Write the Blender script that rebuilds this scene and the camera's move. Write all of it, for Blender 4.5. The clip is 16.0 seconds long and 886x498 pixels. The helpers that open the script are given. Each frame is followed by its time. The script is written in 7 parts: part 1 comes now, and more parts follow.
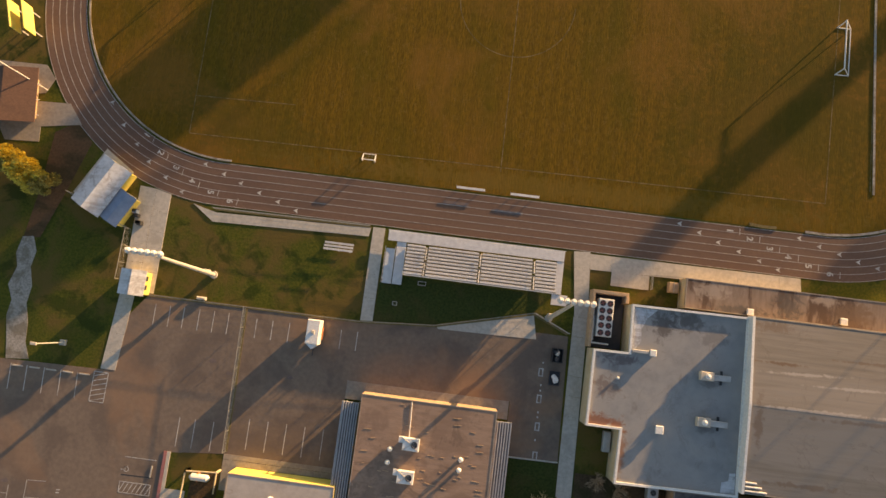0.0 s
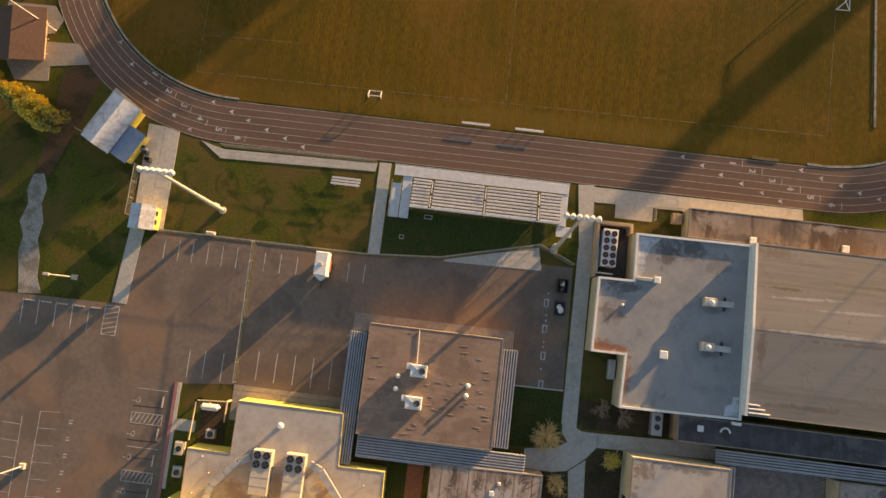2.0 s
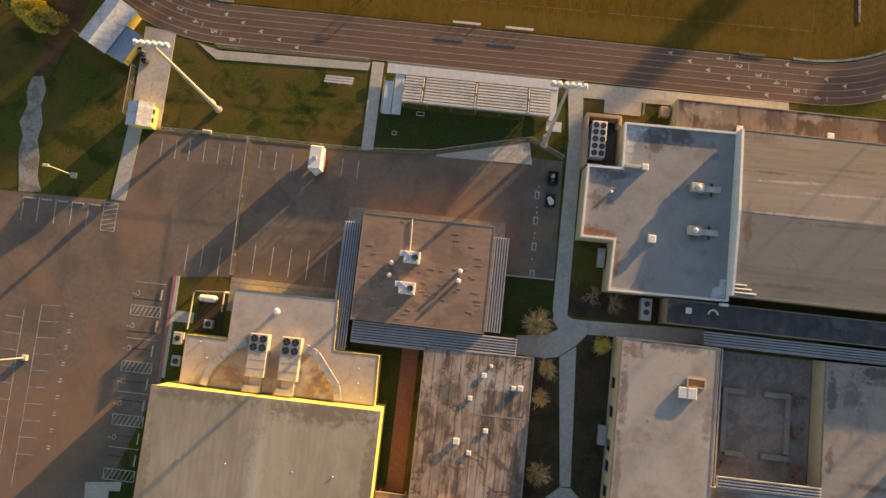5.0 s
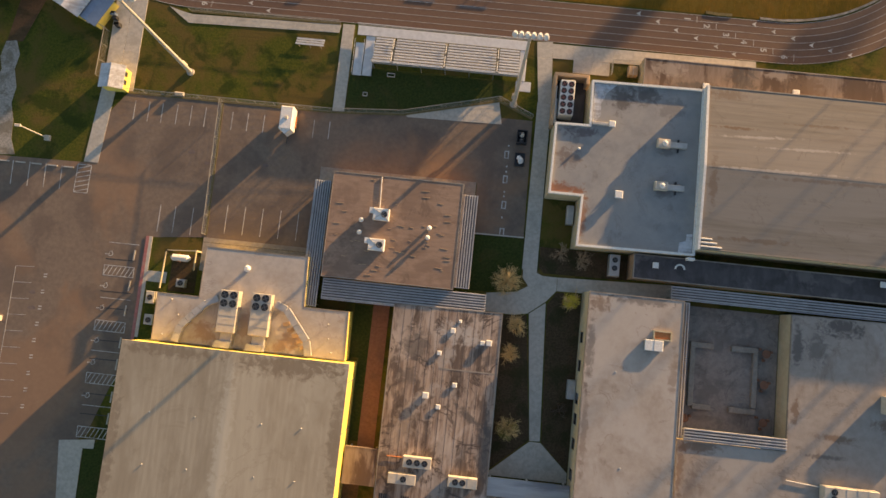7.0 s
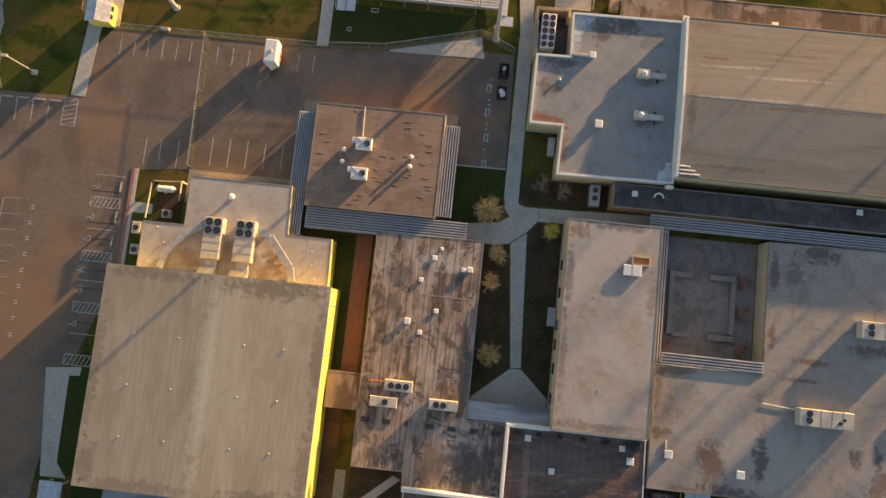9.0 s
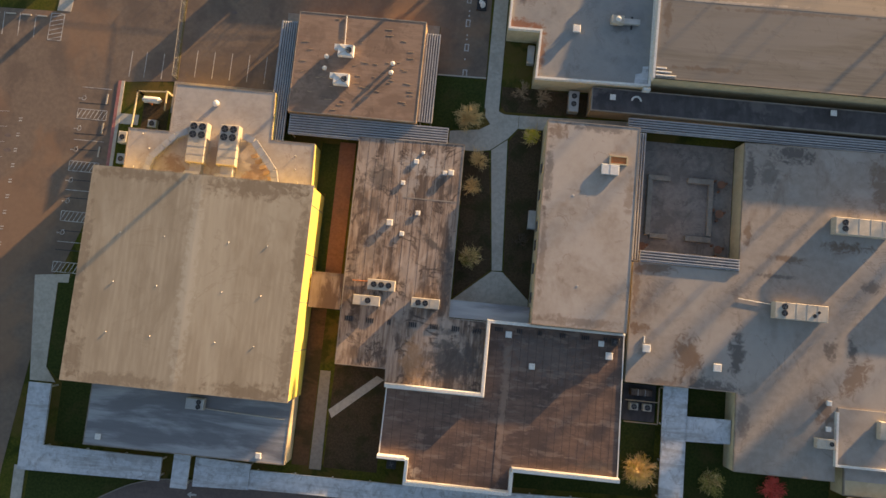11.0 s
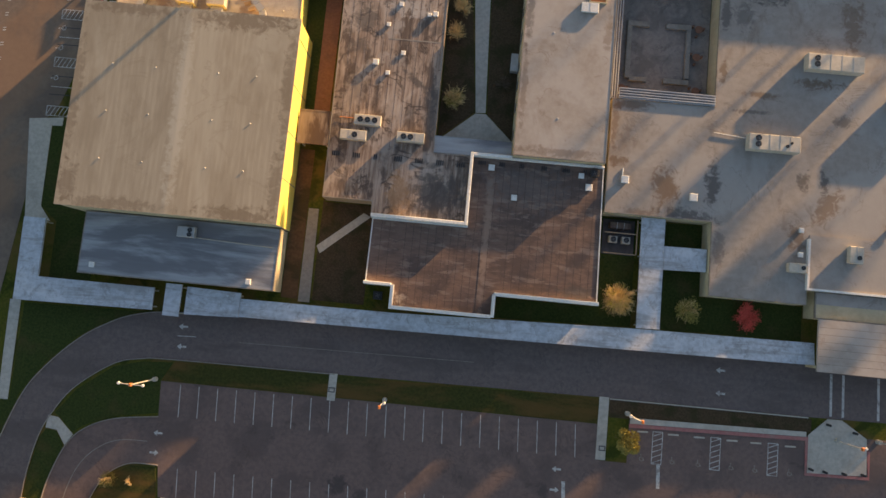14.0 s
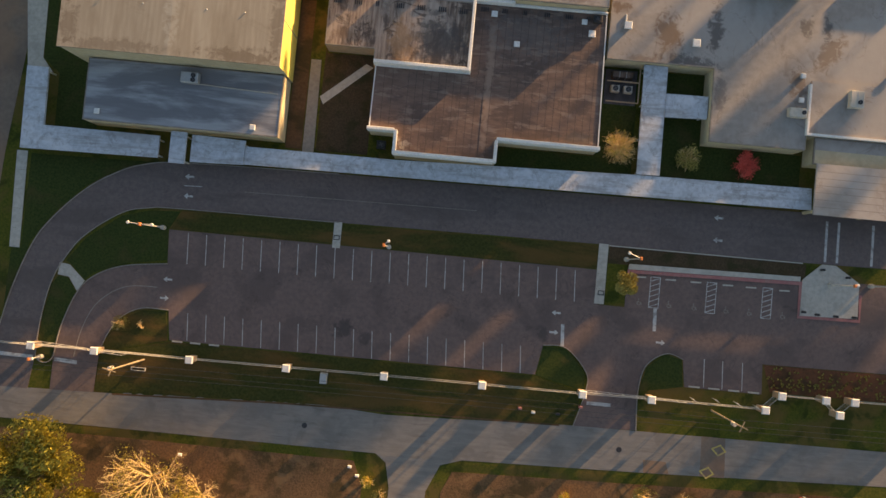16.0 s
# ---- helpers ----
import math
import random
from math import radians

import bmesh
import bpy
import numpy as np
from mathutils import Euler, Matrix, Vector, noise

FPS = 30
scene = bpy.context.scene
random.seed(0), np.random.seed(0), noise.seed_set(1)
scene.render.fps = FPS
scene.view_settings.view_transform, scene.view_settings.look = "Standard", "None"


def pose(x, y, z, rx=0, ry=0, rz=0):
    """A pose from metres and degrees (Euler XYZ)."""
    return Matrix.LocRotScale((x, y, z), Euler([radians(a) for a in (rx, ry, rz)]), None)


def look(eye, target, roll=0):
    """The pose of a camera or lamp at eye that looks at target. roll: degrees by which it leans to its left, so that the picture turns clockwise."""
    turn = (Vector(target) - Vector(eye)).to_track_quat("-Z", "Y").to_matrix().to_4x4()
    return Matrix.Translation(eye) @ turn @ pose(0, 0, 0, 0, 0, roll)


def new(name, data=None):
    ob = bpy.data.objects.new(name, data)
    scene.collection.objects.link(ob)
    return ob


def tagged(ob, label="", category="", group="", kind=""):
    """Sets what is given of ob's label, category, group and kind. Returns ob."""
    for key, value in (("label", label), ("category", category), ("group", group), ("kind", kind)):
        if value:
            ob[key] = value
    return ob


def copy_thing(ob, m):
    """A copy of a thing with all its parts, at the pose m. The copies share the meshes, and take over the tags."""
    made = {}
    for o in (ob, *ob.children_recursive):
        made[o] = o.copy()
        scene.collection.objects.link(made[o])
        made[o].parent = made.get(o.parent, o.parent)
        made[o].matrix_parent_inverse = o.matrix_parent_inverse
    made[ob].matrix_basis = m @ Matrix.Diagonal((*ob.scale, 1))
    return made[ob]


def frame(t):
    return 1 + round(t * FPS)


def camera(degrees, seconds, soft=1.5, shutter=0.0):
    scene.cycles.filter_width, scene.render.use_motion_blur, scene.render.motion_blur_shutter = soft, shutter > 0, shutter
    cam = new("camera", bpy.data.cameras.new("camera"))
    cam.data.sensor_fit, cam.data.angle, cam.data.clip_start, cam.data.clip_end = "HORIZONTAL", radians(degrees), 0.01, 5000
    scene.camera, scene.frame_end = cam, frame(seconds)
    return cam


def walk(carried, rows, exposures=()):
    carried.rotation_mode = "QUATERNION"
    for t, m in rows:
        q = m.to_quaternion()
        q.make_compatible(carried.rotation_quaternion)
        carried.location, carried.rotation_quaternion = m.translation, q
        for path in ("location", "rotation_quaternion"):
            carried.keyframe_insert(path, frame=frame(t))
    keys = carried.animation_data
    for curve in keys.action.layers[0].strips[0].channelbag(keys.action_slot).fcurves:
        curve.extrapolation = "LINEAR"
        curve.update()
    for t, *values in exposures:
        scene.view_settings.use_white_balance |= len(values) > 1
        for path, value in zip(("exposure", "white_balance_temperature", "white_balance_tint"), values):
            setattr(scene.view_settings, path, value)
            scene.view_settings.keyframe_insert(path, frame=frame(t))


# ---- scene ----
cam = camera(70.2, 16.0)
PATH = [
    (0, (-0.411, 1.195, 93.125), (-0.461, 1.436, 91.141), -4.5),
    (0.5, (-0.318, -0.84, 93.128), (-0.368, -0.599, 91.143), -4.8),
    (1, (-0.139, -2.958, 93.158), (-0.192, -2.721, 91.172), -5.6),
    (1.5, (-0.086, -5.4, 93.135), (-0.138, -5.169, 91.149), -5.7),
    (2, (-0.032, -8.124, 93.129), (-0.083, -7.897, 91.143), -5.8),
    (2.5, (0.021, -10.995, 93.087), (-0.028, -10.772, 91.1), -5.6),
    (3, (0.1, -14.052, 93.099), (0.051, -13.832, 91.112), -5.8),
    (3.5, (0.332, -17.001, 93.054), (0.281, -16.782, 91.067), -6.5),
    (4, (0.909, -19.615, 93.042), (0.857, -19.396, 91.054), -6.9),
    (6.5, (6.957, -27.584, 93.015), (6.902, -27.365, 91.027), -7.8),
    (7, (8.005, -29.187, 93.057), (7.953, -28.966, 91.07), -7.2),
    (7.5, (8.871, -31.008, 93.071), (8.822, -30.791, 91.084), -6.7),
    (8, (9.764, -33.298, 93.04), (9.714, -33.083, 91.052), -7.0),
    (10.5, (14.562, -48.688, 93.011), (14.512, -48.479, 91.023), -7.7),
    (11, (15.576, -52.321, 93.003), (15.528, -52.113, 91.014), -7.4),
    (11.5, (16.494, -56.162, 93.017), (16.449, -55.952, 91.029), -6.5),
    (12, (17.271, -59.943, 93.039), (17.229, -59.736, 91.051), -6.0),
    (12.5, (17.926, -63.855, 93.08), (17.887, -63.648, 91.091), -5.3),
    (13, (18.555, -67.772, 93.058), (18.517, -67.566, 91.069), -5.0),
    (13.5, (19.108, -71.629, 93.08), (19.071, -71.427, 91.091), -5.1),
    (14, (19.562, -75.484, 93.125), (19.526, -75.286, 91.135), -4.8),
    (14.5, (19.979, -79.411, 93.175), (19.944, -79.216, 91.185), -4.9),
    (15, (20.267, -83.265, 93.228), (20.233, -83.076, 91.237), -4.9),
    (15.5, (20.506, -87.188, 93.312), (20.474, -87.016, 91.32), -5.3),
    (16, (20.668, -91.229, 93.253), (20.645, -91.169, 91.254), -15.5),
]
walk(cam, [(t, look(eye, target, roll)) for t, eye, target, roll in PATH],
     exposures=[(0.0, 1.0, 6620, 19), (7.0, 1.0, 6500, 19), (11.0, 1.0, 6390, 19), (14.0, 1.0, 6350, 19), (16.0, 1.0, 6480, 19)])

# ---- sky and sun: low golden sun from the north-east ----
SUN_EL, SUN_AZ = 5.6, 49.0
SUN = Vector((math.cos(radians(SUN_EL)) * math.cos(radians(SUN_AZ)), math.cos(radians(SUN_EL)) * math.sin(radians(SUN_AZ)), math.sin(radians(SUN_EL))))
world = bpy.data.worlds.new("sky")
scene.world = world
world.use_nodes = True
wn = world.node_tree
sky = wn.nodes.new("ShaderNodeTexSky")
sky.sky_type, sky.sun_disc = "NISHITA", False
sky.ozone_density, sky.dust_density = 1.15, 0.9
sky.sun_elevation, sky.sun_rotation = radians(SUN_EL), radians(90 - SUN_AZ)
wn.links.new(sky.outputs[0], wn.nodes["Background"].inputs[0])
wn.nodes["Background"].inputs[1].default_value = 0.15
sun_data = bpy.data.lights.new("sun", "SUN")
sun_data.energy, sun_data.angle, sun_data.color = 7.2, radians(0.6), (1.0, 0.63, 0.27)
sun_ob = new("sun", sun_data)
sun_ob.matrix_world = look(SUN * 300, (0, 0, 0))

# ---- materials ----
def mat(name, c1, c2, scale=3.0, c3=None, scale3=0.15, lo3=0.5, hi3=0.7, amt3=0.8, stretch=(1, 1, 1), stretch3=(1, 1, 1),
        rough=0.85, bump=0.15, metal=0.0, c4=None, scale4=0.05, lo4=0.5, hi4=0.65, amt4=0.7, stretch4=(1, 1, 1), vary=0.0, wave=None, turn=0.0, tide=None, spots=()):
    """Grain of c1 and c2, patches of c3 and broad stains of c4, in metres of the world; wave = (colour, metres, amount,
    axis);
    tide = (colour, scale, width, amount), thin wandering stains where water has dried;
    spots = (x, y, half width, half depth, degrees, colour, amount), single ragged stains, tones and painted shade where
    they lie."""
    m = bpy.data.materials.new(name)
    m.use_nodes = True
    n, ln = m.node_tree.nodes, m.node_tree.links
    bsdf = n["Principled BSDF"]
    geo = n.new("ShaderNodeNewGeometry")
    spin = n.new("ShaderNodeVectorRotate")
    spin.inputs["Angle"].default_value = radians(turn)
    ln.new(geo.outputs["Position"], spin.inputs["Vector"])

    def layer(sc, st, detail=6.0, dist=0.0):
        mp = n.new("ShaderNodeMapping")
        mp.inputs["Scale"].default_value = st
        ln.new(spin.outputs[0], mp.inputs["Vector"])
        t = n.new("ShaderNodeTexNoise")
        t.inputs["Scale"].default_value, t.inputs["Detail"].default_value, t.inputs["Distortion"].default_value = sc, detail, dist
        t.inputs["Roughness"].default_value = 0.62
        ln.new(mp.outputs[0], t.inputs["Vector"])
        return t.outputs["Fac"]

    def mixed(fac, a, b, blend="MIX"):
        x = n.new("ShaderNodeMix")
        x.data_type, x.blend_type = "RGBA", blend
        if isinstance(fac, float):
            x.inputs[0].default_value = fac
        else:
            ln.new(fac, x.inputs[0])
        for sock, v in ((x.inputs[6], a), (x.inputs[7], b)):
            if isinstance(v, tuple):
                sock.default_value = (*v, 1)
            else:
                ln.new(v, sock)
        return x.outputs[2]

    def ramp(fac, lo, hi, top):
        r = n.new("ShaderNodeMapRange")
        r.interpolation_type = "SMOOTHSTEP"
        for k, v in zip((1, 2, 3, 4), (lo, hi, 0.0, top)):
            r.inputs[k].default_value = v
        ln.new(fac, r.inputs[0])
        return r.outputs[0]

    grain = layer(scale, stretch)
    col = mixed(ramp(grain, 0.3, 0.7, 1.0), c1, c2)
    if wave:
        wcol, metres, amount, axis = wave
        w = n.new("ShaderNodeTexWave")
        w.wave_type, w.bands_direction, w.wave_profile = "BANDS", axis, "SIN"
        w.inputs["Scale"].default_value = 0.314 / metres
        w.inputs["Distortion"].default_value, w.inputs["Detail"].default_value = 0.6, 2
        w.inputs["Detail Scale"].default_value = 0.4
        ln.new(spin.outputs[0], w.inputs["Vector"])
        col = mixed(ramp(w.outputs["Fac"], 0.2, 0.9, amount), col, wcol)
    if c3:
        col = mixed(ramp(layer(scale3, stretch3, 8.0, 0.3), lo3, hi3, amt3), col, c3)
    if c4:
        col = mixed(ramp(layer(scale4, stretch4, 5.0, 0.5), lo4, hi4, amt4), col, c4)
    if tide:
        tcol, tscale, width, amount = tide
        near = n.new("ShaderNodeMath")
        near.operation = "SUBTRACT"
        near.inputs[1].default_value = 0.5
        ln.new(layer(tscale, (1, 1, 1), 7.0, 0.8), near.inputs[0])
        span = n.new("ShaderNodeMath")
        span.operation = "ABSOLUTE"
        ln.new(near.outputs[0], span.inputs[0])
        inv = n.new("ShaderNodeMath")
        inv.operation = "SUBTRACT"
        inv.inputs[0].default_value = 1.0
        ln.new(ramp(span.outputs[0], 0.0, width, 1.0), inv.inputs[1])
        both = n.new("ShaderNodeMath")
        both.operation = "MULTIPLY"
        ln.new(inv.outputs[0], both.inputs[0])
        ln.new(ramp(layer(tscale * 1.7, (1.3, 0.8, 1), 4.0), 0.44, 0.58, amount), both.inputs[1])
        col = mixed(both.outputs[0], col, tcol)
    if spots:
        ragged = layer(1.0, (1, 1, 1), 9.0, 0.6)
        for sx, sy, rx, ry, ang, scol, amount in spots:
            mp = n.new("ShaderNodeMapping")
            mp.vector_type = "TEXTURE"
            mp.inputs["Location"].default_value = (sx, sy, 0)
            mp.inputs["Rotation"].default_value = (0, 0, radians(ang))
            mp.inputs["Scale"].default_value = (rx, ry, 1000)
            ln.new(geo.outputs["Position"], mp.inputs["Vector"])
            size = n.new("ShaderNodeVectorMath")
            size.operation = "LENGTH"
            ln.new(mp.outputs[0], size.inputs[0])
            edge = n.new("ShaderNodeMath")
            edge.operation = "MULTIPLY_ADD"
            edge.inputs[1].default_value = 3.6
            ln.new(ragged, edge.inputs[0])
            ln.new(size.outputs["Value"], edge.inputs[2])
            col = mixed(ramp(edge.outputs[0], 3.05, 2.2, amount), col, scol)
    if vary:
        info = n.new("ShaderNodeObjectInfo")
        hsv = n.new("ShaderNodeHueSaturation")
        ln.new(ramp(info.outputs["Random"], 0.0, 1.0, 2 * vary), hsv.inputs["Value"])
        add = n.new("ShaderNodeMath")
        add.operation = "ADD"
        add.inputs[1].default_value = 1.0 - vary
        ln.new(hsv.inputs["Value"].links[0].from_socket, add.inputs[0])
        ln.new(add.outputs[0], hsv.inputs["Value"])
        ln.new(col, hsv.inputs["Color"])
        col = hsv.outputs[0]
    ln.new(col, bsdf.inputs["Base Color"])
    bsdf.inputs["Roughness"].default_value, bsdf.inputs["Metallic"].default_value = rough, metal
    if rough >= 0.95:
        bsdf.inputs["Specular IOR Level"].default_value = 0.12
    if bump:
        b = n.new("ShaderNodeBump")
        b.inputs["Strength"].default_value, b.inputs["Distance"].default_value = bump, 0.05
        ln.new(grain, b.inputs["Height"])
        ln.new(b.outputs[0], bsdf.inputs["Normal"])
    return m


M_GRASS = mat("yard_grass", (0.054, 0.065, 0.009), (0.105, 0.103, 0.015), 2.8, (0.126, 0.086, 0.026), 0.12, 0.43, 0.60, 0.85, c4=(0.025, 0.041, 0.007), scale4=0.2, lo4=0.50, hi4=0.62, amt4=0.75, bump=0.7, rough=0.95)
# First spot: shade over the field's north-east, put into the grass colour.
M_FIELD = mat("field_grass", (0.091, 0.057, 0.006), (0.177, 0.098, 0.008), 2.2, (0.080, 0.063, 0.005), 0.07, 0.44, 0.64, 0.6, stretch=(1.8, 0.4, 1), stretch3=(1.6, 0.5, 1), c4=(0.191, 0.096, 0.017), scale4=0.05, lo4=0.46, hi4=0.64, amt4=0.65, bump=0.6, rough=0.95, wave=((0.073, 0.046, 0.007), 2.0, 0.28, "X"), tide=((0.214, 0.133, 0.040), 0.5, 0.02, 0.35), spots=((46.0, 38.0, 22.0, 16.0, 40, (0.072, 0.056, 0.007), 0.55), (-33.0, 27.0, 14.0, 5.0, -15, (0.076, 0.060, 0.008), 0.5), (12.0, 23.6, 40.0, 1.8, 0, (0.165, 0.108, 0.020), 0.5)))
# Dark green grass, darkened further by building shade put into its colour.
M_GREEN = mat("shaded_grass", (0.026, 0.043, 0.010), (0.054, 0.065, 0.016), 3.0, (0.085, 0.062, 0.024), 0.2, 0.50, 0.72, 0.65, bump=0.7, rough=0.95)
M_VERGE = mat("patchy_verge_grass", (0.032, 0.040, 0.010), (0.064, 0.062, 0.016), 2.5, (0.125, 0.072, 0.024), 0.16, 0.44, 0.62, 0.8, stretch3=(0.35, 1.5, 1), bump=0.7, rough=0.95)
M_MULCH = mat("mulch", (0.057, 0.039, 0.023), (0.094, 0.065, 0.036), 4.0, (0.031, 0.036, 0.013), 0.35, 0.45, 0.65, 0.7, bump=0.5, rough=0.95)
M_LOT = mat("worn_asphalt", (0.164, 0.123, 0.092), (0.211, 0.157, 0.116), 1.6, (0.125, 0.093, 0.073), 0.13, 0.46, 0.60, 0.7, c4=(0.264, 0.156, 0.090), scale4=0.05, lo4=0.47, hi4=0.62, amt4=0.6, rough=0.9)
M_ASPHALT = mat("dark_asphalt", (0.128, 0.097, 0.088), (0.167, 0.128, 0.114), 1.6, (0.107, 0.082, 0.073), 0.15, 0.48, 0.62, 0.7, stretch3=(0.4, 1.4, 1), rough=0.88, tide=((0.074, 0.058, 0.055), 0.16, 0.012, 0.5))
M_SLOT = mat("south_lot_asphalt", (0.144, 0.100, 0.086), (0.187, 0.127, 0.108), 1.6, (0.110, 0.079, 0.070), 0.15, 0.46, 0.62, 0.7, c4=(0.076, 0.058, 0.052), scale4=0.3, lo4=0.62, hi4=0.7, amt4=0.6, rough=0.9, tide=((0.081, 0.058, 0.050), 0.14, 0.012, 0.5), spots=((6.0, -101.5, 1.6, 1.3, 0, (0.045, 0.038, 0.038), 0.7), (9.5, -102.5, 1.0, 1.2, 0, (0.05, 0.042, 0.042), 0.6), (35.5, -99.5, 1.0, 1.0, 0, (0.06, 0.05, 0.048), 0.6)))
M_ROAD = mat("street_asphalt", (0.197, 0.176, 0.152), (0.246, 0.221, 0.193), 1.2, (0.156, 0.139, 0.123), 0.25, 0.48, 0.62, 0.6, stretch=(0.3, 1.5, 1), c4=(0.131, 0.115, 0.098), scale4=0.9, lo4=0.6, hi4=0.68, amt4=0.5, stretch4=(0.2, 1.5, 1), rough=0.9)
M_TRACK = mat("running_track", (0.131, 0.077, 0.051), (0.162, 0.097, 0.066), 2.5, (0.101, 0.061, 0.046), 0.12, 0.47, 0.62, 0.6, stretch3=(0.3, 1.2, 1), rough=0.9)
M_CONC = mat("concrete", (0.408, 0.372, 0.313), (0.516, 0.472, 0.400), 1.8, (0.324, 0.289, 0.238), 0.3, 0.5, 0.7, 0.6, rough=0.85)
M_CONC_D = mat("stained_concrete", (0.24, 0.21, 0.175), (0.31, 0.275, 0.23), 1.8, (0.19, 0.16, 0.13), 0.3, 0.5, 0.7, 0.6, rough=0.9)
M_GRAVEL = mat("pale_gravel", (0.24, 0.22, 0.19), (0.40, 0.37, 0.32), 3.0, (0.16, 0.14, 0.10), 0.5, 0.45, 0.6, 0.7, bump=0.4, rough=0.95)
M_DIRT = mat("brown_dirt", (0.105, 0.060, 0.032), (0.150, 0.086, 0.044), 2.5, (0.050, 0.042, 0.020), 0.16, 0.45, 0.6, 0.75, stretch3=(0.6, 1.6, 1), rough=0.95)
M_BED = mat("red_brown_bed_soil", (0.115, 0.048, 0.026), (0.165, 0.072, 0.036), 3.5, (0.05, 0.036, 0.018), 0.4, 0.46, 0.6, 0.75, bump=0.6, rough=0.95)
M_LITTER = mat("leaf_litter", (0.125, 0.068, 0.034), (0.215, 0.120, 0.055), 3.5, (0.060, 0.046, 0.020), 0.2, 0.46, 0.6, 0.75, c4=(0.26, 0.15, 0.07), scale4=0.35, lo4=0.54, hi4=0.66, amt4=0.6, bump=0.6, rough=0.95)
M_PAVER = mat("red_paving", (0.20, 0.095, 0.055), (0.26, 0.125, 0.075), 2.5, (0.15, 0.085, 0.06), 0.3, 0.5, 0.7, 0.6, rough=0.9)
M_WHITE = mat("white_paint", (0.62, 0.61, 0.58), (0.78, 0.77, 0.73), 4.0, (0.5, 0.47, 0.42), 0.8, 0.55, 0.75, 0.5, rough=0.7, bump=0.05)
M_LINE = mat("worn_line_paint", (0.40, 0.38, 0.35), (0.62, 0.60, 0.56), 2.2, (0.22, 0.19, 0.17), 1.1, 0.5, 0.62, 0.75, rough=0.8, bump=0.0)
M_FAINT = mat("faded_field_line", (0.17, 0.125, 0.055), (0.24, 0.18, 0.09), 2.0, (0.09, 0.065, 0.02), 0.7, 0.42, 0.6, 0.85, rough=0.95, bump=0.0)
# On the school walls this yellow holds the sunlight's tint over cream.
M_YELLOW = mat("sunlit_yellow_paint", (0.76, 0.61, 0.115), (0.83, 0.67, 0.14), 1.5, (0.66, 0.52, 0.12), 0.3, 0.55, 0.8, 0.4, rough=0.7, bump=0.05)
M_CREAM = mat("cream_wall_paint", (0.50, 0.42, 0.26), (0.57, 0.48, 0.31), 1.5, (0.42, 0.34, 0.21), 0.4, 0.46, 0.64, 0.5, rough=0.75, bump=0.05)
M_BRICKW = mat("tan_wall", (0.36, 0.25, 0.15), (0.44, 0.31, 0.19), 2.0, (0.28, 0.2, 0.12), 0.4, 0.5, 0.8, 0.5, rough=0.85)
BROWN, UMBER, DARK_GREY = (0.165, 0.120, 0.075), (0.150, 0.095, 0.060), (0.085, 0.074, 0.068)
# Spots: one paler band along the ridge, brown dirt along the edges.
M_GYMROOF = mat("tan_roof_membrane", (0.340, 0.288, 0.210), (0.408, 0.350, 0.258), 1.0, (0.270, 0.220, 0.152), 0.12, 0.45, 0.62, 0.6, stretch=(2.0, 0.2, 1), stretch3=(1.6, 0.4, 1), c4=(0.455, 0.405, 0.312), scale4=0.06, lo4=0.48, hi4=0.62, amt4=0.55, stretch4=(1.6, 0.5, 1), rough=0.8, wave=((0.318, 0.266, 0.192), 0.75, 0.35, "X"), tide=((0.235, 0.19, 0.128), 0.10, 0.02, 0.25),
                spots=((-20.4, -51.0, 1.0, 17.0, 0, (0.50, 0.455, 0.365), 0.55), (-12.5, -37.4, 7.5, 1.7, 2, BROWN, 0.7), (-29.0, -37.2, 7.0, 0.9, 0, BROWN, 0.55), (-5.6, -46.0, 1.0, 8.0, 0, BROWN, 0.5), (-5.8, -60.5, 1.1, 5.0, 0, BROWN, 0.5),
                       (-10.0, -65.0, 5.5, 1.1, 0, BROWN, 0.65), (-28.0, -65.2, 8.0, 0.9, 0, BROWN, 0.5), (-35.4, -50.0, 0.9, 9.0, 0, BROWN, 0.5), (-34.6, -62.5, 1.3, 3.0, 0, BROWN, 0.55)))
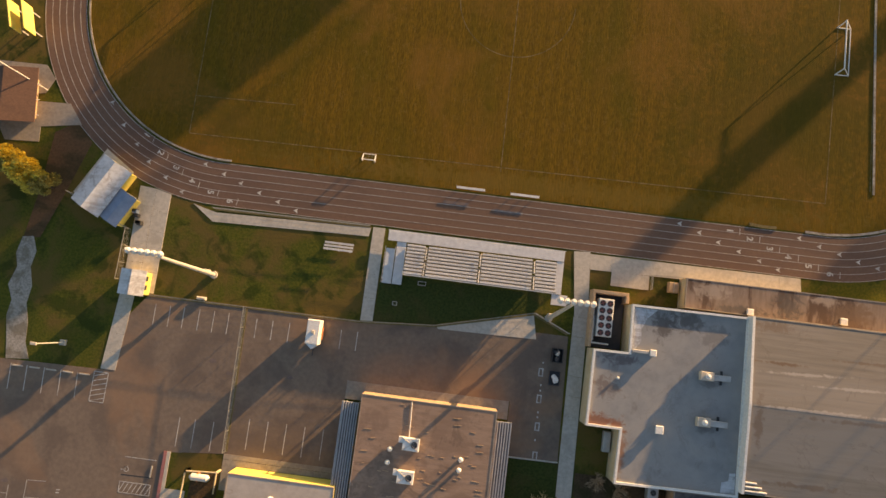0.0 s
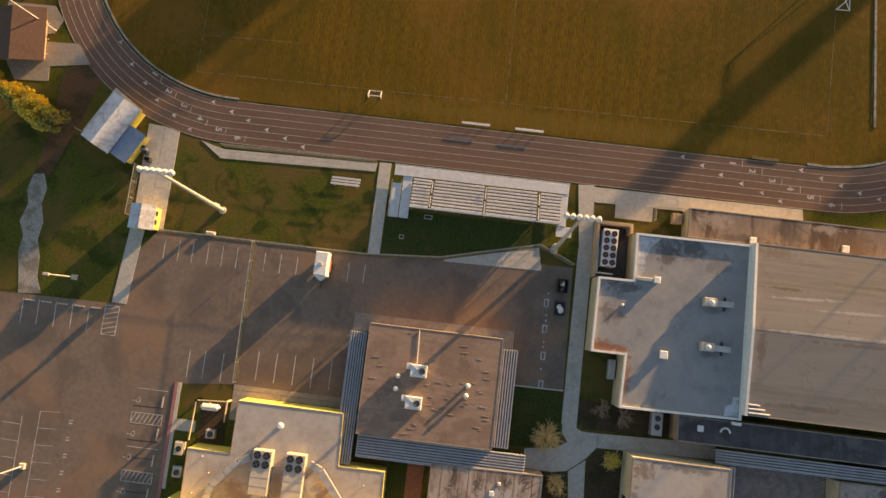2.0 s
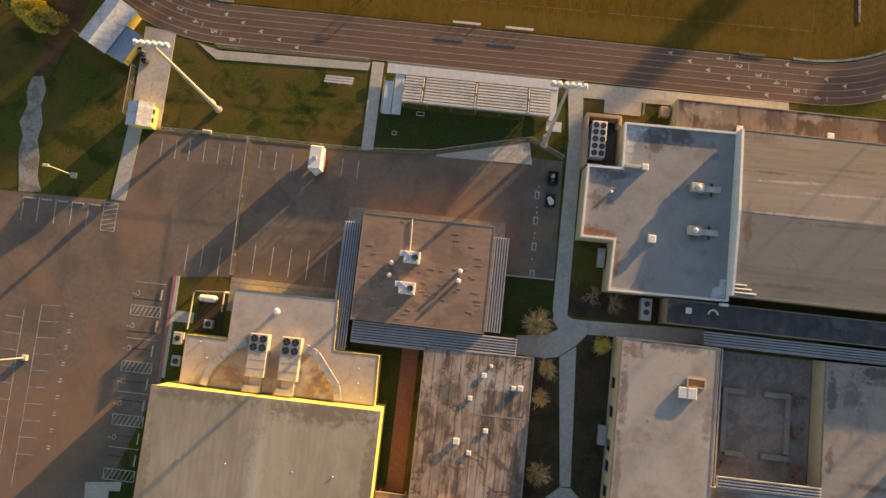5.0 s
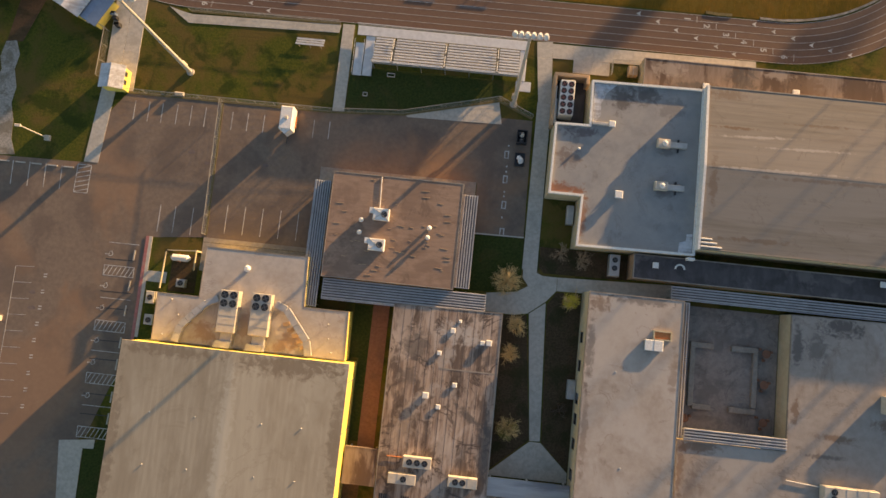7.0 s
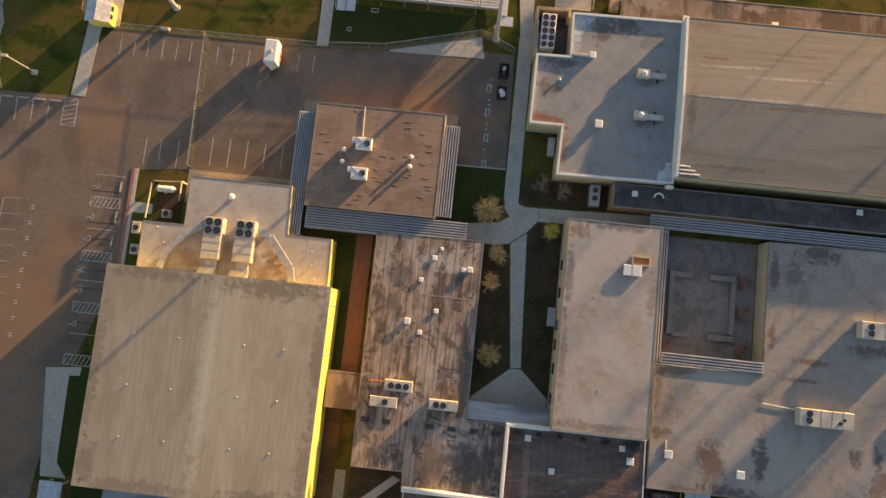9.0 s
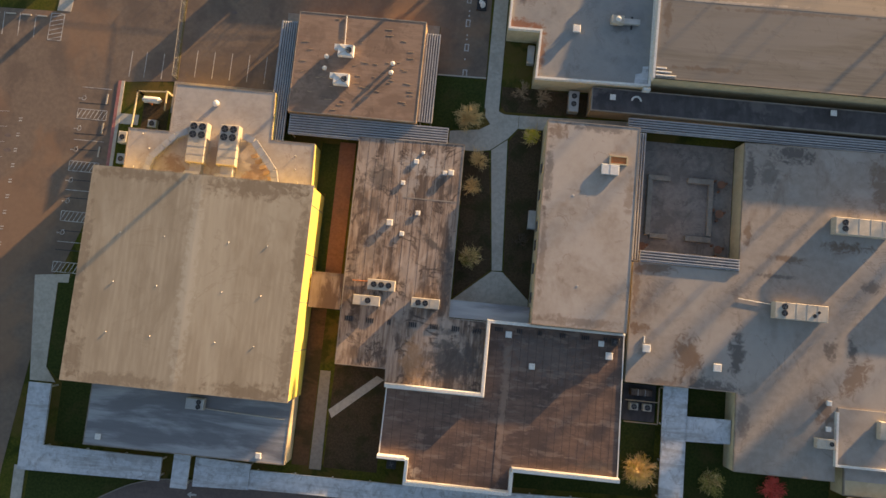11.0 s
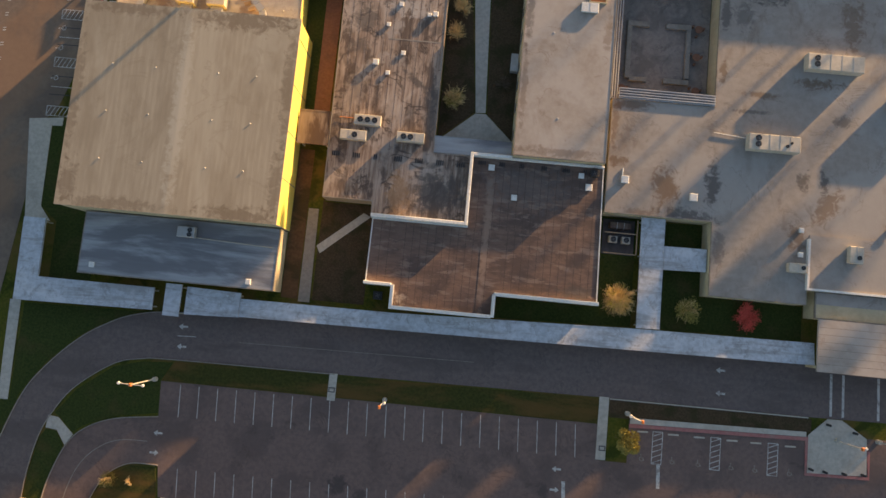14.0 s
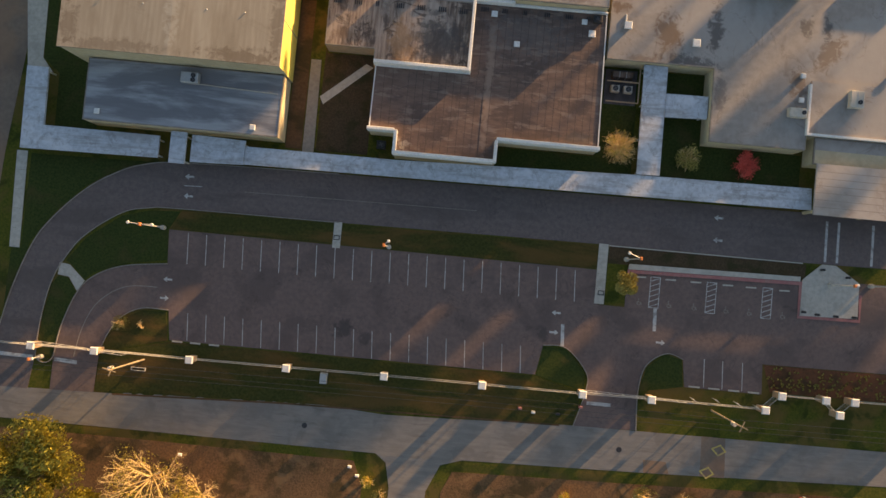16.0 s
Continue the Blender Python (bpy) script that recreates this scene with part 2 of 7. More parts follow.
M_TANROOF = mat("weathered_tan_roof", (0.268, 0.234, 0.202), (0.322, 0.284, 0.248), 0.9, (0.185, 0.140, 0.108), 0.22, 0.56, 0.66, 0.5, stretch3=(1.5, 0.6, 1), c4=(0.372, 0.346, 0.318), scale4=0.07, lo4=0.48, hi4=0.6, amt4=0.6, rough=0.65, tide=((0.13, 0.09, 0.065), 0.13, 0.018, 0.35),
                spots=((41.9, -51.3, 1.5, 0.9, 0, UMBER, 0.85), (41.1, -46.0, 0.6, 3.5, 0, UMBER, 0.6), (48.9, -54.5, 1.9, 2.8, 10, UMBER, 0.85), (43.5, -42.7, 3.2, 0.8, 0, UMBER, 0.75), (55.6, -54.0, 1.0, 3.2, 0, DARK_GREY, 0.85), (52.0, -58.4, 3.4, 1.0, 0, DARK_GREY, 0.85),
                       (45.5, -58.6, 3.0, 0.6, 0, UMBER, 0.6), (62.3, -24.3, 3.0, 1.3, 0, DARK_GREY, 0.9), (59.0, -27.5, 1.6, 2.2, 0, DARK_GREY, 0.6), (56.4, -27.5, 0.8, 3.4, 0, DARK_GREY, 0.8), (56.4, -36.5, 0.7, 1.9, 0, UMBER, 0.8), (62.2, -39.7, 2.8, 0.5, 0, UMBER, 0.8), (60.8, -42.3, 2.4, 0.35, 0, DARK_GREY, 0.7),
                       (70.5, -37.3, 3.4, 0.8, 0, UMBER, 0.85), (68.6, -51.8, 0.9, 1.5, 0, DARK_GREY, 0.85), (71.7, -51.9, 0.8, 1.7, 0, DARK_GREY, 0.85), (72.0, -55.5, 1.3, 3.2, -35, UMBER, 0.75), (68.1, -60.2, 1.2, 2.0, 0, UMBER, 0.75), (57.0, -62.5, 0.9, 2.8, 0, DARK_GREY, 0.55), (74.0, -42.6, 1.3, 0.9, 0, DARK_GREY, 0.7), (75.0, -27.5, 1.6, 4.5, 0, UMBER, 0.7)))
M_CROOF = mat("pale_tan_roof", (0.330, 0.286, 0.244), (0.388, 0.342, 0.298), 0.9, (0.250, 0.200, 0.158), 0.18, 0.53, 0.66, 0.55, c4=(0.440, 0.405, 0.372), scale4=0.08, lo4=0.48, hi4=0.6, amt4=0.6, rough=0.7, tide=((0.19, 0.135, 0.10), 0.11, 0.014, 0.4),
              spots=((27.3, -31.0, 0.6, 5.0, 0, DARK_GREY, 0.6), (27.3, -42.0, 0.5, 6.0, 0, UMBER, 0.5), (28.2, -24.6, 1.6, 1.2, 0, UMBER, 0.65), (34.5, -23.7, 5.0, 0.6, 0, DARK_GREY, 0.6), (38.9, -33.0, 0.7, 3.0, 0, UMBER, 0.45), (33.0, -51.4, 6.0, 0.7, 0, UMBER, 0.5)))
M_BROOF = mat("brown_gravel_roof", (0.247, 0.170, 0.123), (0.310, 0.216, 0.158), 1.2, (0.192, 0.127, 0.092), 0.25, 0.47, 0.6, 0.6, stretch=(0.4, 1.8, 1), rough=0.9, bump=0.3, tide=((0.144, 0.100, 0.074), 0.14, 0.03, 0.6))
# Spots: pale and dark patches, with dark grey and orange-brown at the south end.
M_EROOF = mat("stained_brown_roof", (0.185, 0.128, 0.096), (0.415, 0.330, 0.266), 0.9, (0.085, 0.060, 0.048), 0.26, 0.49, 0.58, 0.8, stretch=(3.0, 0.22, 1), stretch3=(1.8, 0.5, 1), c4=(0.450, 0.380, 0.322), scale4=0.16, lo4=0.52, hi4=0.64, amt4=0.6, stretch4=(1.4, 0.7, 1), rough=0.85, tide=((0.075, 0.054, 0.044), 0.17, 0.035, 0.9),
              spots=((9.0, -30.8, 2.4, 1.7, 0, (0.43, 0.385, 0.345), 0.85), (11.6, -31.6, 1.8, 0.8, 0, (0.43, 0.385, 0.345), 0.8), (7.8, -34.2, 0.9, 1.8, -30, (0.40, 0.355, 0.315), 0.7), (5.2, -40.2, 0.9, 2.8, -42, (0.40, 0.345, 0.30), 0.7), (9.2, -39.2, 0.8, 1.1, 0, (0.38, 0.33, 0.29), 0.6), (2.5, -45.0, 1.6, 4.0, -20, (0.38, 0.31, 0.25), 0.5),
                     (3.2, -33.3, 2.0, 2.4, 0, DARK_GREY, 0.7), (2.6, -37.4, 1.3, 1.2, 0, DARK_GREY, 0.6), (12.2, -42.6, 3.0, 0.6, -38, DARK_GREY, 0.8), (14.2, -46.5, 0.9, 5.0, 0, DARK_GREY, 0.75), (13.8, -34.2, 1.2, 0.9, 0, DARK_GREY, 0.6), (16.2, -58.6, 3.8, 3.4, 0, DARK_GREY, 0.8), (10.6, -59.2, 1.7, 3.4, 0, (0.30, 0.185, 0.10), 0.7), (3.0, -59.0, 2.6, 0.7, 0, UMBER, 0.5)))
# Last spot: grey for the classroom wing's shadow, put into the roof's colour.
M_FROOF = mat("rust_brown_roof", (0.134, 0.083, 0.062), (0.188, 0.118, 0.088), 0.9, (0.081, 0.055, 0.047), 0.25, 0.48, 0.60, 0.7, stretch=(0.5, 1.8, 1), stretch3=(0.7, 1.2, 1), c4=(0.268, 0.192, 0.151), scale4=0.6, lo4=0.54, hi4=0.64, amt4=0.6, stretch4=(0.45, 1.8, 1), rough=0.8, tide=((0.062, 0.042, 0.035), 0.14, 0.02, 0.4),
              spots=((23.9, -64.0, 0.6, 11.0, 0, (0.29, 0.205, 0.155), 0.7), (12.4, -74.3, 1.0, 1.0, 0, (0.40, 0.33, 0.27), 0.8), (37.5, -71.0, 3.0, 1.0, 0, DARK_GREY, 0.6), (29.5, -56.5, 6.0, 3.2, 0, (0.13, 0.115, 0.108), 0.45)))
# Spots: rust at the south-west, dark patches to the north and by the fan units.
M_DROOF = mat("grey_roof_membrane", (0.224, 0.224, 0.220), (0.270, 0.269, 0.264), 0.8, (0.16, 0.148, 0.138), 0.28, 0.57, 0.68, 0.55, c4=(0.315, 0.302, 0.282), scale4=0.08, lo4=0.5, hi4=0.62, amt4=0.6, stretch3=(1.3, 0.8, 1), rough=0.55, tide=((0.15, 0.115, 0.10), 0.14, 0.014, 0.3),
              spots=((21.6, -8.9, 2.2, 1.0, 0, (0.20, 0.085, 0.045), 0.9), (24.0, -9.2, 1.3, 0.9, -25, (0.20, 0.085, 0.045), 0.85), (24.8, -12.4, 0.8, 3.2, 0, (0.20, 0.10, 0.055), 0.8), (29.2, 5.4, 1.6, 2.1, 0, DARK_GREY, 0.85), (32.2, 6.0, 2.5, 1.4, 0, DARK_GREY, 0.8), (23.8, -0.2, 3.0, 0.8, 0, (0.11, 0.088, 0.09), 0.85), (22.2, -4.3, 2.0, 1.4, 0, (0.14, 0.10, 0.08), 0.7), (36.5, 4.5, 2.0, 1.6, 0, (0.15, 0.142, 0.138), 0.6), (36.4, -2.0, 1.4, 0.7, 0, (0.13, 0.12, 0.115), 0.6), (36.4, -8.2, 1.4, 0.7, 0, (0.13, 0.12, 0.115), 0.6)))
M_D2ROOF = mat("ribbed_tan_roof", (0.191, 0.164, 0.131), (0.239, 0.208, 0.171), 0.9, (0.144, 0.112, 0.087), 0.18, 0.55, 0.66, 0.5, stretch=(0.12, 2.5, 1), stretch3=(0.3, 2.0, 1), c4=(0.268, 0.236, 0.203), scale4=0.08, lo4=0.5, hi4=0.62, amt4=0.7, stretch4=(0.3, 1.8, 1), rough=0.75, tide=((0.117, 0.090, 0.068), 0.15, 0.012, 0.35),
               spots=((48.5, 0.9, 5.0, 0.22, 3, (0.38, 0.34, 0.30), 0.9), (55.0, -0.3, 6.0, 0.2, 2, (0.38, 0.34, 0.30), 0.9), (50.5, -3.8, 9.5, 0.22, 1, (0.38, 0.34, 0.30), 0.9), (45.0, 2.0, 4.0, 0.25, 0, UMBER, 0.9), (42.4, -6.0, 0.6, 3.5, 0, UMBER, 0.6), (60.0, -4.6, 12.0, 0.3, 1, UMBER, 0.5), (43.5, 6.8, 3.0, 0.8, 0, UMBER, 0.6), (49.0, -13.8, 5.0, 0.35, 0, UMBER, 0.6), (57.0, 3.4, 5.0, 0.2, 1, UMBER, 0.6)))
M_RUSTROOF = mat("rust_streaked_roof", (0.189, 0.136, 0.102), (0.252, 0.190, 0.150), 0.9, (0.069, 0.037, 0.024), 0.22, 0.46, 0.56, 0.85, stretch=(2.0, 0.4, 1), stretch3=(1.5, 0.35, 1), rough=0.85, spots=((40.0, 8.6, 3.5, 0.9, 0, DARK_GREY, 0.8), (47.0, 10.2, 2.0, 2.2, 0, DARK_GREY, 0.75), (56.0, 10.0, 3.0, 1.8, 0, UMBER, 0.8), (52.0, 11.6, 2.2, 0.8, 0, (0.40, 0.33, 0.27), 0.6), (36.0, 11.0, 2.6, 1.2, 0, (0.38, 0.31, 0.25), 0.6)))
M_DARKROOF = mat("dark_bitumen_roof", (0.061, 0.055, 0.058), (0.092, 0.084, 0.085), 0.8, (0.037, 0.033, 0.035), 0.3, 0.46, 0.6, 0.7, c4=(0.172, 0.152, 0.144), scale4=0.16, lo4=0.56, hi4=0.64, amt4=0.6, stretch=(1.5, 0.5, 1), rough=0.75)
M_LOWROOF = mat("ribbed_grey_metal_roof", (0.312, 0.317, 0.321), (0.396, 0.398, 0.408), 0.8, (0.144, 0.139, 0.148), 0.14, 0.45, 0.58, 0.8, stretch=(0.2, 2.0, 1), stretch3=(0.3, 1.8, 1), rough=0.55)
M_CANOPY = mat("pale_canopy_roof", (0.411, 0.433, 0.460), (0.556, 0.583, 0.621), 1.6, (0.267, 0.249, 0.236), 0.5, 0.48, 0.62, 0.55, stretch3=(0.25, 2.2, 1), c4=(0.667, 0.670, 0.684), scale4=0.15, lo4=0.5, hi4=0.62, amt4=0.5, rough=0.6, tide=((0.245, 0.231, 0.224), 0.35, 0.05, 0.6))
M_CORR = mat("corrugated_metal", (0.40, 0.40, 0.405), (0.52, 0.52, 0.525), 0.7, (0.30, 0.28, 0.26), 0.35, 0.55, 0.75, 0.6, rough=0.45, metal=0.35, bump=0.05, vary=0.06)
# Canopy pans: dirt, plus the shade between sunlit ribs put into the colour.
M_PAN = mat("shaded_dirty_pan", (0.135, 0.130, 0.130), (0.20, 0.195, 0.195), 0.9, (0.09, 0.082, 0.076), 0.35, 0.46, 0.6, 0.7, rough=0.6, metal=0.2, bump=0.05)
M_ALU = mat("bleacher_aluminium", (0.55, 0.55, 0.55), (0.66, 0.66, 0.655), 1.5, (0.46, 0.44, 0.42), 0.6, 0.55, 0.75, 0.5, rough=0.5, metal=0.25, bump=0.03, vary=0.05)
M_UNIT = mat("painted_steel_casing", (0.460, 0.413, 0.335), (0.552, 0.494, 0.406), 1.5, (0.368, 0.301, 0.218), 0.8, 0.55, 0.75, 0.6, rough=0.55, bump=0.03)
M_DUCT = mat("galvanised_duct", (0.42, 0.41, 0.39), (0.52, 0.51, 0.485), 1.0, (0.34, 0.32, 0.29), 0.6, 0.5, 0.7, 0.6, rough=0.45, metal=0.4, bump=0.03)
M_FAN = mat("dark_fan_metal", (0.02, 0.02, 0.021), (0.035, 0.034, 0.034), 5.0, rough=0.6, bump=0.0)
M_BLADE = mat("fan_blade", (0.10, 0.095, 0.09), (0.14, 0.13, 0.125), 5.0, rough=0.5, bump=0.0)
M_POLE = mat("pale_pole_steel", (0.48, 0.46, 0.41), (0.58, 0.555, 0.50), 2.0, (0.4, 0.36, 0.3), 1.0, 0.5, 0.7, 0.5, rough=0.5, metal=0.2, bump=0.03)
M_FENCE = mat("fence_galvanised", (0.30, 0.29, 0.26), (0.40, 0.385, 0.34), 3.0, rough=0.6, metal=0.4, bump=0.0)
M_HEDGE = mat("fence_line_grass", (0.13, 0.105, 0.045), (0.19, 0.155, 0.075), 3.0, (0.22, 0.18, 0.09), 0.5, 0.5, 0.7, 0.6, bump=0.4, rough=0.95)
M_BARK = mat("bark", (0.10, 0.075, 0.05), (0.16, 0.12, 0.085), 6.0, rough=0.95, bump=0.3)
M_TWIG = mat("pale_twigs", (0.648, 0.460, 0.200), (0.792, 0.575, 0.263), 5.0, rough=0.9, bump=0.0)
M_RED = mat("red_kerb_paint", (0.33, 0.12, 0.11), (0.40, 0.17, 0.15), 2.0, (0.3, 0.2, 0.17), 0.6, 0.5, 0.7, 0.6, rough=0.8, bump=0.05)
M_BLACK = mat("black_plastic", (0.02, 0.02, 0.022), (0.04, 0.04, 0.042), 4.0, rough=0.5, bump=0.0)
M_BLUE = mat("blue_metal_roof", (0.17, 0.22, 0.31), (0.22, 0.275, 0.37), 1.0, (0.28, 0.32, 0.38), 0.4, 0.55, 0.75, 0.5, rough=0.5, bump=0.03)
M_SHINGLE = mat("brown_shingles", (0.095, 0.052, 0.034), (0.13, 0.072, 0.047), 3.0, (0.075, 0.043, 0.03), 0.3, 0.5, 0.7, 0.6, rough=0.9, bump=0.3)
M_SEAM = mat("dark_roof_seam", (0.06, 0.042, 0.034), (0.10, 0.068, 0.052), 2.0, rough=0.9, bump=0.0)
M_REDFAN = mat("red_fan_blade", (0.20, 0.06, 0.05), (0.26, 0.09, 0.075), 3.0, rough=0.6, bump=0.0)
M_YLINE = mat("yellow_road_paint", (0.45, 0.33, 0.08), (0.58, 0.43, 0.12), 2.0, (0.25, 0.2, 0.12), 0.9, 0.5, 0.6, 0.7, rough=0.8, bump=0.0)
M_AROOF = mat("pale_annex_roof", (0.392, 0.352, 0.312), (0.458, 0.415, 0.372), 0.9, (0.32, 0.272, 0.228), 0.2, 0.5, 0.66, 0.55, rough=0.7, tide=((0.24, 0.185, 0.145), 0.14, 0.014, 0.4), spots=((-26.5, -34.5, 2.0, 1.2, -30, (0.25, 0.17, 0.12), 0.8), (-14.5, -34.6, 2.2, 1.3, 30, (0.30, 0.20, 0.14), 0.8), (-21.0, -33.0, 0.9, 2.6, 0, (0.28, 0.21, 0.16), 0.7)))
M_EDGE = mat("dull_roof_edge_metal", (0.25, 0.215, 0.175), (0.31, 0.27, 0.225), 1.5, (0.17, 0.135, 0.105), 0.5, 0.48, 0.64, 0.7, rough=0.6, bump=0.03)
M_COURT = mat("dark_courtyard_paving", (0.231, 0.195, 0.167), (0.300, 0.253, 0.217), 1.6, (0.157, 0.131, 0.113), 0.3, 0.46, 0.62, 0.7, c4=(0.371, 0.312, 0.264), scale4=0.15, lo4=0.54, hi4=0.64, amt4=0.5, rough=0.85, tide=((0.116, 0.096, 0.084), 0.25, 0.03, 0.6))
M_POLEWOOD = mat("weathered_pole_wood", (0.26, 0.20, 0.12), (0.34, 0.265, 0.16), 3.0, (0.18, 0.14, 0.09), 1.0, 0.5, 0.7, 0.6, rough=0.9, bump=0.1)
M_GLASS = mat("dark_glass", (0.015, 0.018, 0.02), (0.02, 0.023, 0.026), 3.0, rough=0.08, bump=0.0)
M_ORANGE = mat("orange_paint", (0.55, 0.17, 0.04), (0.62, 0.22, 0.06), 2.0, rough=0.6, bump=0.0)


def leaf_mat(name, c1, c2):
    m = bpy.data.materials.new(name)
    m.use_nodes = True
    n, ln = m.node_tree.nodes, m.node_tree.links
    geo, mix = n.new("ShaderNodeNewGeometry"), n.new("ShaderNodeMix")
    mix.data_type = "RGBA"
    mix.inputs[6].default_value, mix.inputs[7].default_value = (*c1, 1), (*c2, 1)
    ln.new(geo.outputs["Random Per Island"], mix.inputs[0])
    ln.new(mix.outputs[2], n["Principled BSDF"].inputs["Base Color"])
    n["Principled BSDF"].inputs["Roughness"].default_value = 0.7
    return m


L_GOLD = leaf_mat("gold_leaves", (0.42, 0.33, 0.03), (0.74, 0.58, 0.06))
L_AMBER = leaf_mat("amber_green_leaves", (0.26, 0.23, 0.025), (0.52, 0.43, 0.05))
L_GREEN = leaf_mat("green_leaves", (0.04, 0.065, 0.012), (0.10, 0.12, 0.025))
L_RED = leaf_mat("red_leaves", (0.72, 0.07, 0.05), (0.85, 0.19, 0.13))
L_OLIVE = leaf_mat("olive_leaves", (0.20, 0.17, 0.03), (0.36, 0.29, 0.06))

# ---- building helpers ----
BASE = {}


def thing(name, base, label="", category="", group="", kind=""):
    e = new(name)
    e.location = base
    e.empty_display_size = 0.3
    BASE[e.name] = Vector(base)
    return tagged(e, label, category, group, kind)


def mesh_ob(name, bm, material, origin=(0, 0, 0)):
    bmesh.ops.recalc_face_normals(bm, faces=bm.faces)
    bmesh.ops.translate(bm, verts=bm.verts, vec=-Vector(origin))
    me = bpy.data.meshes.new(name)
    bm.to_mesh(me)
    bm.free()
    for mt in material if isinstance(material, (list, tuple)) else [material]:
        me.materials.append(mt)
    return new(name, me)


def part(name, bm, material, parent, label=""):
    base = BASE[parent.name]
    ob = mesh_ob(name, bm, material, base)
    ob.parent = parent
    BASE[ob.name] = base
    return tagged(ob, label)


def single(name, bm, material, base, label="", category="", group="", kind=""):
    ob = mesh_ob(name, bm, material, base)
    ob.location = base
    BASE[ob.name] = Vector(base)
    return tagged(ob, label, category, group, kind)


def box(bm, x0, y0, z0, x1, y1, z1, mi=0):
    v = [bm.verts.new(p) for p in ((x0, y0, z0), (x1, y0, z0), (x1, y1, z0), (x0, y1, z0), (x0, y0, z1), (x1, y0, z1), (x1, y1, z1), (x0, y1, z1))]
    for f in ((0, 3, 2, 1), (4, 5, 6, 7), (0, 1, 5, 4), (1, 2, 6, 5), (2, 3, 7, 6), (3, 0, 4, 7)):
        bm.faces.new([v[i] for i in f]).material_index = mi
    return bm


def bevel_box(bm, x0, y0, z0, x1, y1, z1, r=0.05):
    """A box whose top edges are chamfered."""
    lo = [(x0, y0), (x1, y0), (x1, y1), (x0, y1)]
    hi = [(x0 + r, y0 + r), (x1 - r, y0 + r), (x1 - r, y1 - r), (x0 + r, y1 - r)]
    rings = [[bm.verts.new((x, y, z)) for x, y in ring] for ring, z in ((lo, z0), (lo, z1 - r), (hi, z1))]
    bm.faces.new(rings[0][::-1])
    bm.faces.new(rings[2])
    for a, b in zip(rings, rings[1:]):
        for i in range(4):
            bm.faces.new((a[i], a[(i + 1) % 4], b[(i + 1) % 4], b[i]))
    return bm


def prism(bm, pts, z0, z1):
    lo = [bm.verts.new((x, y, z0)) for x, y in pts]
    hi = [bm.verts.new((x, y, z1)) for x, y in pts]
    bm.faces.new(lo[::-1])
    bm.faces.new(hi)
    for i in range(len(pts)):
        j = (i + 1) % len(pts)
        bm.faces.new((lo[i], lo[j], hi[j], hi[i]))
    return bm


def bar(bm, a, b, w, h=None, up=(0, 0, 1)):
    """A square bar from a to b."""
    a, b = Vector(a), Vector(b)
    d = (b - a).normalized()
    s = d.cross(Vector(up))
    s = s.normalized() if s.length > 1e-4 else Vector((1, 0, 0))
    u = s.cross(d).normalized()
    h = h or w
    q = [s * sx * w / 2 + u * sz * h / 2 for sx, sz in ((-1, -1), (1, -1), (1, 1), (-1, 1))]
    lo, hi = [bm.verts.new(a + o) for o in q], [bm.verts.new(b + o) for o in q]
    bm.faces.new(lo[::-1])
    bm.faces.new(hi)
    for i in range(4):
        bm.faces.new((lo[i], lo[(i + 1) % 4], hi[(i + 1) % 4], hi[i]))
    return bm


def tube(bm, a, b, r0, r1=None, sides=10):
    a, b = Vector(a), Vector(b)
    r1 = r0 if r1 is None else r1
    d = (b - a).normalized()
    s = d.orthogonal().normalized()
    u = d.cross(s)
    ring = lambda c, r: [bm.verts.new(c + (s * math.cos(2 * math.pi * i / sides) + u * math.sin(2 * math.pi * i / sides)) * r) for i in range(sides)]
    lo, hi = ring(a, r0), ring(b, r1)
    bm.faces.new(lo[::-1])
    bm.faces.new(hi)
    for i in range(sides):
        bm.faces.new((lo[i], lo[(i + 1) % sides], hi[(i + 1) % sides], hi[i]))
    return bm


def arc(cx, cy, r, a0, a1, n=24):
    return [(cx + r * math.cos(radians(a0 + (a1 - a0) * i / n)), cy + r * math.sin(radians(a0 + (a1 - a0) * i / n))) for i in range(n + 1)]


def curve(pts, n=6):
    """A smooth line through the points."""
    out = []
    for i in range(len(pts) - 1):
        p0, p1, p2, p3 = [Vector(pts[min(max(k, 0), len(pts) - 1)]) for k in (i - 1, i, i + 1, i + 2)]
        for j in range(n):
            t = j / n
            out.append(tuple(0.5 * (2 * p1 + (p2 - p0) * t + (2 * p0 - 5 * p1 + 4 * p2 - p3) * t * t + (3 * p1 - p0 - 3 * p2 + p3) * t ** 3)))
    return out + [tuple(pts[-1])]


def ribbon(bm, pts, w, z0, z1):
    """A flat strip of width w along a line of points."""
    p = [Vector(q) for q in pts]
    L, R = [], []
    for i, q in enumerate(p):
        d = (p[min(i + 1, len(p) - 1)] - p[max(i - 1, 0)]).normalized()
        nrm = Vector((-d.y, d.x)) * w / 2
        L.append(tuple(q + nrm))
        R.append(tuple(q - nrm))
    for i in range(len(p) - 1):
        prism(bm, [R[i], R[i + 1], L[i + 1], L[i]], z0, z1)
    return bm


def pave(name, pts, z, material, label, category="pavement"):
    return single(name, prism(bmesh.new(), pts, -0.3, z), material, (pts[0][0], pts[0][1], 0), label, category, kind="structure")


def rect(x0, y0, x1, y1):
    return [(x0, y0), (x1, y0), (x1, y1), (x0, y1)]


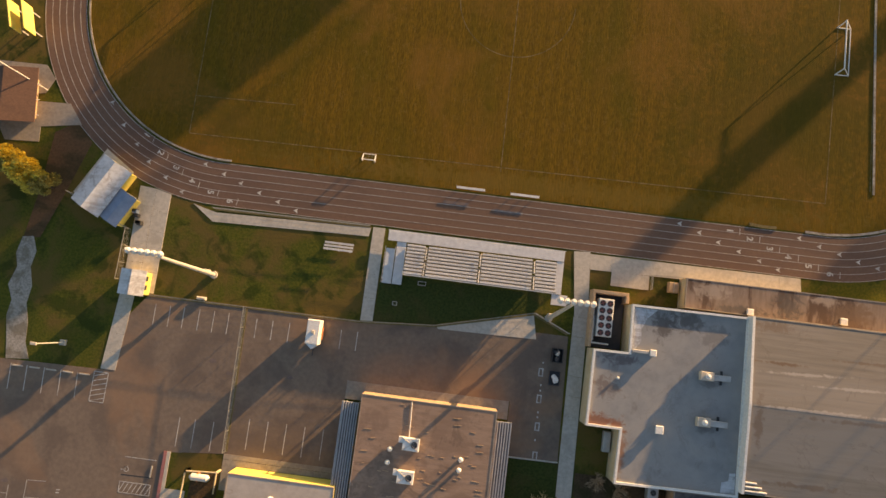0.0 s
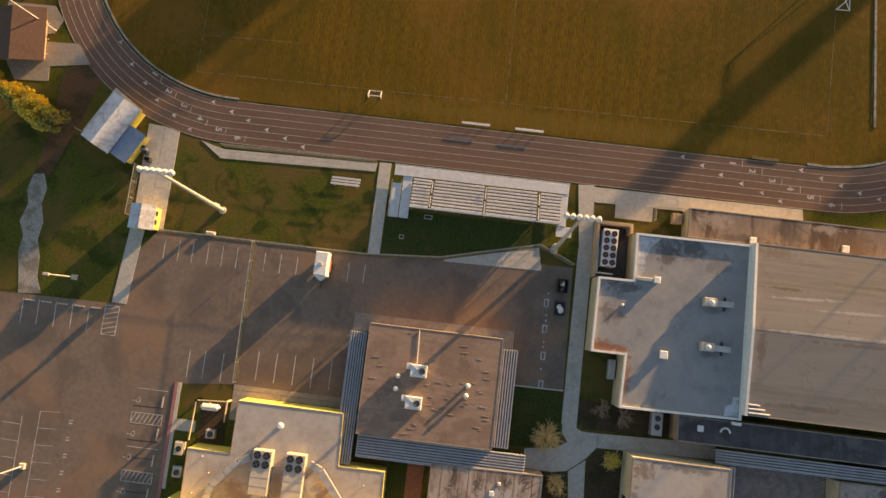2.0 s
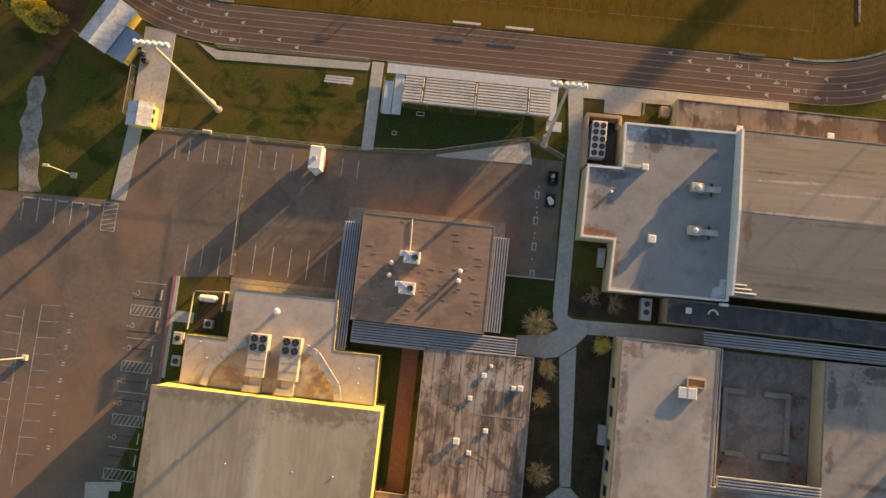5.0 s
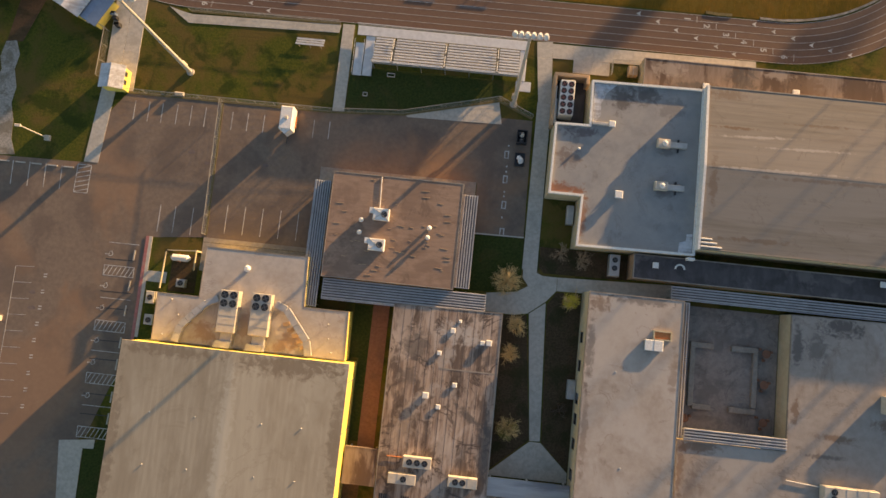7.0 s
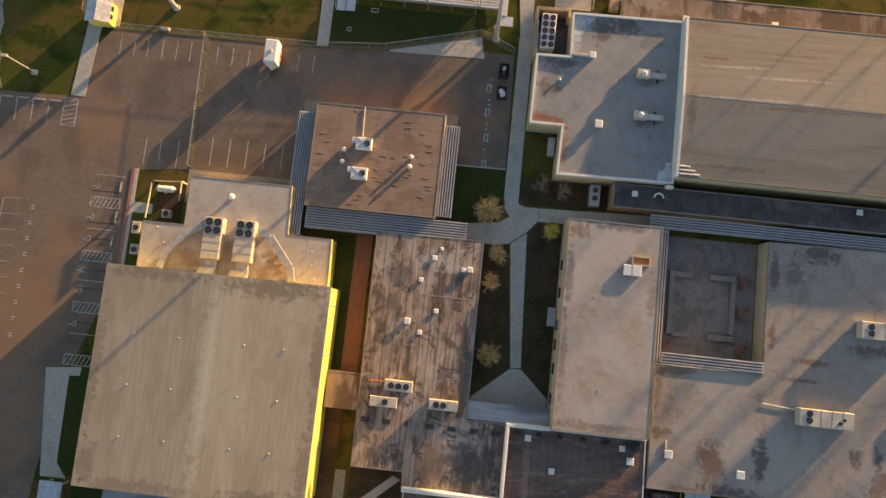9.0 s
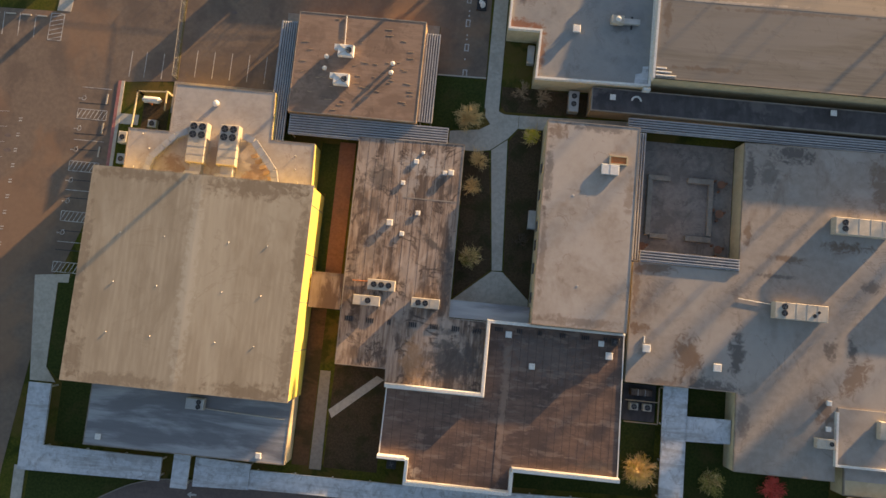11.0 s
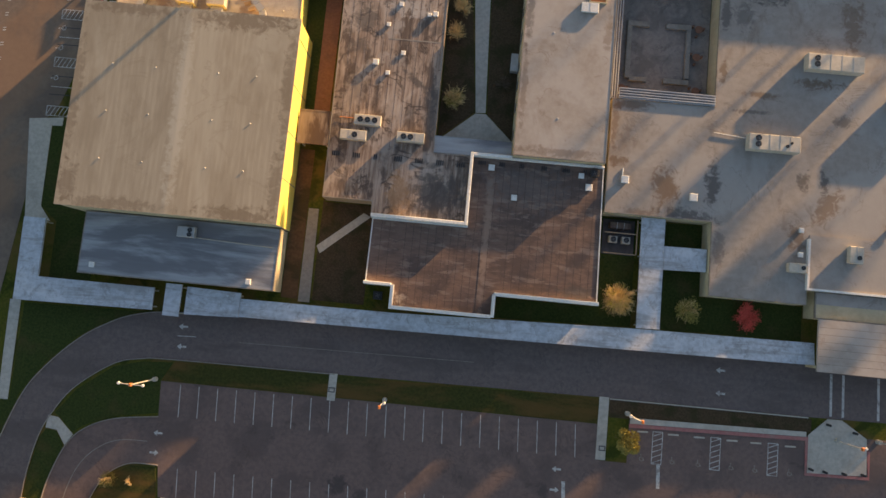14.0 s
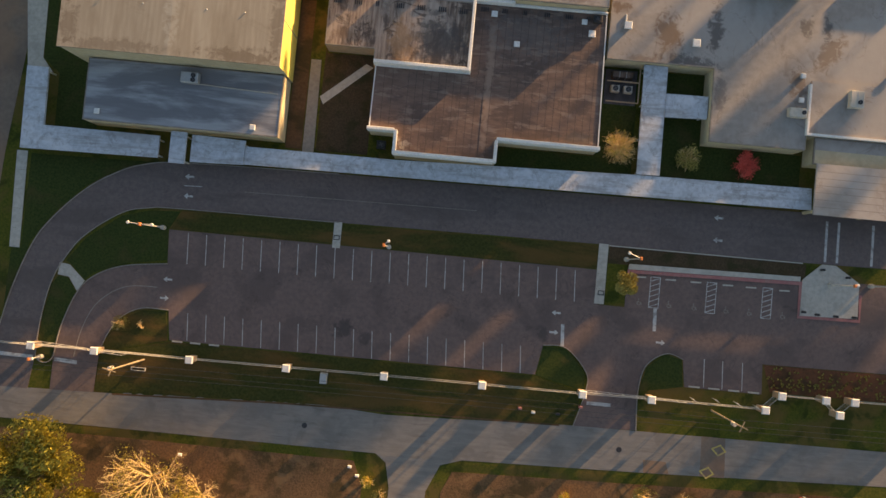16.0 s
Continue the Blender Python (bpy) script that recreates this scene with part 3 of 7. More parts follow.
def inset(pts, d):
    """The outline moved inwards by d (right-angled or not)."""
    area = sum(a[0] * b[1] - b[0] * a[1] for a, b in zip(pts, pts[1:] + pts[:1]))
    s = 1 if area > 0 else -1
    out = []
    for i, q in enumerate(pts):
        a, b, c = Vector(pts[i - 1]), Vector(q), Vector(pts[(i + 1) % len(pts)])
        n1, n2 = (b - a).normalized(), (c - b).normalized()
        n1, n2 = Vector((-n1.y, n1.x)) * s, Vector((-n2.y, n2.x)) * s
        k = (n1 + n2) / max(0.2, 1 + n1.dot(n2))
        out.append(tuple(b + k * d))
    return out


def rim(bm, pts, w, z0, z1):
    """A closed frame of width w inside the outline."""
    ins = inset(pts, w)
    k = len(pts)
    lo, hi, li, hh = [[bm.verts.new((x, y, z)) for x, y in loop] for loop, z in ((pts, z0), (pts, z1), (ins, z0), (ins, z1))]
    for i in range(k):
        j = (i + 1) % k
        for a, b in ((lo, hi), (hi, hh), (hh, li), (li, lo)):
            bm.faces.new((a[i], a[j], b[j], b[i]))
    return bm


def building(name, pts, h, wall, roof, trim, label, rim_w=0.14, rim_h=0.04, overhang=0.0):
    """Flat-roofed building: walls, a roof deck and the metal edge round it."""
    cx, cy = sum(p[0] for p in pts) / len(pts), sum(p[1] for p in pts) / len(pts)
    b = thing(name, (cx, cy, 0), label, "building")
    wl = inset(pts, overhang) if overhang else pts
    part("wall", rim(bmesh.new(), wl, 0.3, -0.3, h - 0.35), wall, b)
    part("roof", prism(bmesh.new(), inset(pts, 0.05), h - 0.35, h), roof, b)
    part("roof_edge", rim(bmesh.new(), pts, rim_w, h - 0.36, h + rim_h), trim, b)
    return b


def corrugated(name, x0, y0, x1, y1, z, along, label, pitch=0.36, zdrop=0.0, posts=True):
    """A ribbed metal canopy on posts; the ribs run along 'x' or 'y'."""
    c = thing(name, ((x0 + x1) / 2, (y0 + y1) / 2, 0), label, "canopy")
    lo, hi = (y0, y1) if along == "x" else (x0, x1)
    n = max(3, round((hi - lo) / pitch))
    bm = bmesh.new()
    prof = []
    for i in range(n):
        a, s = lo + (hi - lo) * i / n, (hi - lo) / n
        prof += [(a, 0.0), (a + 0.45 * s, 0.0), (a + 0.55 * s, 0.17), (a + 0.9 * s, 0.17)]
    prof.append((hi, 0.0))
    rows = []
    for e in ((x0, x1) if along == "x" else (y0, y1)):
        zz = z if e in (x0, y0) else z - zdrop
        rows.append([bm.verts.new((e, a, zz + k) if along == "x" else (a, e, zz + k)) for a, k in prof])
    for i in range(len(prof) - 1):
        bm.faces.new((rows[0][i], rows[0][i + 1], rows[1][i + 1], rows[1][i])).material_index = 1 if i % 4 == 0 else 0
    geom = bmesh.ops.extrude_face_region(bm, geom=list(bm.faces))
    bmesh.ops.translate(bm, verts=[v for v in geom["geom"] if isinstance(v, bmesh.types.BMVert)], vec=(0, 0, -0.05))
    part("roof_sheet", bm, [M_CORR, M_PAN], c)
    part("fascia", rim(bmesh.new(), rect(x0, y0, x1, y1), 0.12, z - 0.25, z + 0.02), M_CORR, c)
    if posts:
        for px in (x0 + 0.3, x1 - 0.3):
            for py in (y0 + 0.3, y1 - 0.3):
                part("post", box(bmesh.new(), px - 0.06, py - 0.06, 0, px + 0.06, py + 0.06, z - 0.2), M_POLE, c)
    return c


# ---- ground ----
bm = bmesh.new()
S = 2500
bm.faces.new([bm.verts.new(p) for p in ((-S, -S, 0), (S, -S, 0), (S, S, 0), (-S, S, 0))])
single("ground", bm, M_GRASS, (0, 0, 0), "patchy green and brown winter grass", "ground", kind="structure")

# running track: straight at the south, bends at both ends; inner edge y 21.4, outer 14.8
TX0, TX1, TIN, TW, RL = -37.0, 53.0, 21.4, 6.6, 26.4
CYL = TIN + RL


def track_line(off):
    """The line at a distance off outside the inner edge: west side, bend, south straight, bend, east side."""
    r = RL + off
    return [(TX0 - r, 110.0)] + arc(TX0, CYL, r, 180, 270, 40) + arc(TX1, CYL, r, 270, 360, 40) + [(TX1 + r, 110.0)]


bm = bmesh.new()
inn, out = track_line(0), track_line(TW)
vi = [bm.verts.new((x, y, 0.03)) for x, y in inn]
vo = [bm.verts.new((x, y, 0.03)) for x, y in out]
for i in range(len(inn) - 1):
    bm.faces.new((vi[i], vo[i], vo[i + 1], vi[i + 1]))
ext = bmesh.ops.extrude_face_region(bm, geom=list(bm.faces))
bmesh.ops.translate(bm, verts=[v for v in ext["geom"] if isinstance(v, bmesh.types.BMVert)], vec=(0, 0, -0.3))
track = single("running_track", bm, M_TRACK, (0, 18, 0), "red-brown running track with six white-lined lanes", "running track", kind="structure")
single("sports_field", prism(bmesh.new(), track_line(-0.25), -0.3, 0.02), M_FIELD, (5, 60, 0), "dry brown sports field with mowing stripes and faded lines", "field", kind="structure")
single("track_kerb", ribbon(bmesh.new(), arc(TX0, CYL, RL - 0.45, 180, 271.5, 40), 0.28, -0.1, 0.1), M_GRAVEL, (TX0, 22, 0), "low weathered kerb round the bend of the track", "kerb", kind="structure")
single("track_kerb", ribbon(bmesh.new(), [(50.3, 21.75), (53.4, 21.7), (56.7, 22.05)] + arc(TX1, CYL, RL - 0.4, 279, 360, 30), 0.35, -0.1, 0.1), M_GRAVEL, (TX1, 22, 0), "low weathered kerb round the bend of the track", "kerb", kind="structure")
single("track_kerb", ribbon(bmesh.new(), [(42.0, 21.9), (44.0, 21.75), (46.0, 21.8)], 0.45, -0.1, 0.14), M_HEDGE, (44, 21.8, 0), "short grown-over piece of the track kerb", "kerb", kind="structure")
single("worn_strip", ribbon(bmesh.new(), curve([(60.0, 28.6), (59.85, 34.0), (59.6, 41.0), (59.35, 49.0), (59.1, 57.5), (58.9, 66.0)], 5), 0.32, -0.1, 0.12), M_GRAVEL, (60, 28.6, 0), "long pale weathered strip lying in the field grass", "strip", kind="structure")

# paved areas
north_lot = pave("north_parking_lot", [(-90, -12), (-49.6, -11.3), (-47.5, -3.0), (-45.2, 0.2), (-13.4, 0.2), (-2.4, 0.9), (8.0, 2.0), (17.0, 2.0), (17.3, -16.0), (9.6, -16.0), (9.6, -8.3), (-14.1, -8.3), (-14.1, -20.8), (-29.9, -20.8), (-36.3, -21.4), (-38.2, -36.5), (-43.0, -51.0), (-44.3, -52), (-47.0, -80), (-49.0, -120), (-90, -120)], 0.03, M_LOT, "worn brownish asphalt parking lot with faded lines", "parking lot")
DRIVE_OUT = curve([(-46.5, -114.8), (-44.8, -105.8), (-43.4, -99.5), (-41.1, -92.9), (-38.2, -88.6), (-34.3, -84.6), (-30.5, -82.0), (-26.3, -80.2), (-19.6, -79.3), (3.2, -78.8)])
DRIVE_IN = curve([(3.9, -86.0), (-19.8, -86.2), (-24.5, -86.5), (-28.5, -87.6), (-33.6, -91.4), (-36.3, -95.2), (-37.9, -99), (-38.8, -104.5), (-39.0, -109.5)])
LOT_IN = curve([(-36.3, -109.7), (-35.6, -105), (-33.8, -99.9), (-31.4, -97.2), (-27.3, -95.4), (-20.9, -94.5)])
LOT_OUT = curve([(-20.0, -101.3), (-24.0, -101.4), (-26.9, -103.0), (-28.6, -105.6), (-29.6, -108.5)])
EXIT_W = curve([(41.0, -112.4), (42.4, -107.2), (42.2, -104.4), (39.0, -101.2), (35.6, -101.1)])
EXIT_E = curve([(56.2, -101.2), (53.7, -100.6), (50.9, -102.6), (50.0, -106.5), (50.2, -112.2)])
drive = pave("drive", DRIVE_OUT + [(40, -78.3), (95, -77.8), (95, -85.0), (72.5, -85.4), (42.5, -85.5)] + DRIVE_IN + [(-39.6, -114.8)], 0.03, M_ASPHALT, "smooth dark asphalt bus drive in front of the school")
south_lot = pave("south_parking_lot", [(-36.3, -114.6)] + LOT_IN + [(-21.2, -89.4), (42.6, -89.3), (43.0, -94.4), (47.0, -94.4), (47.0, -88.4), (95, -87.4), (95, -100.4), (67.8, -100.8), (68.0, -105.2), (56.7, -105.2)] + EXIT_E + EXIT_W + [(34.8, -105.5), (-19.4, -105.7)] + LOT_OUT + [(-29.8, -114.4)], 0.034, M_SLOT, "dark asphalt parking lot with white stall lines", "parking lot")
broken = random.Random(8)
BROKEN_EDGE = [(x, -114.1 + 0.042 * (x + 25.6) * (1 if x < -6 else 0.35) + (0.55 if x >= -6 else 0) + broken.uniform(-0.28, 0.28)) for x in np.arange(-25.6, 2.0, 0.9).tolist()]
street = pave("street", [(-160, -116), (-43.8, -114.8)] + BROKEN_EDGE + [(2.4, -112.9), (13.3, -113.5), (22.0, -113.2), (39.7, -112.4), (86.5, -111.8), (220, -110), (220, -113.5), (86.8, -116.8), (51.8, -118.2), (25.3, -119.0), (22.2, -120.0), (20.4, -124.0), (20.0, -150), (15.0, -150), (15.0, -124), (14.2, -120.4), (12.6, -119.2), (-26.5, -119.3), (-160, -120)], 0.025, M_ROAD, "pale worn asphalt street with cracks and patches", "street")

# ---- buildings ----
gym = thing("gymnasium", (-20.6, -51.2, 0), "tall gymnasium with a tan gable roof and sunlit yellow walls", "gymnasium")
gx0, gx1, gy0, gy1, gh, gr = -35.9, -5.0, -65.9, -36.4, 8.0, 8.2
part("wall", rim(bmesh.new(), rect(gx0 + 0.15, gy0 + 0.15, gx1 - 0.15, gy1 - 0.15), 0.3, -0.3, gh - 0.3), M_YELLOW, gym)
bm = bmesh.new()
gm = (gx0 + gx1) / 2
prof = [(gx0, gh), (gm, gr), (gx1, gh), (gx1, gh - 0.3), (gm, gr - 0.3), (gx0, gh - 0.3)]
a = [bm.verts.new((x, gy0, z)) for x, z in prof]
b = [bm.verts.new((x, gy1, z)) for x, z in prof]
bm.faces.new(a)
bm.faces.new(b[::-1])
for i in range(6):
    bm.faces.new((a[i], b[i], b[(i + 1) % 6], a[(i + 1) % 6]))
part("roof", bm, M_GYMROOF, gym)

# Shaded south face left cream; the yellow walls have sunlight in their colour.
part("south_wall", box(bmesh.new(), gx0 + 0.15, gy0 + 0.11, 0, gx1 - 0.15, gy0 + 0.15, gh - 0.3), M_CREAM, gym, "cream end wall")
for y in (-39.0, -45.8, -52.5, -59.2):
    part("wall_joint", box(bmesh.new(), gx1 - 0.15, y - 0.06, 0, gx1 - 0.11, y + 0.06, gh - 0.3), M_EDGE, gym)

annex = building("locker_annex", [(-28.1, -22.4), (-28.1, -29.6), (-34.1, -29.6), (-34.0, -36.4), (-6.4, -36.4), (-6.6, -29.5), (-13.0, -29.5), (-13.3, -22.4)], 3.8, M_YELLOW, M_AROOF, M_EDGE, "flat-roofed gymnasium annex with a pale roof")
lobby = building("gym_lobby", rect(-33.6, -74.9, -5.4, -65.95), 4.0, M_CREAM, M_LOWROOF, M_EDGE, "low gymnasium lobby with a ribbed grey metal roof")
hall_b = building("classroom_block", rect(-11.3, -24.9, 7.7, -9.5), 3.6, M_BRICKW, M_BROOF, M_EDGE, "square classroom block with a brown gravel roof")
hall_e = building("library_wing", [(-0.4, -27.6), (-0.2, -60.6), (7.0, -60.6), (7.1, -62.9), (20.9, -62.9), (20.7, -52.6), (15.2, -52.6), (15.1, -27.4)], 3.2, M_BRICKW, M_EROOF, M_EDGE, "long wing with a stained brown sheet roof")
hall_f = building("cafeteria", [(20.9, -52.5), (40.0, -52.4), (40.4, -72.4), (25.7, -72.4), (25.8, -75.6), (11.2, -75.7), (11.2, -72.5), (7.3, -72.5), (7.4, -63.0), (21.0, -63.0)], 3.3, M_CREAM, M_FROOF, M_WHITE, "cafeteria with a rust-brown panelled roof and white parapets", rim_w=0.15, rim_h=0.1)
hall_c = building("classroom_wing", rect(26.6, -52.35, 39.8, -23.1), 5.1, M_CREAM, M_CROOF, M_EDGE, "classroom wing with a pale tan roof")
hall_g = building("main_building", [(40.5, -42.1), (55.4, -42.1), (55.4, -23.3), (96, -22.8), (96, -67.5), (69.7, -67.5), (69.7, -69.6), (56.0, -69.6), (55.9, -59.0), (40.5, -59.0)], 3.4, M_CREAM, M_TANROOF, M_EDGE, "broad main school building with a weathered tan roof")
hall_d = building("band_hall", [(24.7, 7.6), (41.0, 7.8), (41.0, -16.6), (24.3, -16.9), (24.5, -9.7), (19.8, -9.7), (19.9, 0.8), (24.8, 0.9)], 4.1, M_CREAM, M_DROOF, M_WHITE, "hall with a grey membrane roof and white parapet", rim_w=0.3, rim_h=0.32)
hall_d2 = thing("auditorium", (68.5, -3.9, 0), "wide auditorium with a ribbed tan low gable roof", "building")
DX0, DX1, DY0, DY1, DEAVE, DTOP = 41.05, 96.0, -15.7, 7.9, 5.5, 6.05
DMID = (DY0 + DY1) / 2


def d2_height(y):
    """Height of the auditorium's roof at y."""
    return DTOP - (DTOP - DEAVE) * abs(y - DMID) / (DY1 - DMID)


part("wall", rim(bmesh.new(), rect(DX0, DY0, DX1, DY1), 0.3, -0.3, DEAVE - 0.3), M_CREAM, hall_d2)
for ya, yb in ((DY0, DMID), (DMID, DY1)):
    bm = bmesh.new()
    quad = [(DX0, ya), (DX1, ya), (DX1, yb), (DX0, yb)]
    lo = [bm.verts.new((x, y, DEAVE - 0.3)) for x, y in quad]
    hi = [bm.verts.new((x, y, d2_height(y))) for x, y in quad]
    bm.faces.new(lo[::-1])
    bm.faces.new(hi)
    for i in range(4):
        bm.faces.new((lo[i], lo[(i + 1) % 4], hi[(i + 1) % 4], hi[i]))
    part("roof_slope", bm, M_D2ROOF, hall_d2)
part("roof_ridge", bar(bmesh.new(), (DX0, DMID, DTOP), (DX1, DMID, DTOP), 0.3, 0.012), M_D2ROOF, hall_d2)
for y in (DY0 + 0.07, DY1 - 0.07):
    part("roof_edge", box(bmesh.new(), DX0, y - 0.07, DEAVE - 0.3, DX1, y + 0.07, DEAVE + 0.05), M_EDGE, hall_d2)
building("storage_wing", rect(32.4, 8.1, 96, 12.4), 3.0, M_CREAM, M_RUSTROOF, M_EDGE, "low storage wing with a rust-streaked roof")
building("corridor_wing", rect(32.9, -20.5, 96, -16.95), 3.2, M_BRICKW, M_DARKROOF, M_EDGE, "low corridor with a dark bitumen roof")

corrugated("west_canopy", -14.0, -29.3, -11.6, -10.9, 2.8, "y", "ribbed blue-grey metal walkway canopy")
corrugated("east_canopy", 7.75, -24.5, 9.95, -10.9, 2.8, "y", "ribbed grey metal walkway canopy")
corrugated("south_canopy", -11.0, -28.1, 12.5, -25.05, 2.85, "x", "ribbed grey metal walkway canopy")
corrugated("long_canopy", 38.6, -22.9, 96, -21.0, 2.8, "x", "long ribbed metal walkway canopy")
corrugated("courtyard_canopy", 39.85, -41.9, 41.3, -23.15, 2.9, "y", "narrow ribbed metal canopy beside the courtyard")
corrugated("courtyard_canopy", 41.35, -42.0, 55.4, -40.4, 3.5, "x", "narrow ribbed metal canopy beside the courtyard")


def walkway(name, pts, z, label, top=None):
    c = thing(name, (pts[0][0], pts[0][1], 0), label, "canopy", "covered walkway roofs")
    part("roof", prism(bmesh.new(), inset(pts, 0.02), z - 0.25, z), top or M_CANOPY, c)
    part("fascia", rim(bmesh.new(), pts, 0.12, z - 0.3, z + 0.04), top or M_CANOPY, c)
    ins = inset(pts, 0.45)
    for i in range(len(ins)):
        a, b = Vector(ins[i]), Vector(ins[(i + 1) % len(ins)])
        k = max(1, round((b - a).length / 6))
        for j in range(k):
            q = a.lerp(b, j / k)
            part("post", box(bmesh.new(), q.x - 0.1, q.y - 0.1, 0, q.x + 0.1, q.y + 0.1, z - 0.25), M_POLE, c)
    return c


walkway("covered_walkway", [(-43.5, -67.5), (-43.2, -79.6), (-23.0, -79.2), (-23.0, -76.0), (-40.1, -76.0), (-40.3, -67.5)], 2.4, "pale flat walkway roof with dark stains beside the gymnasium")
walkway("covered_walkway", [(-21.2, -75.2), (-21.2, -79.8), (-18.9, -79.8), (-18.9, -75.2)], 2.75, "raised pale walkway roof over the lobby entrance")
walkway("covered_walkway", [(-18.2, -75.4), (-18.2, -79.4), (-10.4, -79.1), (-10.4, -75.6)], 2.5, "grey stained walkway roof in front of the lobby")
walkway("covered_walkway", [(-10.35, -76.4), (-10.35, -79.0), (15.4, -78.7), (71.8, -77.9), (71.6, -74.8), (46.4, -75.2), (11.6, -76.3)], 2.4, "long pale flat walkway roof along the drive")
walkway("covered_walkway", [(46.2, -59.1), (46.4, -75.1), (49.7, -75.0), (49.6, -59.1)], 2.45, "pale walkway roof leading to the main building")
walkway("covered_walkway", [(49.7, -63.0), (55.8, -62.9), (55.8, -66.2), (49.7, -66.4)], 2.4, "short pale walkway roof between buildings")
walkway("covered_walkway", [(15.2, -50.0), (15.2, -52.5), (26.5, -52.5), (26.5, -50.0)], 3.0, "grey walkway roof joining two wings", M_LOWROOF)
walkway("covered_walkway", [(-4.9, -47.9), (-4.9, -53.0), (-0.35, -53.0), (-0.35, -47.9)], 3.2, "rust-stained walkway roof joining the gymnasium", M_RUSTROOF)


# white parapets of the cafeteria and of the wing beside it
for x0, y0, x1, y1, zt in ((7.2, -62.95, 20.6, -62.45, 4.4), (20.6, -62.95, 21.05, -52.3, 4.4), (21.05, -52.75, 26.6, -52.3, 4.4), (26.6, -52.75, 40.0, -52.4, 3.75),
                           (25.75, -72.55, 40.4, -72.05, 4.5), (25.5, -75.6, 25.95, -72.55, 4.5), (11.1, -75.75, 25.5, -75.25, 4.5), (11.1, -75.25, 11.55, -72.3, 4.5), (7.2, -72.55, 11.1, -72.1, 4.5)):
    part("parapet", bevel_box(bmesh.new(), x0, y0, 2.9, x1, y1, zt, 0.06), M_WHITE, hall_f, "white-capped parapet")


def ribs(bm, x0, y0, x1, y1, z, along, step, w=0.06, h=0.012):
    """Raised seams over a roof."""
    lo, hi = (x0, x1) if along == "y" else (y0, y1)
    k = int((hi - lo) / step)
    for i in range(1, k):
        q = lo + (hi - lo) * i / k + random.uniform(-0.03, 0.03)
        if along == "y":
            box(bm, q - w / 2, y0, z, q + w / 2, y1, z + h)
        else:
            box(bm, x0, q - w / 2, z, x1, q + w / 2, z + h)
    return bm


part("roof_seams", ribs(ribs(ribs(ribs(bmesh.new(), 7.6, -72.0, 11.3, -63.1, 3.3, "y", 1.05, 0.05, 0.006), 11.3, -75.2, 25.4, -63.1, 3.3, "y", 1.05, 0.05, 0.006), 25.9, -72.0, 40.0, -63.1, 3.3, "y", 1.05, 0.05, 0.006), 21.2, -63.1, 40.0, -53.4, 3.3, "y", 1.05, 0.05, 0.006), M_SEAM, hall_f)
part("roof_seams", ribs(bmesh.new(), -0.1, -52.4, 15.0, -27.7, 3.201, "y", 1.2, 0.05, 0.008), M_SEAM, hall_e)
bm = bmesh.new()
for k in range(1, 22):
    y = DY0 + (DY1 - DY0) * k / 22 + random.uniform(-0.05, 0.05)
    bar(bm, (41.5, y, d2_height(y)), (95, y, d2_height(y)), 0.05, 0.006)
part("roof_seams", bm, M_D2ROOF, hall_d2)
part("roof_seams", ribs(bmesh.new(), -33.3, -74.6, -5.7, -66.2, 4.001, "x", 0.6, 0.05, 0.006), M_LOWROOF, lobby)
part("roof_ridge", box(bmesh.new(), 23.3, -75.2, 3.29, 23.6, -53.0, 3.33), M_FROOF, hall_f)
part("roof_step", box(bmesh.new(), 7.0, -36.1, 3.19, 15.0, -35.9, 3.215), M_EDGE, hall_e)
# raised part of the main roof, its step and the low front roof
part("upper_roof", prism(bmesh.new(), rect(69.8, -67.2, 95.8, -59.6), 3.3, 3.65), M_TANROOF, hall_g)
part("roof_step", box(box(bmesh.new(), 69.45, -67.5, 3.2, 69.75, -60.2, 3.95), 69.75, -67.5, 3.2, 96, -67.2, 3.95), M_WHITE, hall_g, "white-capped roof step")
front = building("entrance_block", rect(71.2, -71.35, 96, -67.55), 3.0, M_CREAM, M_CROOF, M_EDGE, "low entrance front with a yellowish roof")
porch = thing("entrance_porch", (83, -75, 0), "ribbed tan metal porch roof over the bus drive", "porch")
part("roof", prism(bmesh.new(), rect(71.3, -78.7, 96, -71.4), 3.6, 3.9), M_CROOF, porch)
part("roof_seams", ribs(bmesh.new(), 71.4, -78.6, 95.9, -71.5, 3.901, "x", 0.9, 0.05, 0.004), M_D2ROOF, porch)
for px in (72.0, 80.0, 88.0):
    part("post", box(bmesh.new(), px - 0.2, -78.3, 0, px + 0.2, -77.9, 3.6), M_CREAM, porch)
# patched white corner of the hall's roof, and the rust-edged strip
part("roof_patch", prism(bmesh.new(), [(25.2, 7.2), (28.4, 7.25), (27.0, 5.9), (26.3, 4.2), (26.4, 2.6), (25.6, 1.4), (25.2, 1.4)], 4.09, 4.108), M_CANOPY, hall_d, "pale coated patch")
part("roof_patch", prism(bmesh.new(), [(38.7, -16.3), (38.8, -14.9), (39.7, -14.6), (39.8, -13.6), (40.6, -13.5), (40.6, -16.2)], 4.09, 4.108), M_CANOPY, hall_d, "pale coated patch")
for k in range(3):
    part("scupper", bevel_box(bmesh.new(), 41.3, -15.4 + 0.55 * k, DEAVE, 44.2 - 0.7 * k, -15.2 + 0.55 * k, DEAVE + 0.18, 0.04), M_WHITE, hall_d2, "white roof drain channel")
part("drain_head", bevel_box(bmesh.new(), 40.0, -17.3, 3.6, 41.0, -16.9, 4.6, 0.05), M_WHITE, hall_d)
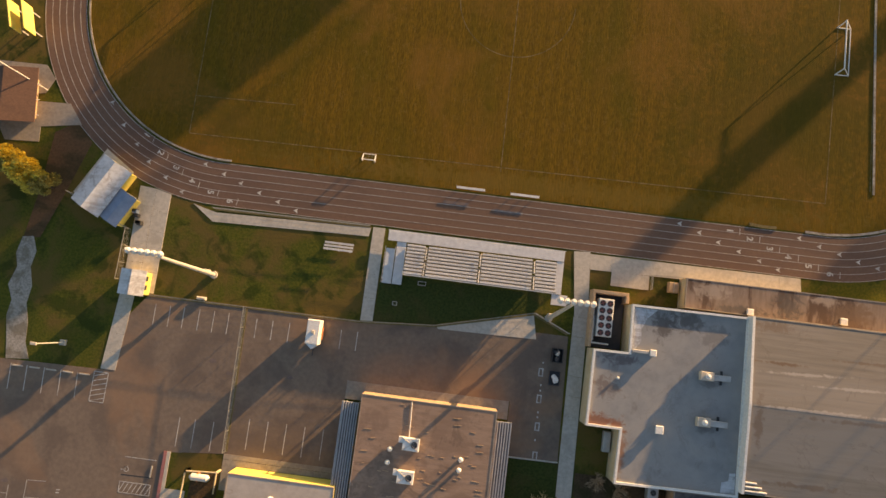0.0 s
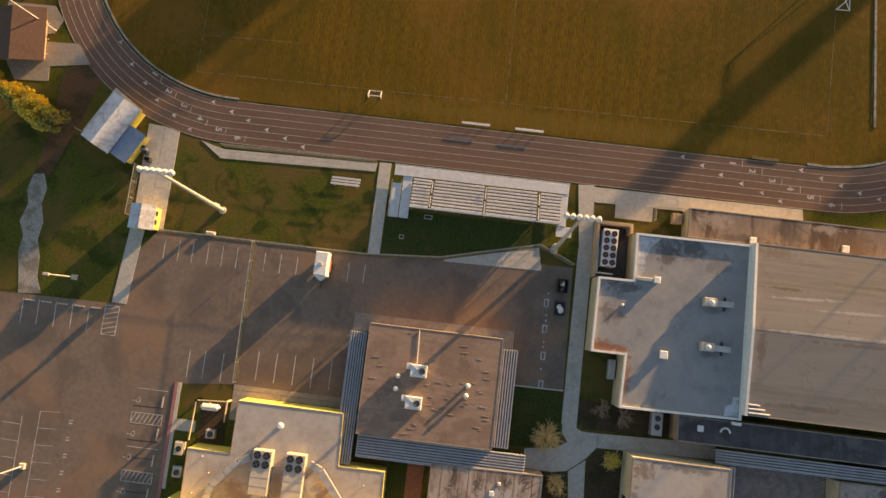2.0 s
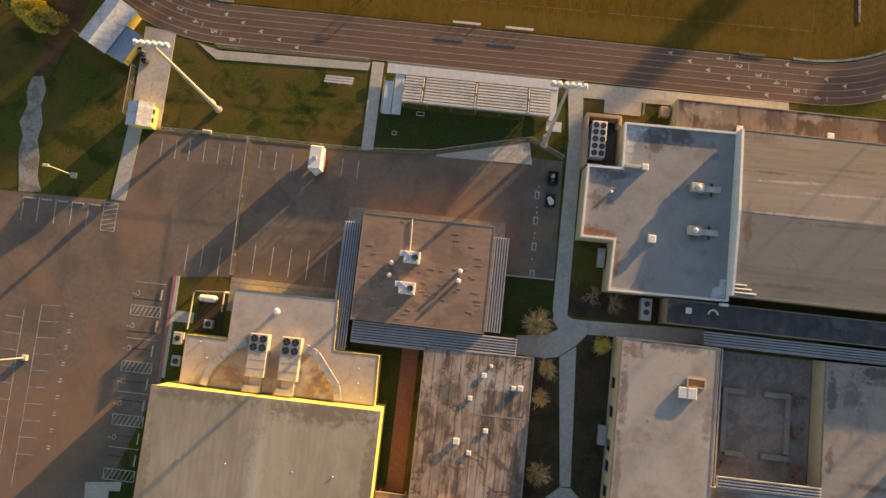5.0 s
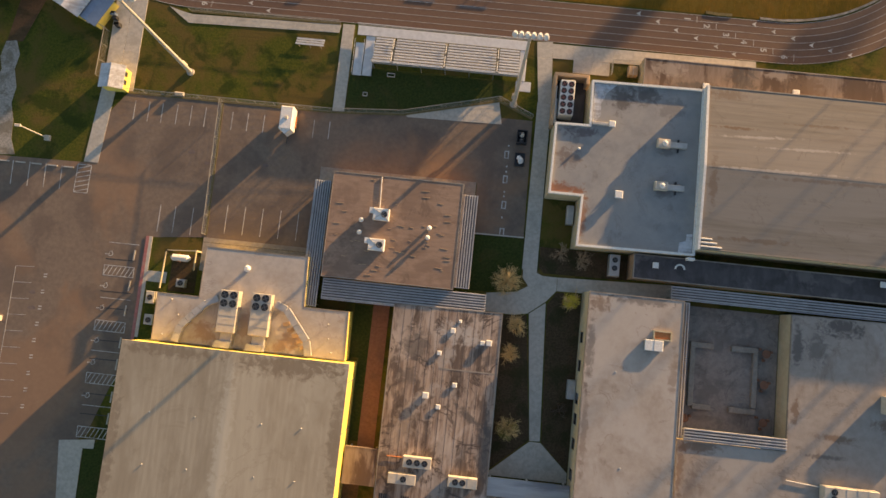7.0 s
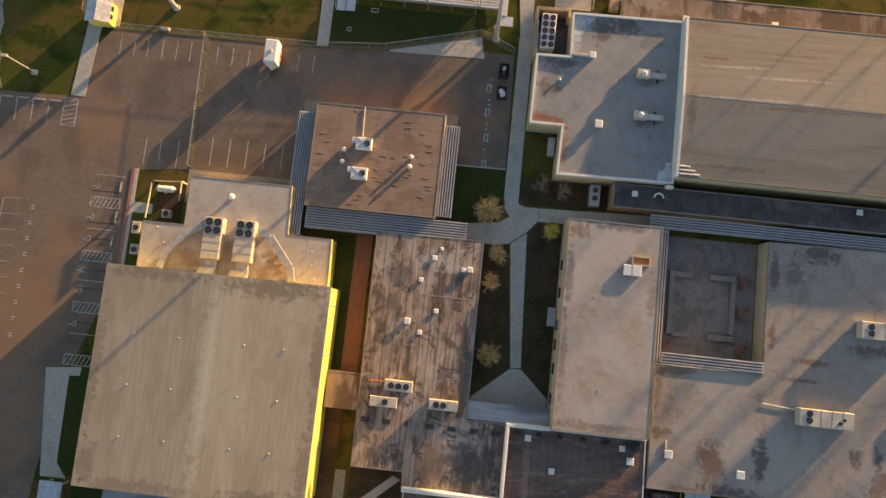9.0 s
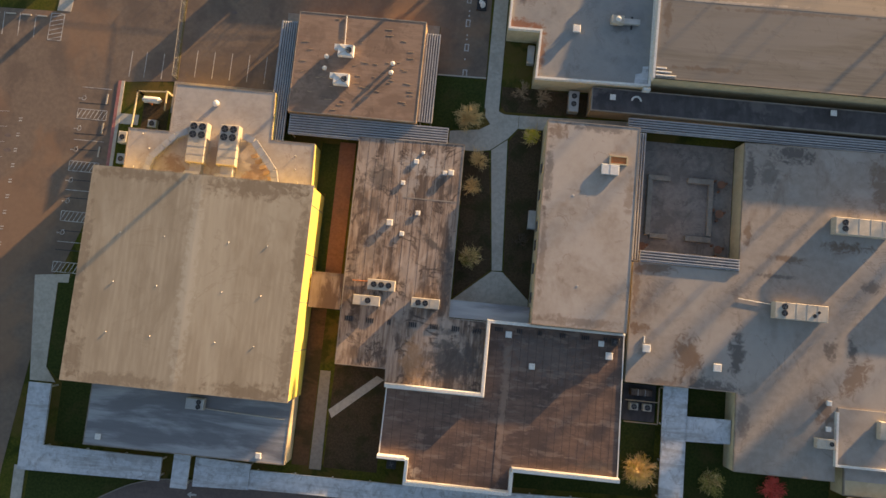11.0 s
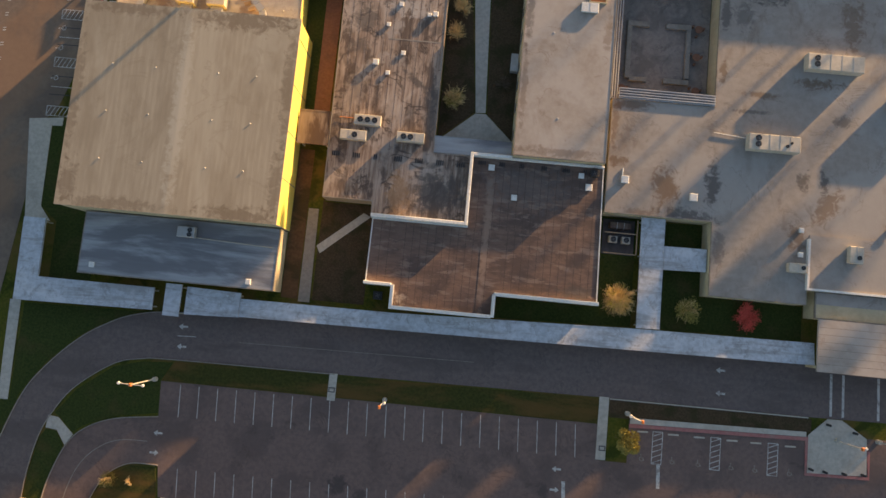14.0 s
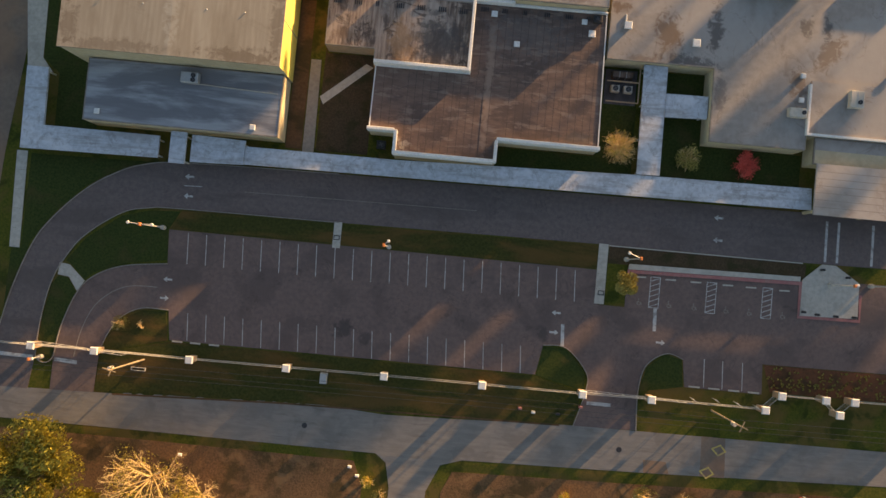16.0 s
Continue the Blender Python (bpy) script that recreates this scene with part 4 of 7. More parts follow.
for ya, yb in ((-15.75, DMID), (DMID, 7.95)):
    bm = bmesh.new()
    ring = [[bm.verts.new((x, y, z)) for x, z in ((40.85, 4.0), (41.2, 4.0), (41.2, top), (40.85, top))] for y, top in ((ya, d2_height(ya) + 0.15), (yb, d2_height(yb) + 0.15))]
    bm.faces.new(ring[0])
    bm.faces.new(ring[1][::-1])
    for i in range(4):
        bm.faces.new((ring[0][i], ring[1][i], ring[1][(i + 1) % 4], ring[0][(i + 1) % 4]))
    part("parapet", bm, M_WHITE, hall_d2, "white-capped parapet")
part("awning", prism(bmesh.new(), rect(71.3, -71.3, 95.9, -69.3), 2.9, 3.03), M_CREAM, front, "cream awning panel")

# ---- markings and paving ----
def glyph(text, x, y, size, turn, parent, z=0.045):
    """Painted characters lying on the ground."""
    cu = bpy.data.curves.new("painted_number", "FONT")
    cu.body, cu.size, cu.align_x, cu.align_y, cu.offset = text, size * 1.3, "CENTER", "CENTER", 0.035
    tmp = bpy.data.objects.new("painted_number", cu)
    me = bpy.data.meshes.new_from_object(tmp)
    bpy.data.objects.remove(tmp)
    me.materials.append(M_LINE)
    ob = new("painted_number", me)
    ob.parent = parent
    ob.location = Vector((x, y, z)) - BASE[parent.name]
    ob.rotation_euler = (0, 0, radians(turn))
    return ob


def line(name, pts, w, parent, material=None, z=0.031, h=0.012):
    return part(name, ribbon(bmesh.new(), pts, w, z, z + h), material or M_LINE, parent)


LANE = TW / 6
for k in range(7):
    line("lane_line", track_line(k * LANE + (0.06 if k == 0 else -0.06)), 0.055, track)
for k, (x, y) in enumerate(((-49.9, 24.3), (-47.3, 21.8), (-44.6, 19.8), (-41.8, 18.1), (-38.7, 16.7), (-35.6, 15.7))):
    ang = math.degrees(math.atan2(x - TX0, CYL - y))
    glyph(str(k + 1), x, y, 1.0, -90 + min(0, ang), track)
    line("start_mark", [(x + 1.1, y - 0.5 - (0.6 if k < 4 else 0)), (x + 1.25, y + 0.5 - (0.6 if k < 4 else 0))], 0.07, track)
for k, (x, y) in enumerate(((39.2, 20.6), (42.2, 19.7), (45.2, 18.6), (48.0, 17.7), (51.0, 16.7), (54.2, 15.9))):
    glyph(str(k + 1), x, y, 1.0, -90, track)
    line("start_mark", [(x + 1.5, y - 0.5), (x + 1.5, y + 0.5)], 0.07, track)
for series in (((-56.1, 28.7), (-53.7, 25.4), (-51.1, 22.7), (-48.8, 20.2), (-45.8, 18.1), (-43.0, 16.2)),
               ((-40.1, 20.9), (-37.1, 19.7), (-34.3, 18.6), (-31.3, 17.5), (-28.3, 16.5), (-25.4, 15.5)),
               ((31.8, 20.7), (34.8, 19.7), (37.7, 18.6), (40.8, 17.6), (43.9, 16.6), (46.7, 15.6)),
               ((49.5, 20.7), (52.5, 19.8), (55.5, 19.0), (58.3, 18.2), (61.2, 17.6), (64.2, 17.2))):
    for x, y in series:
        part("exchange_mark", prism(bmesh.new(), [(x - 0.45, y), (x + 0.3, y - 0.38), (x + 0.12, y), (x + 0.3, y + 0.38)], 0.031, 0.042), M_LINE, track)
for x0, y0, x1, y1 in ((-3.6, 19.25, 0.2, 19.85), (4.1, 18.95, 8.4, 19.5)):
    part("worn_patch", prism(bmesh.new(), rect(x0, y0, x1, y1), 0.02, 0.033), M_ASPHALT, track, "dark worn patch")

field_ob = bpy.data.objects["sports_field"]
for pts in ([(-43.5, 25.4), (-43.6, 60.0)], [(-43.5, 25.4), (53.0, 26.4)], [(53.0, 26.4), (53.6, 60)], [(4.4, 25.2), (3.9, 60)], [(-43.6, 31.4), (-28.0, 31.8)], [(59.5, 29), (59.1, 62)],
            arc(4.0, 52.5, 9.0, 180, 360, 30)):
    line("field_line", pts, 0.12, field_ob, M_FAINT, 0.021, 0.006)

# concrete walks and slabs, in poured bays
def walk_bays(name, pts_list, label, z=0.07, material=None):
    w = thing(name, (*pts_list[0][0], 0), label, "walkway", kind="structure")
    for pts in pts_list:
        part("concrete_bay", prism(bmesh.new(), pts, -0.25, z + random.uniform(-0.006, 0.006)), material or M_CONC, w)
    return w


def bays(x0, y0, x1, y1, along, step, gap=0.01):
    lo, hi = (x0, x1) if along == "x" else (y0, y1)
    n = max(1, round((hi - lo) / step))
    q = [lo + (hi - lo) * i / n for i in range(n + 1)]
    return [rect(a + gap, y0, b - gap, y1) if along == "x" else rect(x0, a + gap, x1, b - gap) for a, b in zip(q, q[1:])]


def skew(quad, n, gap=0.003):
    """Bays of a four-sided strip, from its first edge to the opposite one."""
    a, b, c, d = [Vector(p) for p in quad]
    out = []
    for i in range(n):
        s, t = (i + gap) / n, (i + 1 - gap) / n
        out.append([tuple(a.lerp(d, s)), tuple(b.lerp(c, s)), tuple(b.lerp(c, t)), tuple(a.lerp(d, t))])
    return out


walk_bays("walkway", skew([(-49.4, 16.4), (-46.9, 16.2), (-47.0, 2.0), (-49.3, 2.0)], 5) + skew([(-46.85, 16.2), (-44.5, 15.6), (-44.5, 0.5), (-46.95, 0.5)], 5) + skew([(-49.3, 1.9), (-47.1, 1.9), (-48.0, -11.2), (-50.2, -11.2)], 5), "broad concrete walk from the track to the lot")
walk_bays("walkway", skew([(-41.0, 14.7), (-39.3, 14.2), (-37.0, 13.7), (-37.6, 12.3)], 2) + skew([(-37.0, 13.75), (-37.6, 12.3), (-14.0, 13.0), (-13.8, 14.3)], 10), "narrow concrete path along the track fence")
walk_bays("walkway", bays(-13.5, 0.4, -11.7, 14.5, "y", 3.5), "concrete path from the lot to the bleachers")
walk_bays("walkway", skew([(-2.2, 0.95), (-2.0, 0.7), (12.4, 1.0), (11.7, 4.6)], 5), "wedge of concrete paving beside the fence", 0.06)
walk_bays("walkway", skew([(16.6, 14.6), (19.0, 14.8), (19.6, 5.0), (17.6, 5.0)], 4) + skew([(17.5, 5.0), (19.6, 5.0), (19.7, -21.0), (17.5, -20.6)], 9), "long concrete walk beside the hall")
walk_bays("walkway", skew([(19.0, 14.5), (19.2, 12.2), (50.2, 12.7), (50.0, 14.7)], 10) + bays(22.4, 10.2, 28.0, 12.3, "x", 2.8), "concrete apron between the track and the hall", 0.065, M_CONC)
walk_bays("walkway", [[(17.7, -20.6), (19.7, -20.9), (20.6, -21.3), (22.8, -21.3), (22.8, -23.3), (21.4, -25.0), (18.9, -27.0), (16.9, -27.4), (12.6, -27.3), (12.6, -24.6), (17.0, -24.0), (18.6, -23.0), (17.7, -21.8)]]
          + skew([(22.85, -21.3), (22.85, -23.3), (39.8, -22.9), (39.6, -20.7)], 6) + skew([(19.1, -27.0), (21.4, -25.2), (22.3, -45.0), (20.8, -45.1)], 8)
          + [[(20.8, -45.2), (22.4, -45.2), (26.5, -49.0), (26.5, -50.4), (15.3, -50.4), (15.5, -49.8)]], "concrete campus walk with curved corners")
walk_bays("walkway", bays(-3.7, -48.5, -1.3, -27.9, "y", 3.4), "red-brown paved strip between two buildings", 0.06, M_PAVER)
walk_bays("walkway", skew([(-2.7, -76), (-1.0, -76), (-1.2, -62), (-2.7, -62)], 6), "worn paved path between two buildings", 0.05, M_CONC_D)
walk_bays("walkway", [[(-0.9, -67.5), (5.6, -62.0), (6.7, -62.5), (-0.3, -68.6)]], "slanting concrete path to a side door", 0.055, M_CONC)
walk_bays("walkway", [[(-46.8, -52.3), (-44.3, -52.0), (-41.6, -51.7), (-41.6, -53.0), (-43.2, -53.1), (-42.9, -65.5), (-41.2, -67.6), (-45.0, -67.6)]] + skew([(-45.2, -79.7), (-43.6, -79.7), (-43.2, -94.2), (-44.7, -94.2)], 5), "concrete path beside the parking lot")
walk_bays("walkway", [[(-14.1, -8.3), (9.5, -8.3), (9.5, -10.9), (7.7, -10.9), (7.7, -9.6), (-11.4, -9.6), (-11.4, -10.9), (-14.1, -10.9)], [(-30.2, -20.8), (-14.2, -20.8), (-14.2, -21.5), (-30.2, -21.5)], [(-30.2, -21.55), (-14.2, -21.55), (-14.2, -22.3), (-28.0, -22.35), (-28.2, -25.8), (-30.2, -25.8)]], "stained concrete apron round the classroom block", 0.08, M_CONC_D)
walk_bays("walkway", bays(3.2, -89.8, 4.35, -85.9, "y", 2.0) + bays(42.5, -94.3, 43.9, -85.4, "y", 2.2), "concrete crossing path over the verge", 0.09)
walk_bays("walkway", [[(-59.4, 14.2), (-55.5, 21.4), (-50.8, 18.3), (-53.2, 10.6)]], "concrete slab under the field sheds", 0.06)
walk_bays("walkway", [[(-70, 27.4), (-62.5, 27.7), (-60.1, 24.6), (-66.4, 23.6), (-66.2, 21.2), (-71.5, 20.9), (-75.5, 27.0)], [(-75.2, 27.05), (-70.0, 27.45), (-68.1, 28.7), (-66.7, 28.9), (-65.6, 31.3), (-67.4, 33.4), (-74.9, 33.3)]], "concrete yard round the small house", 0.05, M_CONC_D)
pave("dirt_yard", [(-64.0, 23.0), (-60.5, 25.2), (-58.0, 22.0), (-60.5, 14.0), (-63.0, 6.7), (-65.5, 6.5), (-64.5, 14)], 0.03, M_DIRT, "bare brown earth behind the sheds", "ground")
pave("gravel_path", [(-65.6, 6.5), (-64.0, 6.8), (-63.1, 4.6), (-63.5, 2.2), (-62.7, -0.6), (-63.0, -3.2), (-62.2, -6.0), (-62.0, -8.8), (-61.0, -11.2), (-64.4, -11.5), (-64.9, -8.6), (-65.6, -5.3), (-65.3, -3.0), (-66.3, -0.8), (-65.5, 2.0), (-66.1, 4.0)], 0.035, M_GRAVEL, "pale gravel path worn into the grass", "path")
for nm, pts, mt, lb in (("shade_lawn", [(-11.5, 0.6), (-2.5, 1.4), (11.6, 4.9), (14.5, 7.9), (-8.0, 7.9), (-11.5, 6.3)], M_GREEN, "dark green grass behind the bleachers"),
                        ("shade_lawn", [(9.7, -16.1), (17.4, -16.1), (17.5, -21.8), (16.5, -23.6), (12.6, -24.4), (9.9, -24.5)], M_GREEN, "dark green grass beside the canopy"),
                        ("planting_bed", [(15.2, -27.6), (18.8, -27.3), (20.7, -45.0), (15.4, -49.6)], M_MULCH, "brown mulch bed with thin grass"),
                        ("planting_bed", [(21.6, -25.4), (22.9, -23.5), (26.6, -23.5), (26.5, -48.9), (22.5, -45.1)], M_MULCH, "brown mulch bed with thin grass"),
                        ("planting_bed", [(19.9, -17.0), (33.0, -17.0), (33.0, -20.7), (20.7, -20.9), (19.9, -20.0)], M_MULCH, "bare brown bed with thin grass beside the hall"),
                        ("planting_bed", [(-6.4, -28.3), (-3.8, -28.3), (-3.5, -47.8), (-5.0, -47.8), (-5.0, -36.0), (-6.4, -36.0)], M_GREEN, "narrow dark lawn beside the gymnasium"),
                        ("planting_bed", [(-5.0, -53.1), (-2.8, -53.1), (-2.9, -75.6), (-5.3, -75.6)], M_DIRT, "brown earth strip beside the gymnasium"),
                        ("planting_bed", [(-0.6, -53.1), (-0.4, -60.8), (7.0, -60.8), (7.0, -75.6), (-0.7, -75.6)], M_MULCH, "brown bed with thin grass"),
                        ("planting_bed", [(40.5, -59.2), (46.1, -59.2), (46.2, -75.0), (25.9, -75.6), (25.9, -72.6), (40.5, -72.6)], M_GREEN, "dark lawn beside the walkway"),
                        ("planting_bed", [(49.8, -59.2), (55.9, -59.2), (55.9, -69.7), (71.0, -69.7), (71.0, -74.7), (49.8, -74.9)], M_GREEN, "dark courtyard lawn"),
                        ("courtyard_floor", [(41.2, -23.4), (55.3, -23.4), (55.3, -41.9), (41.2, -41.9)], M_COURT, "dark grey paved courtyard"),
                        ("verge", [(-19.5, -86.4), (3.1, -86.2), (42.4, -85.7), (42.4, -89.2), (-21, -89.3)], M_VERGE, "green verge between the drive and the lot"),
                        ("verge", [(44.0, -85.7), (73, -85.6), (73, -88.0), (44.0, -88.2)], M_MULCH, "brown planted verge beside the accessible stalls"),
                        ("verge", [(-29.5, -108.6), (-19.5, -105.9), (34.6, -105.7), (41.9, -107.4), (40.8, -112.3), (-1.9, -113.1), (-29.6, -114.2)], M_VERGE, "green verge along the street"),
                        ("flower_bed", [(68.0, -100.9), (96, -100.5), (96, -104.5), (69.2, -104.8)], M_BED, "red-brown flower bed of low dry plants"),
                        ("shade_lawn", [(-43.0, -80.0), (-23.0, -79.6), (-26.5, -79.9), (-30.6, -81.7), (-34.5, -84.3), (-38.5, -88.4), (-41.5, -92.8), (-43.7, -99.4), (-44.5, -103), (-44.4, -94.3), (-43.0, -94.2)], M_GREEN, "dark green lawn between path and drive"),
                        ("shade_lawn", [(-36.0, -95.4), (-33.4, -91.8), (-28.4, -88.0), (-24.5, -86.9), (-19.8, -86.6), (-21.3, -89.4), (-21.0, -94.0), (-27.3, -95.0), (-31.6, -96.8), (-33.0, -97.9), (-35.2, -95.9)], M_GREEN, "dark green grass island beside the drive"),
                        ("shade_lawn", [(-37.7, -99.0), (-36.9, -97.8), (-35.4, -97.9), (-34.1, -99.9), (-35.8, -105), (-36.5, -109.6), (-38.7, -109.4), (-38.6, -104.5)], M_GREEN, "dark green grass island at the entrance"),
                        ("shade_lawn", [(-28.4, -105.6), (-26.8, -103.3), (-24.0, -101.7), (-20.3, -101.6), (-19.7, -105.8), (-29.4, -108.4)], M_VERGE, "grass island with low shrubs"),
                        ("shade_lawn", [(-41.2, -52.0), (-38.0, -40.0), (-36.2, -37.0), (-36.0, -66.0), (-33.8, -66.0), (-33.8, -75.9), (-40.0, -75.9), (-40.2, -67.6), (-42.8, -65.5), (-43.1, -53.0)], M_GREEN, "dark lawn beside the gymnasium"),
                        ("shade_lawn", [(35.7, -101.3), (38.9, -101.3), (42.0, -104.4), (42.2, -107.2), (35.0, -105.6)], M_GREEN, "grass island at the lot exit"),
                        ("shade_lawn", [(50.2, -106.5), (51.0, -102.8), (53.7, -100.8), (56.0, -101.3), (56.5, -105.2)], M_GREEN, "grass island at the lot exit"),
                        ("annex_lawn", [(-38.2, -21.6), (-30.4, -21.0), (-28.2, -22.3), (-28.2, -29.4), (-34.2, -29.5), (-34.2, -36.3), (-37.8, -36.5)], M_GRASS, "patchy olive and brown grass beside the annex")):
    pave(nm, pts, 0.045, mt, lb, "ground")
line("kerb", [(44.0, -85.6), (72.5, -85.5)], 0.15, drive, M_CONC, 0.03, 0.1)
for pts in (DRIVE_OUT, DRIVE_IN, arc(-37.65, -109.4, 1.35, 180, 360, 10), LOT_IN, LOT_OUT, EXIT_W, EXIT_E):
    line("kerb", pts, 0.12, drive, M_CONC_D, 0.03, 0.12)
walk_bays("walkway", [[(-36.9, -95.8), (-35.4, -96.0), (-32.9, -98.2), (-33.9, -99.8), (-35.3, -97.8), (-37.0, -97.6)]], "small concrete crossing between two islands", 0.06)

# parking lines, north lot
def stalls(parent, xs, y0, y1, dx=0.0, w=0.1):
    for x in xs:
        line("stall_line", [(x, y0), (x + dx, y1)], w, parent)


stalls(north_lot, (-37.4, -35.1, -32.4), -16.6, -20.7)
stalls(north_lot, (-27.3, -24.6, -21.9, -19.2, -16.5), -15.6, -19.9)
stalls(north_lot, (-43.8, -41.6, -39.5, -37.2, -35.0, -32.8), -0.9, -4.0)
stalls(north_lot, (-28.6, -26.2, -23.7, -16.0, -13.6), -1.2, -4.0)
stalls(north_lot, (-63.4, -61.0, -58.4, -55.9, -53.4), -12.1, -15.8, 0.15)
for i in range(5):
    line("wheel_stop", [(-63.1 + 2.5 * i, -12.3), (-61.6 + 2.5 * i, -12.3)], 0.2, north_lot, M_CONC, 0.03, 0.12)


def hatch(parent, x0, y0, x1, y1, n, along="x"):
    """A hatched no-parking box."""
    bm = bmesh.new()
    for a, b in (((x0, y0), (x1, y0)), ((x1, y0), (x1, y1)), ((x1, y1), (x0, y1)), ((x0, y1), (x0, y0))):
        ribbon(bm, [a, b], 0.1, 0.035, 0.047)
    for i in range(n):
        t = (i + 0.5) / n
        if along == "x":
            q = x0 + (x1 - x0) * t
            ribbon(bm, [(q - 0.35, y0), (q + 0.35, y1)], 0.1, 0.035, 0.047)
        else:
            q = y0 + (y1 - y0) * t
            ribbon(bm, [(x0, q - 0.3), (x1, q + 0.3)], 0.1, 0.035, 0.047)
    part("hatched_box", bm, M_LINE, parent)


hatch(north_lot, -51.0, -16.0, -48.9, -11.7, 6, "y")
for y in (-27.2, -35.4, -43.1, -50.8):
    hatch(north_lot, -44.4, y - 0.75, -39.9, y + 0.75, 7)
for y in (-23.0, -31.3, -39.1, -47.0):
    line("stall_line", [(-44.3, y), (-39.7, y)], 0.09, north_lot)
for y in (-25.45, -30.3, -32.75, -37.5, -40.25, -45.3, -48.2):
    line("tarred_line", [(-44.4, y - 0.05), (-39.8, y)], 0.11, north_lot, M_FAN)
for y in (-24.6, -29.2, -32.9, -37.6, -40.8, -45.5, -48.6):
    line("wheel_stop", [(-40.2, y - 0.8), (-40.15, y + 0.8)], 0.2, north_lot, M_CONC, 0.03, 0.12)


def wheelchair(parent, x, y, turn=0.0, s=1.0, z=0.035, paint=None):
    """The wheelchair symbol, drawn with simple strokes."""
    bm = bmesh.new()
    ribbon(bm, arc(0, -0.1, 0.33, 120, 400, 14), 0.09, z, z + 0.01)
    ribbon(bm, [(-0.08, 0.45), (-0.05, 0.05), (0.3, 0.05), (0.45, -0.35)], 0.1, z, z + 0.01)
    prism(bm, arc(-0.1, 0.6, 0.1, 0, 324, 9), z, z + 0.01)
    bmesh.ops.transform(bm, matrix=Matrix.Translation((x, y, 0)) @ Matrix.Rotation(radians(turn), 4, "Z") @ Matrix.Scale(s, 4), verts=bm.verts)
    part("wheelchair_symbol", bm, paint or M_LINE, parent)


for y in (-24.7, -29.5, -32.8, -37.6, -40.8, -45.6):
    wheelchair(north_lot, -43.9, y, 90, 1.0)
# back-to-back stalls of the west lot and the letters stencilled beside them
line("lot_line", [(-60.2, -29.0), (-59.8, -52.0)], 0.06, north_lot)
line("lot_line", [(-57.7, -28.0), (-57.4, -54.0)], 0.06, north_lot)
for i in range(10):
    y = -28.0 - 2.4 * i
    line("stall_line", [(-57.6, y), (-54.9, y + 0.15)], 0.055, north_lot)
    line("stall_line", [(-60.1, y - 2.2), (-63.0, y - 2.1)], 0.055, north_lot)
    if i < 9:
        mark = ribbon(ribbon(bmesh.new(), [(-53.25, y - 1.2), (-52.75, y - 1.15)], 0.14, 0.031, 0.043), [(-53.25, y - 0.8), (-52.75, y - 0.75)], 0.14, 0.031, 0.043)
        part("stencilled_mark", mark, M_LINE, north_lot)
for x, y, r in ((-54.5, -31.6, 0.5), (-54.2, -33.9, 0.6), (-60.9, -28.4, 0.5), (-58.0, -36.4, 0.4), (-34.0, -8.0, 0.6), (-31.5, -9.5, 0.45), (-22.5, -9.0, 0.5)):
    part("oil_stain", prism(bmesh.new(), [(x + r * random.uniform(0.6, 1.3) * math.cos(k * 0.63), y + 0.6 * r * random.uniform(0.6, 1.3) * math.sin(k * 0.63)) for k in range(10)], 0.028, 0.033), M_ASPHALT, north_lot, "dark oil stain")
part("kerb", ribbon(bmesh.new(), [(-38.6, -21.5), (-38.5, -38.0)], 0.45, 0.0, 0.13), M_RED, north_lot, "faded red kerb")
part("kerb", ribbon(bmesh.new(), [(-38.1, -21.5), (-38.0, -36.5)], 0.5, 0.0, 0.12), M_CONC, north_lot)
for x, y in ((13.6, -3.6), (13.75, -7.4), (13.9, -11.3), (14.0, -15.4)):
    part("painted_square", rim(bmesh.new(), rect(x - 0.35, y - 0.6, x + 0.35, y + 0.6), 0.16, 0.03, 0.045), M_LINE, north_lot)
for y in (-2.2, -5.4, -6.2, -9.3, -10.0, -13.2):
    line("stall_line", [(13.7, y), (13.9, y)], 0.25, north_lot)
part("kerb", ribbon(bmesh.new(), [(9.9, -16.0), (17.3, -15.9)], 0.2, 0.0, 0.13), M_CONC, north_lot)

# south lot and drive
STALL = 57.6 / 21
for i in range(22):
    x = -18.27 + STALL * i
    line("stall_line", [(x, -89.7), (x + 0.25, -94.3)], 0.1, south_lot, None, 0.035)
for i in range(19):
    x = -17.1 + 2.745 * i
    line("stall_line", [(x, -101.5), (x + 0.3, -105.5)], 0.1, south_lot, None, 0.035)
for x in (59.3, 62.0, 64.9):
    line("stall_line", [(x, -100.9), (x + 0.2, -105.0)], 0.1, south_lot, None, 0.035)
for x in (-18.2, -15.5, -12.7):
    line("wheel_stop", [(x - 0.75, -105.8), (x + 0.75, -105.8)], 0.22, south_lot, M_CONC, 0.03, 0.14)
for x in (58.1, 61.0, 63.9, 66.8):
    line("wheel_stop", [(x - 0.8, -105.05), (x + 0.8, -105.05)], 0.22, south_lot, M_CONC, 0.03, 0.14)
for x in (49.0, 53.4, 57.1, 61.8, 65.2, 70.1):
    line("wheel_stop", [(x - 0.75, -89.8), (x + 0.75, -89.75)], 0.22, south_lot, M_CONC, 0.03, 0.14)
    wheelchair(south_lot, x + 0.05, -93.5, 0, 0.85, 0.036, M_CONC_D)
for x in (50.5, 58.8, 67.0):
    hatch(south_lot, x, -94.1, x + 1.4, -89.6, 6, "y")
part("kerb", ribbon(bmesh.new(), [(47.0, -89.1), (72.2, -88.5)], 0.5, 0.0, 0.15), M_RED, south_lot, "faded red kerb")
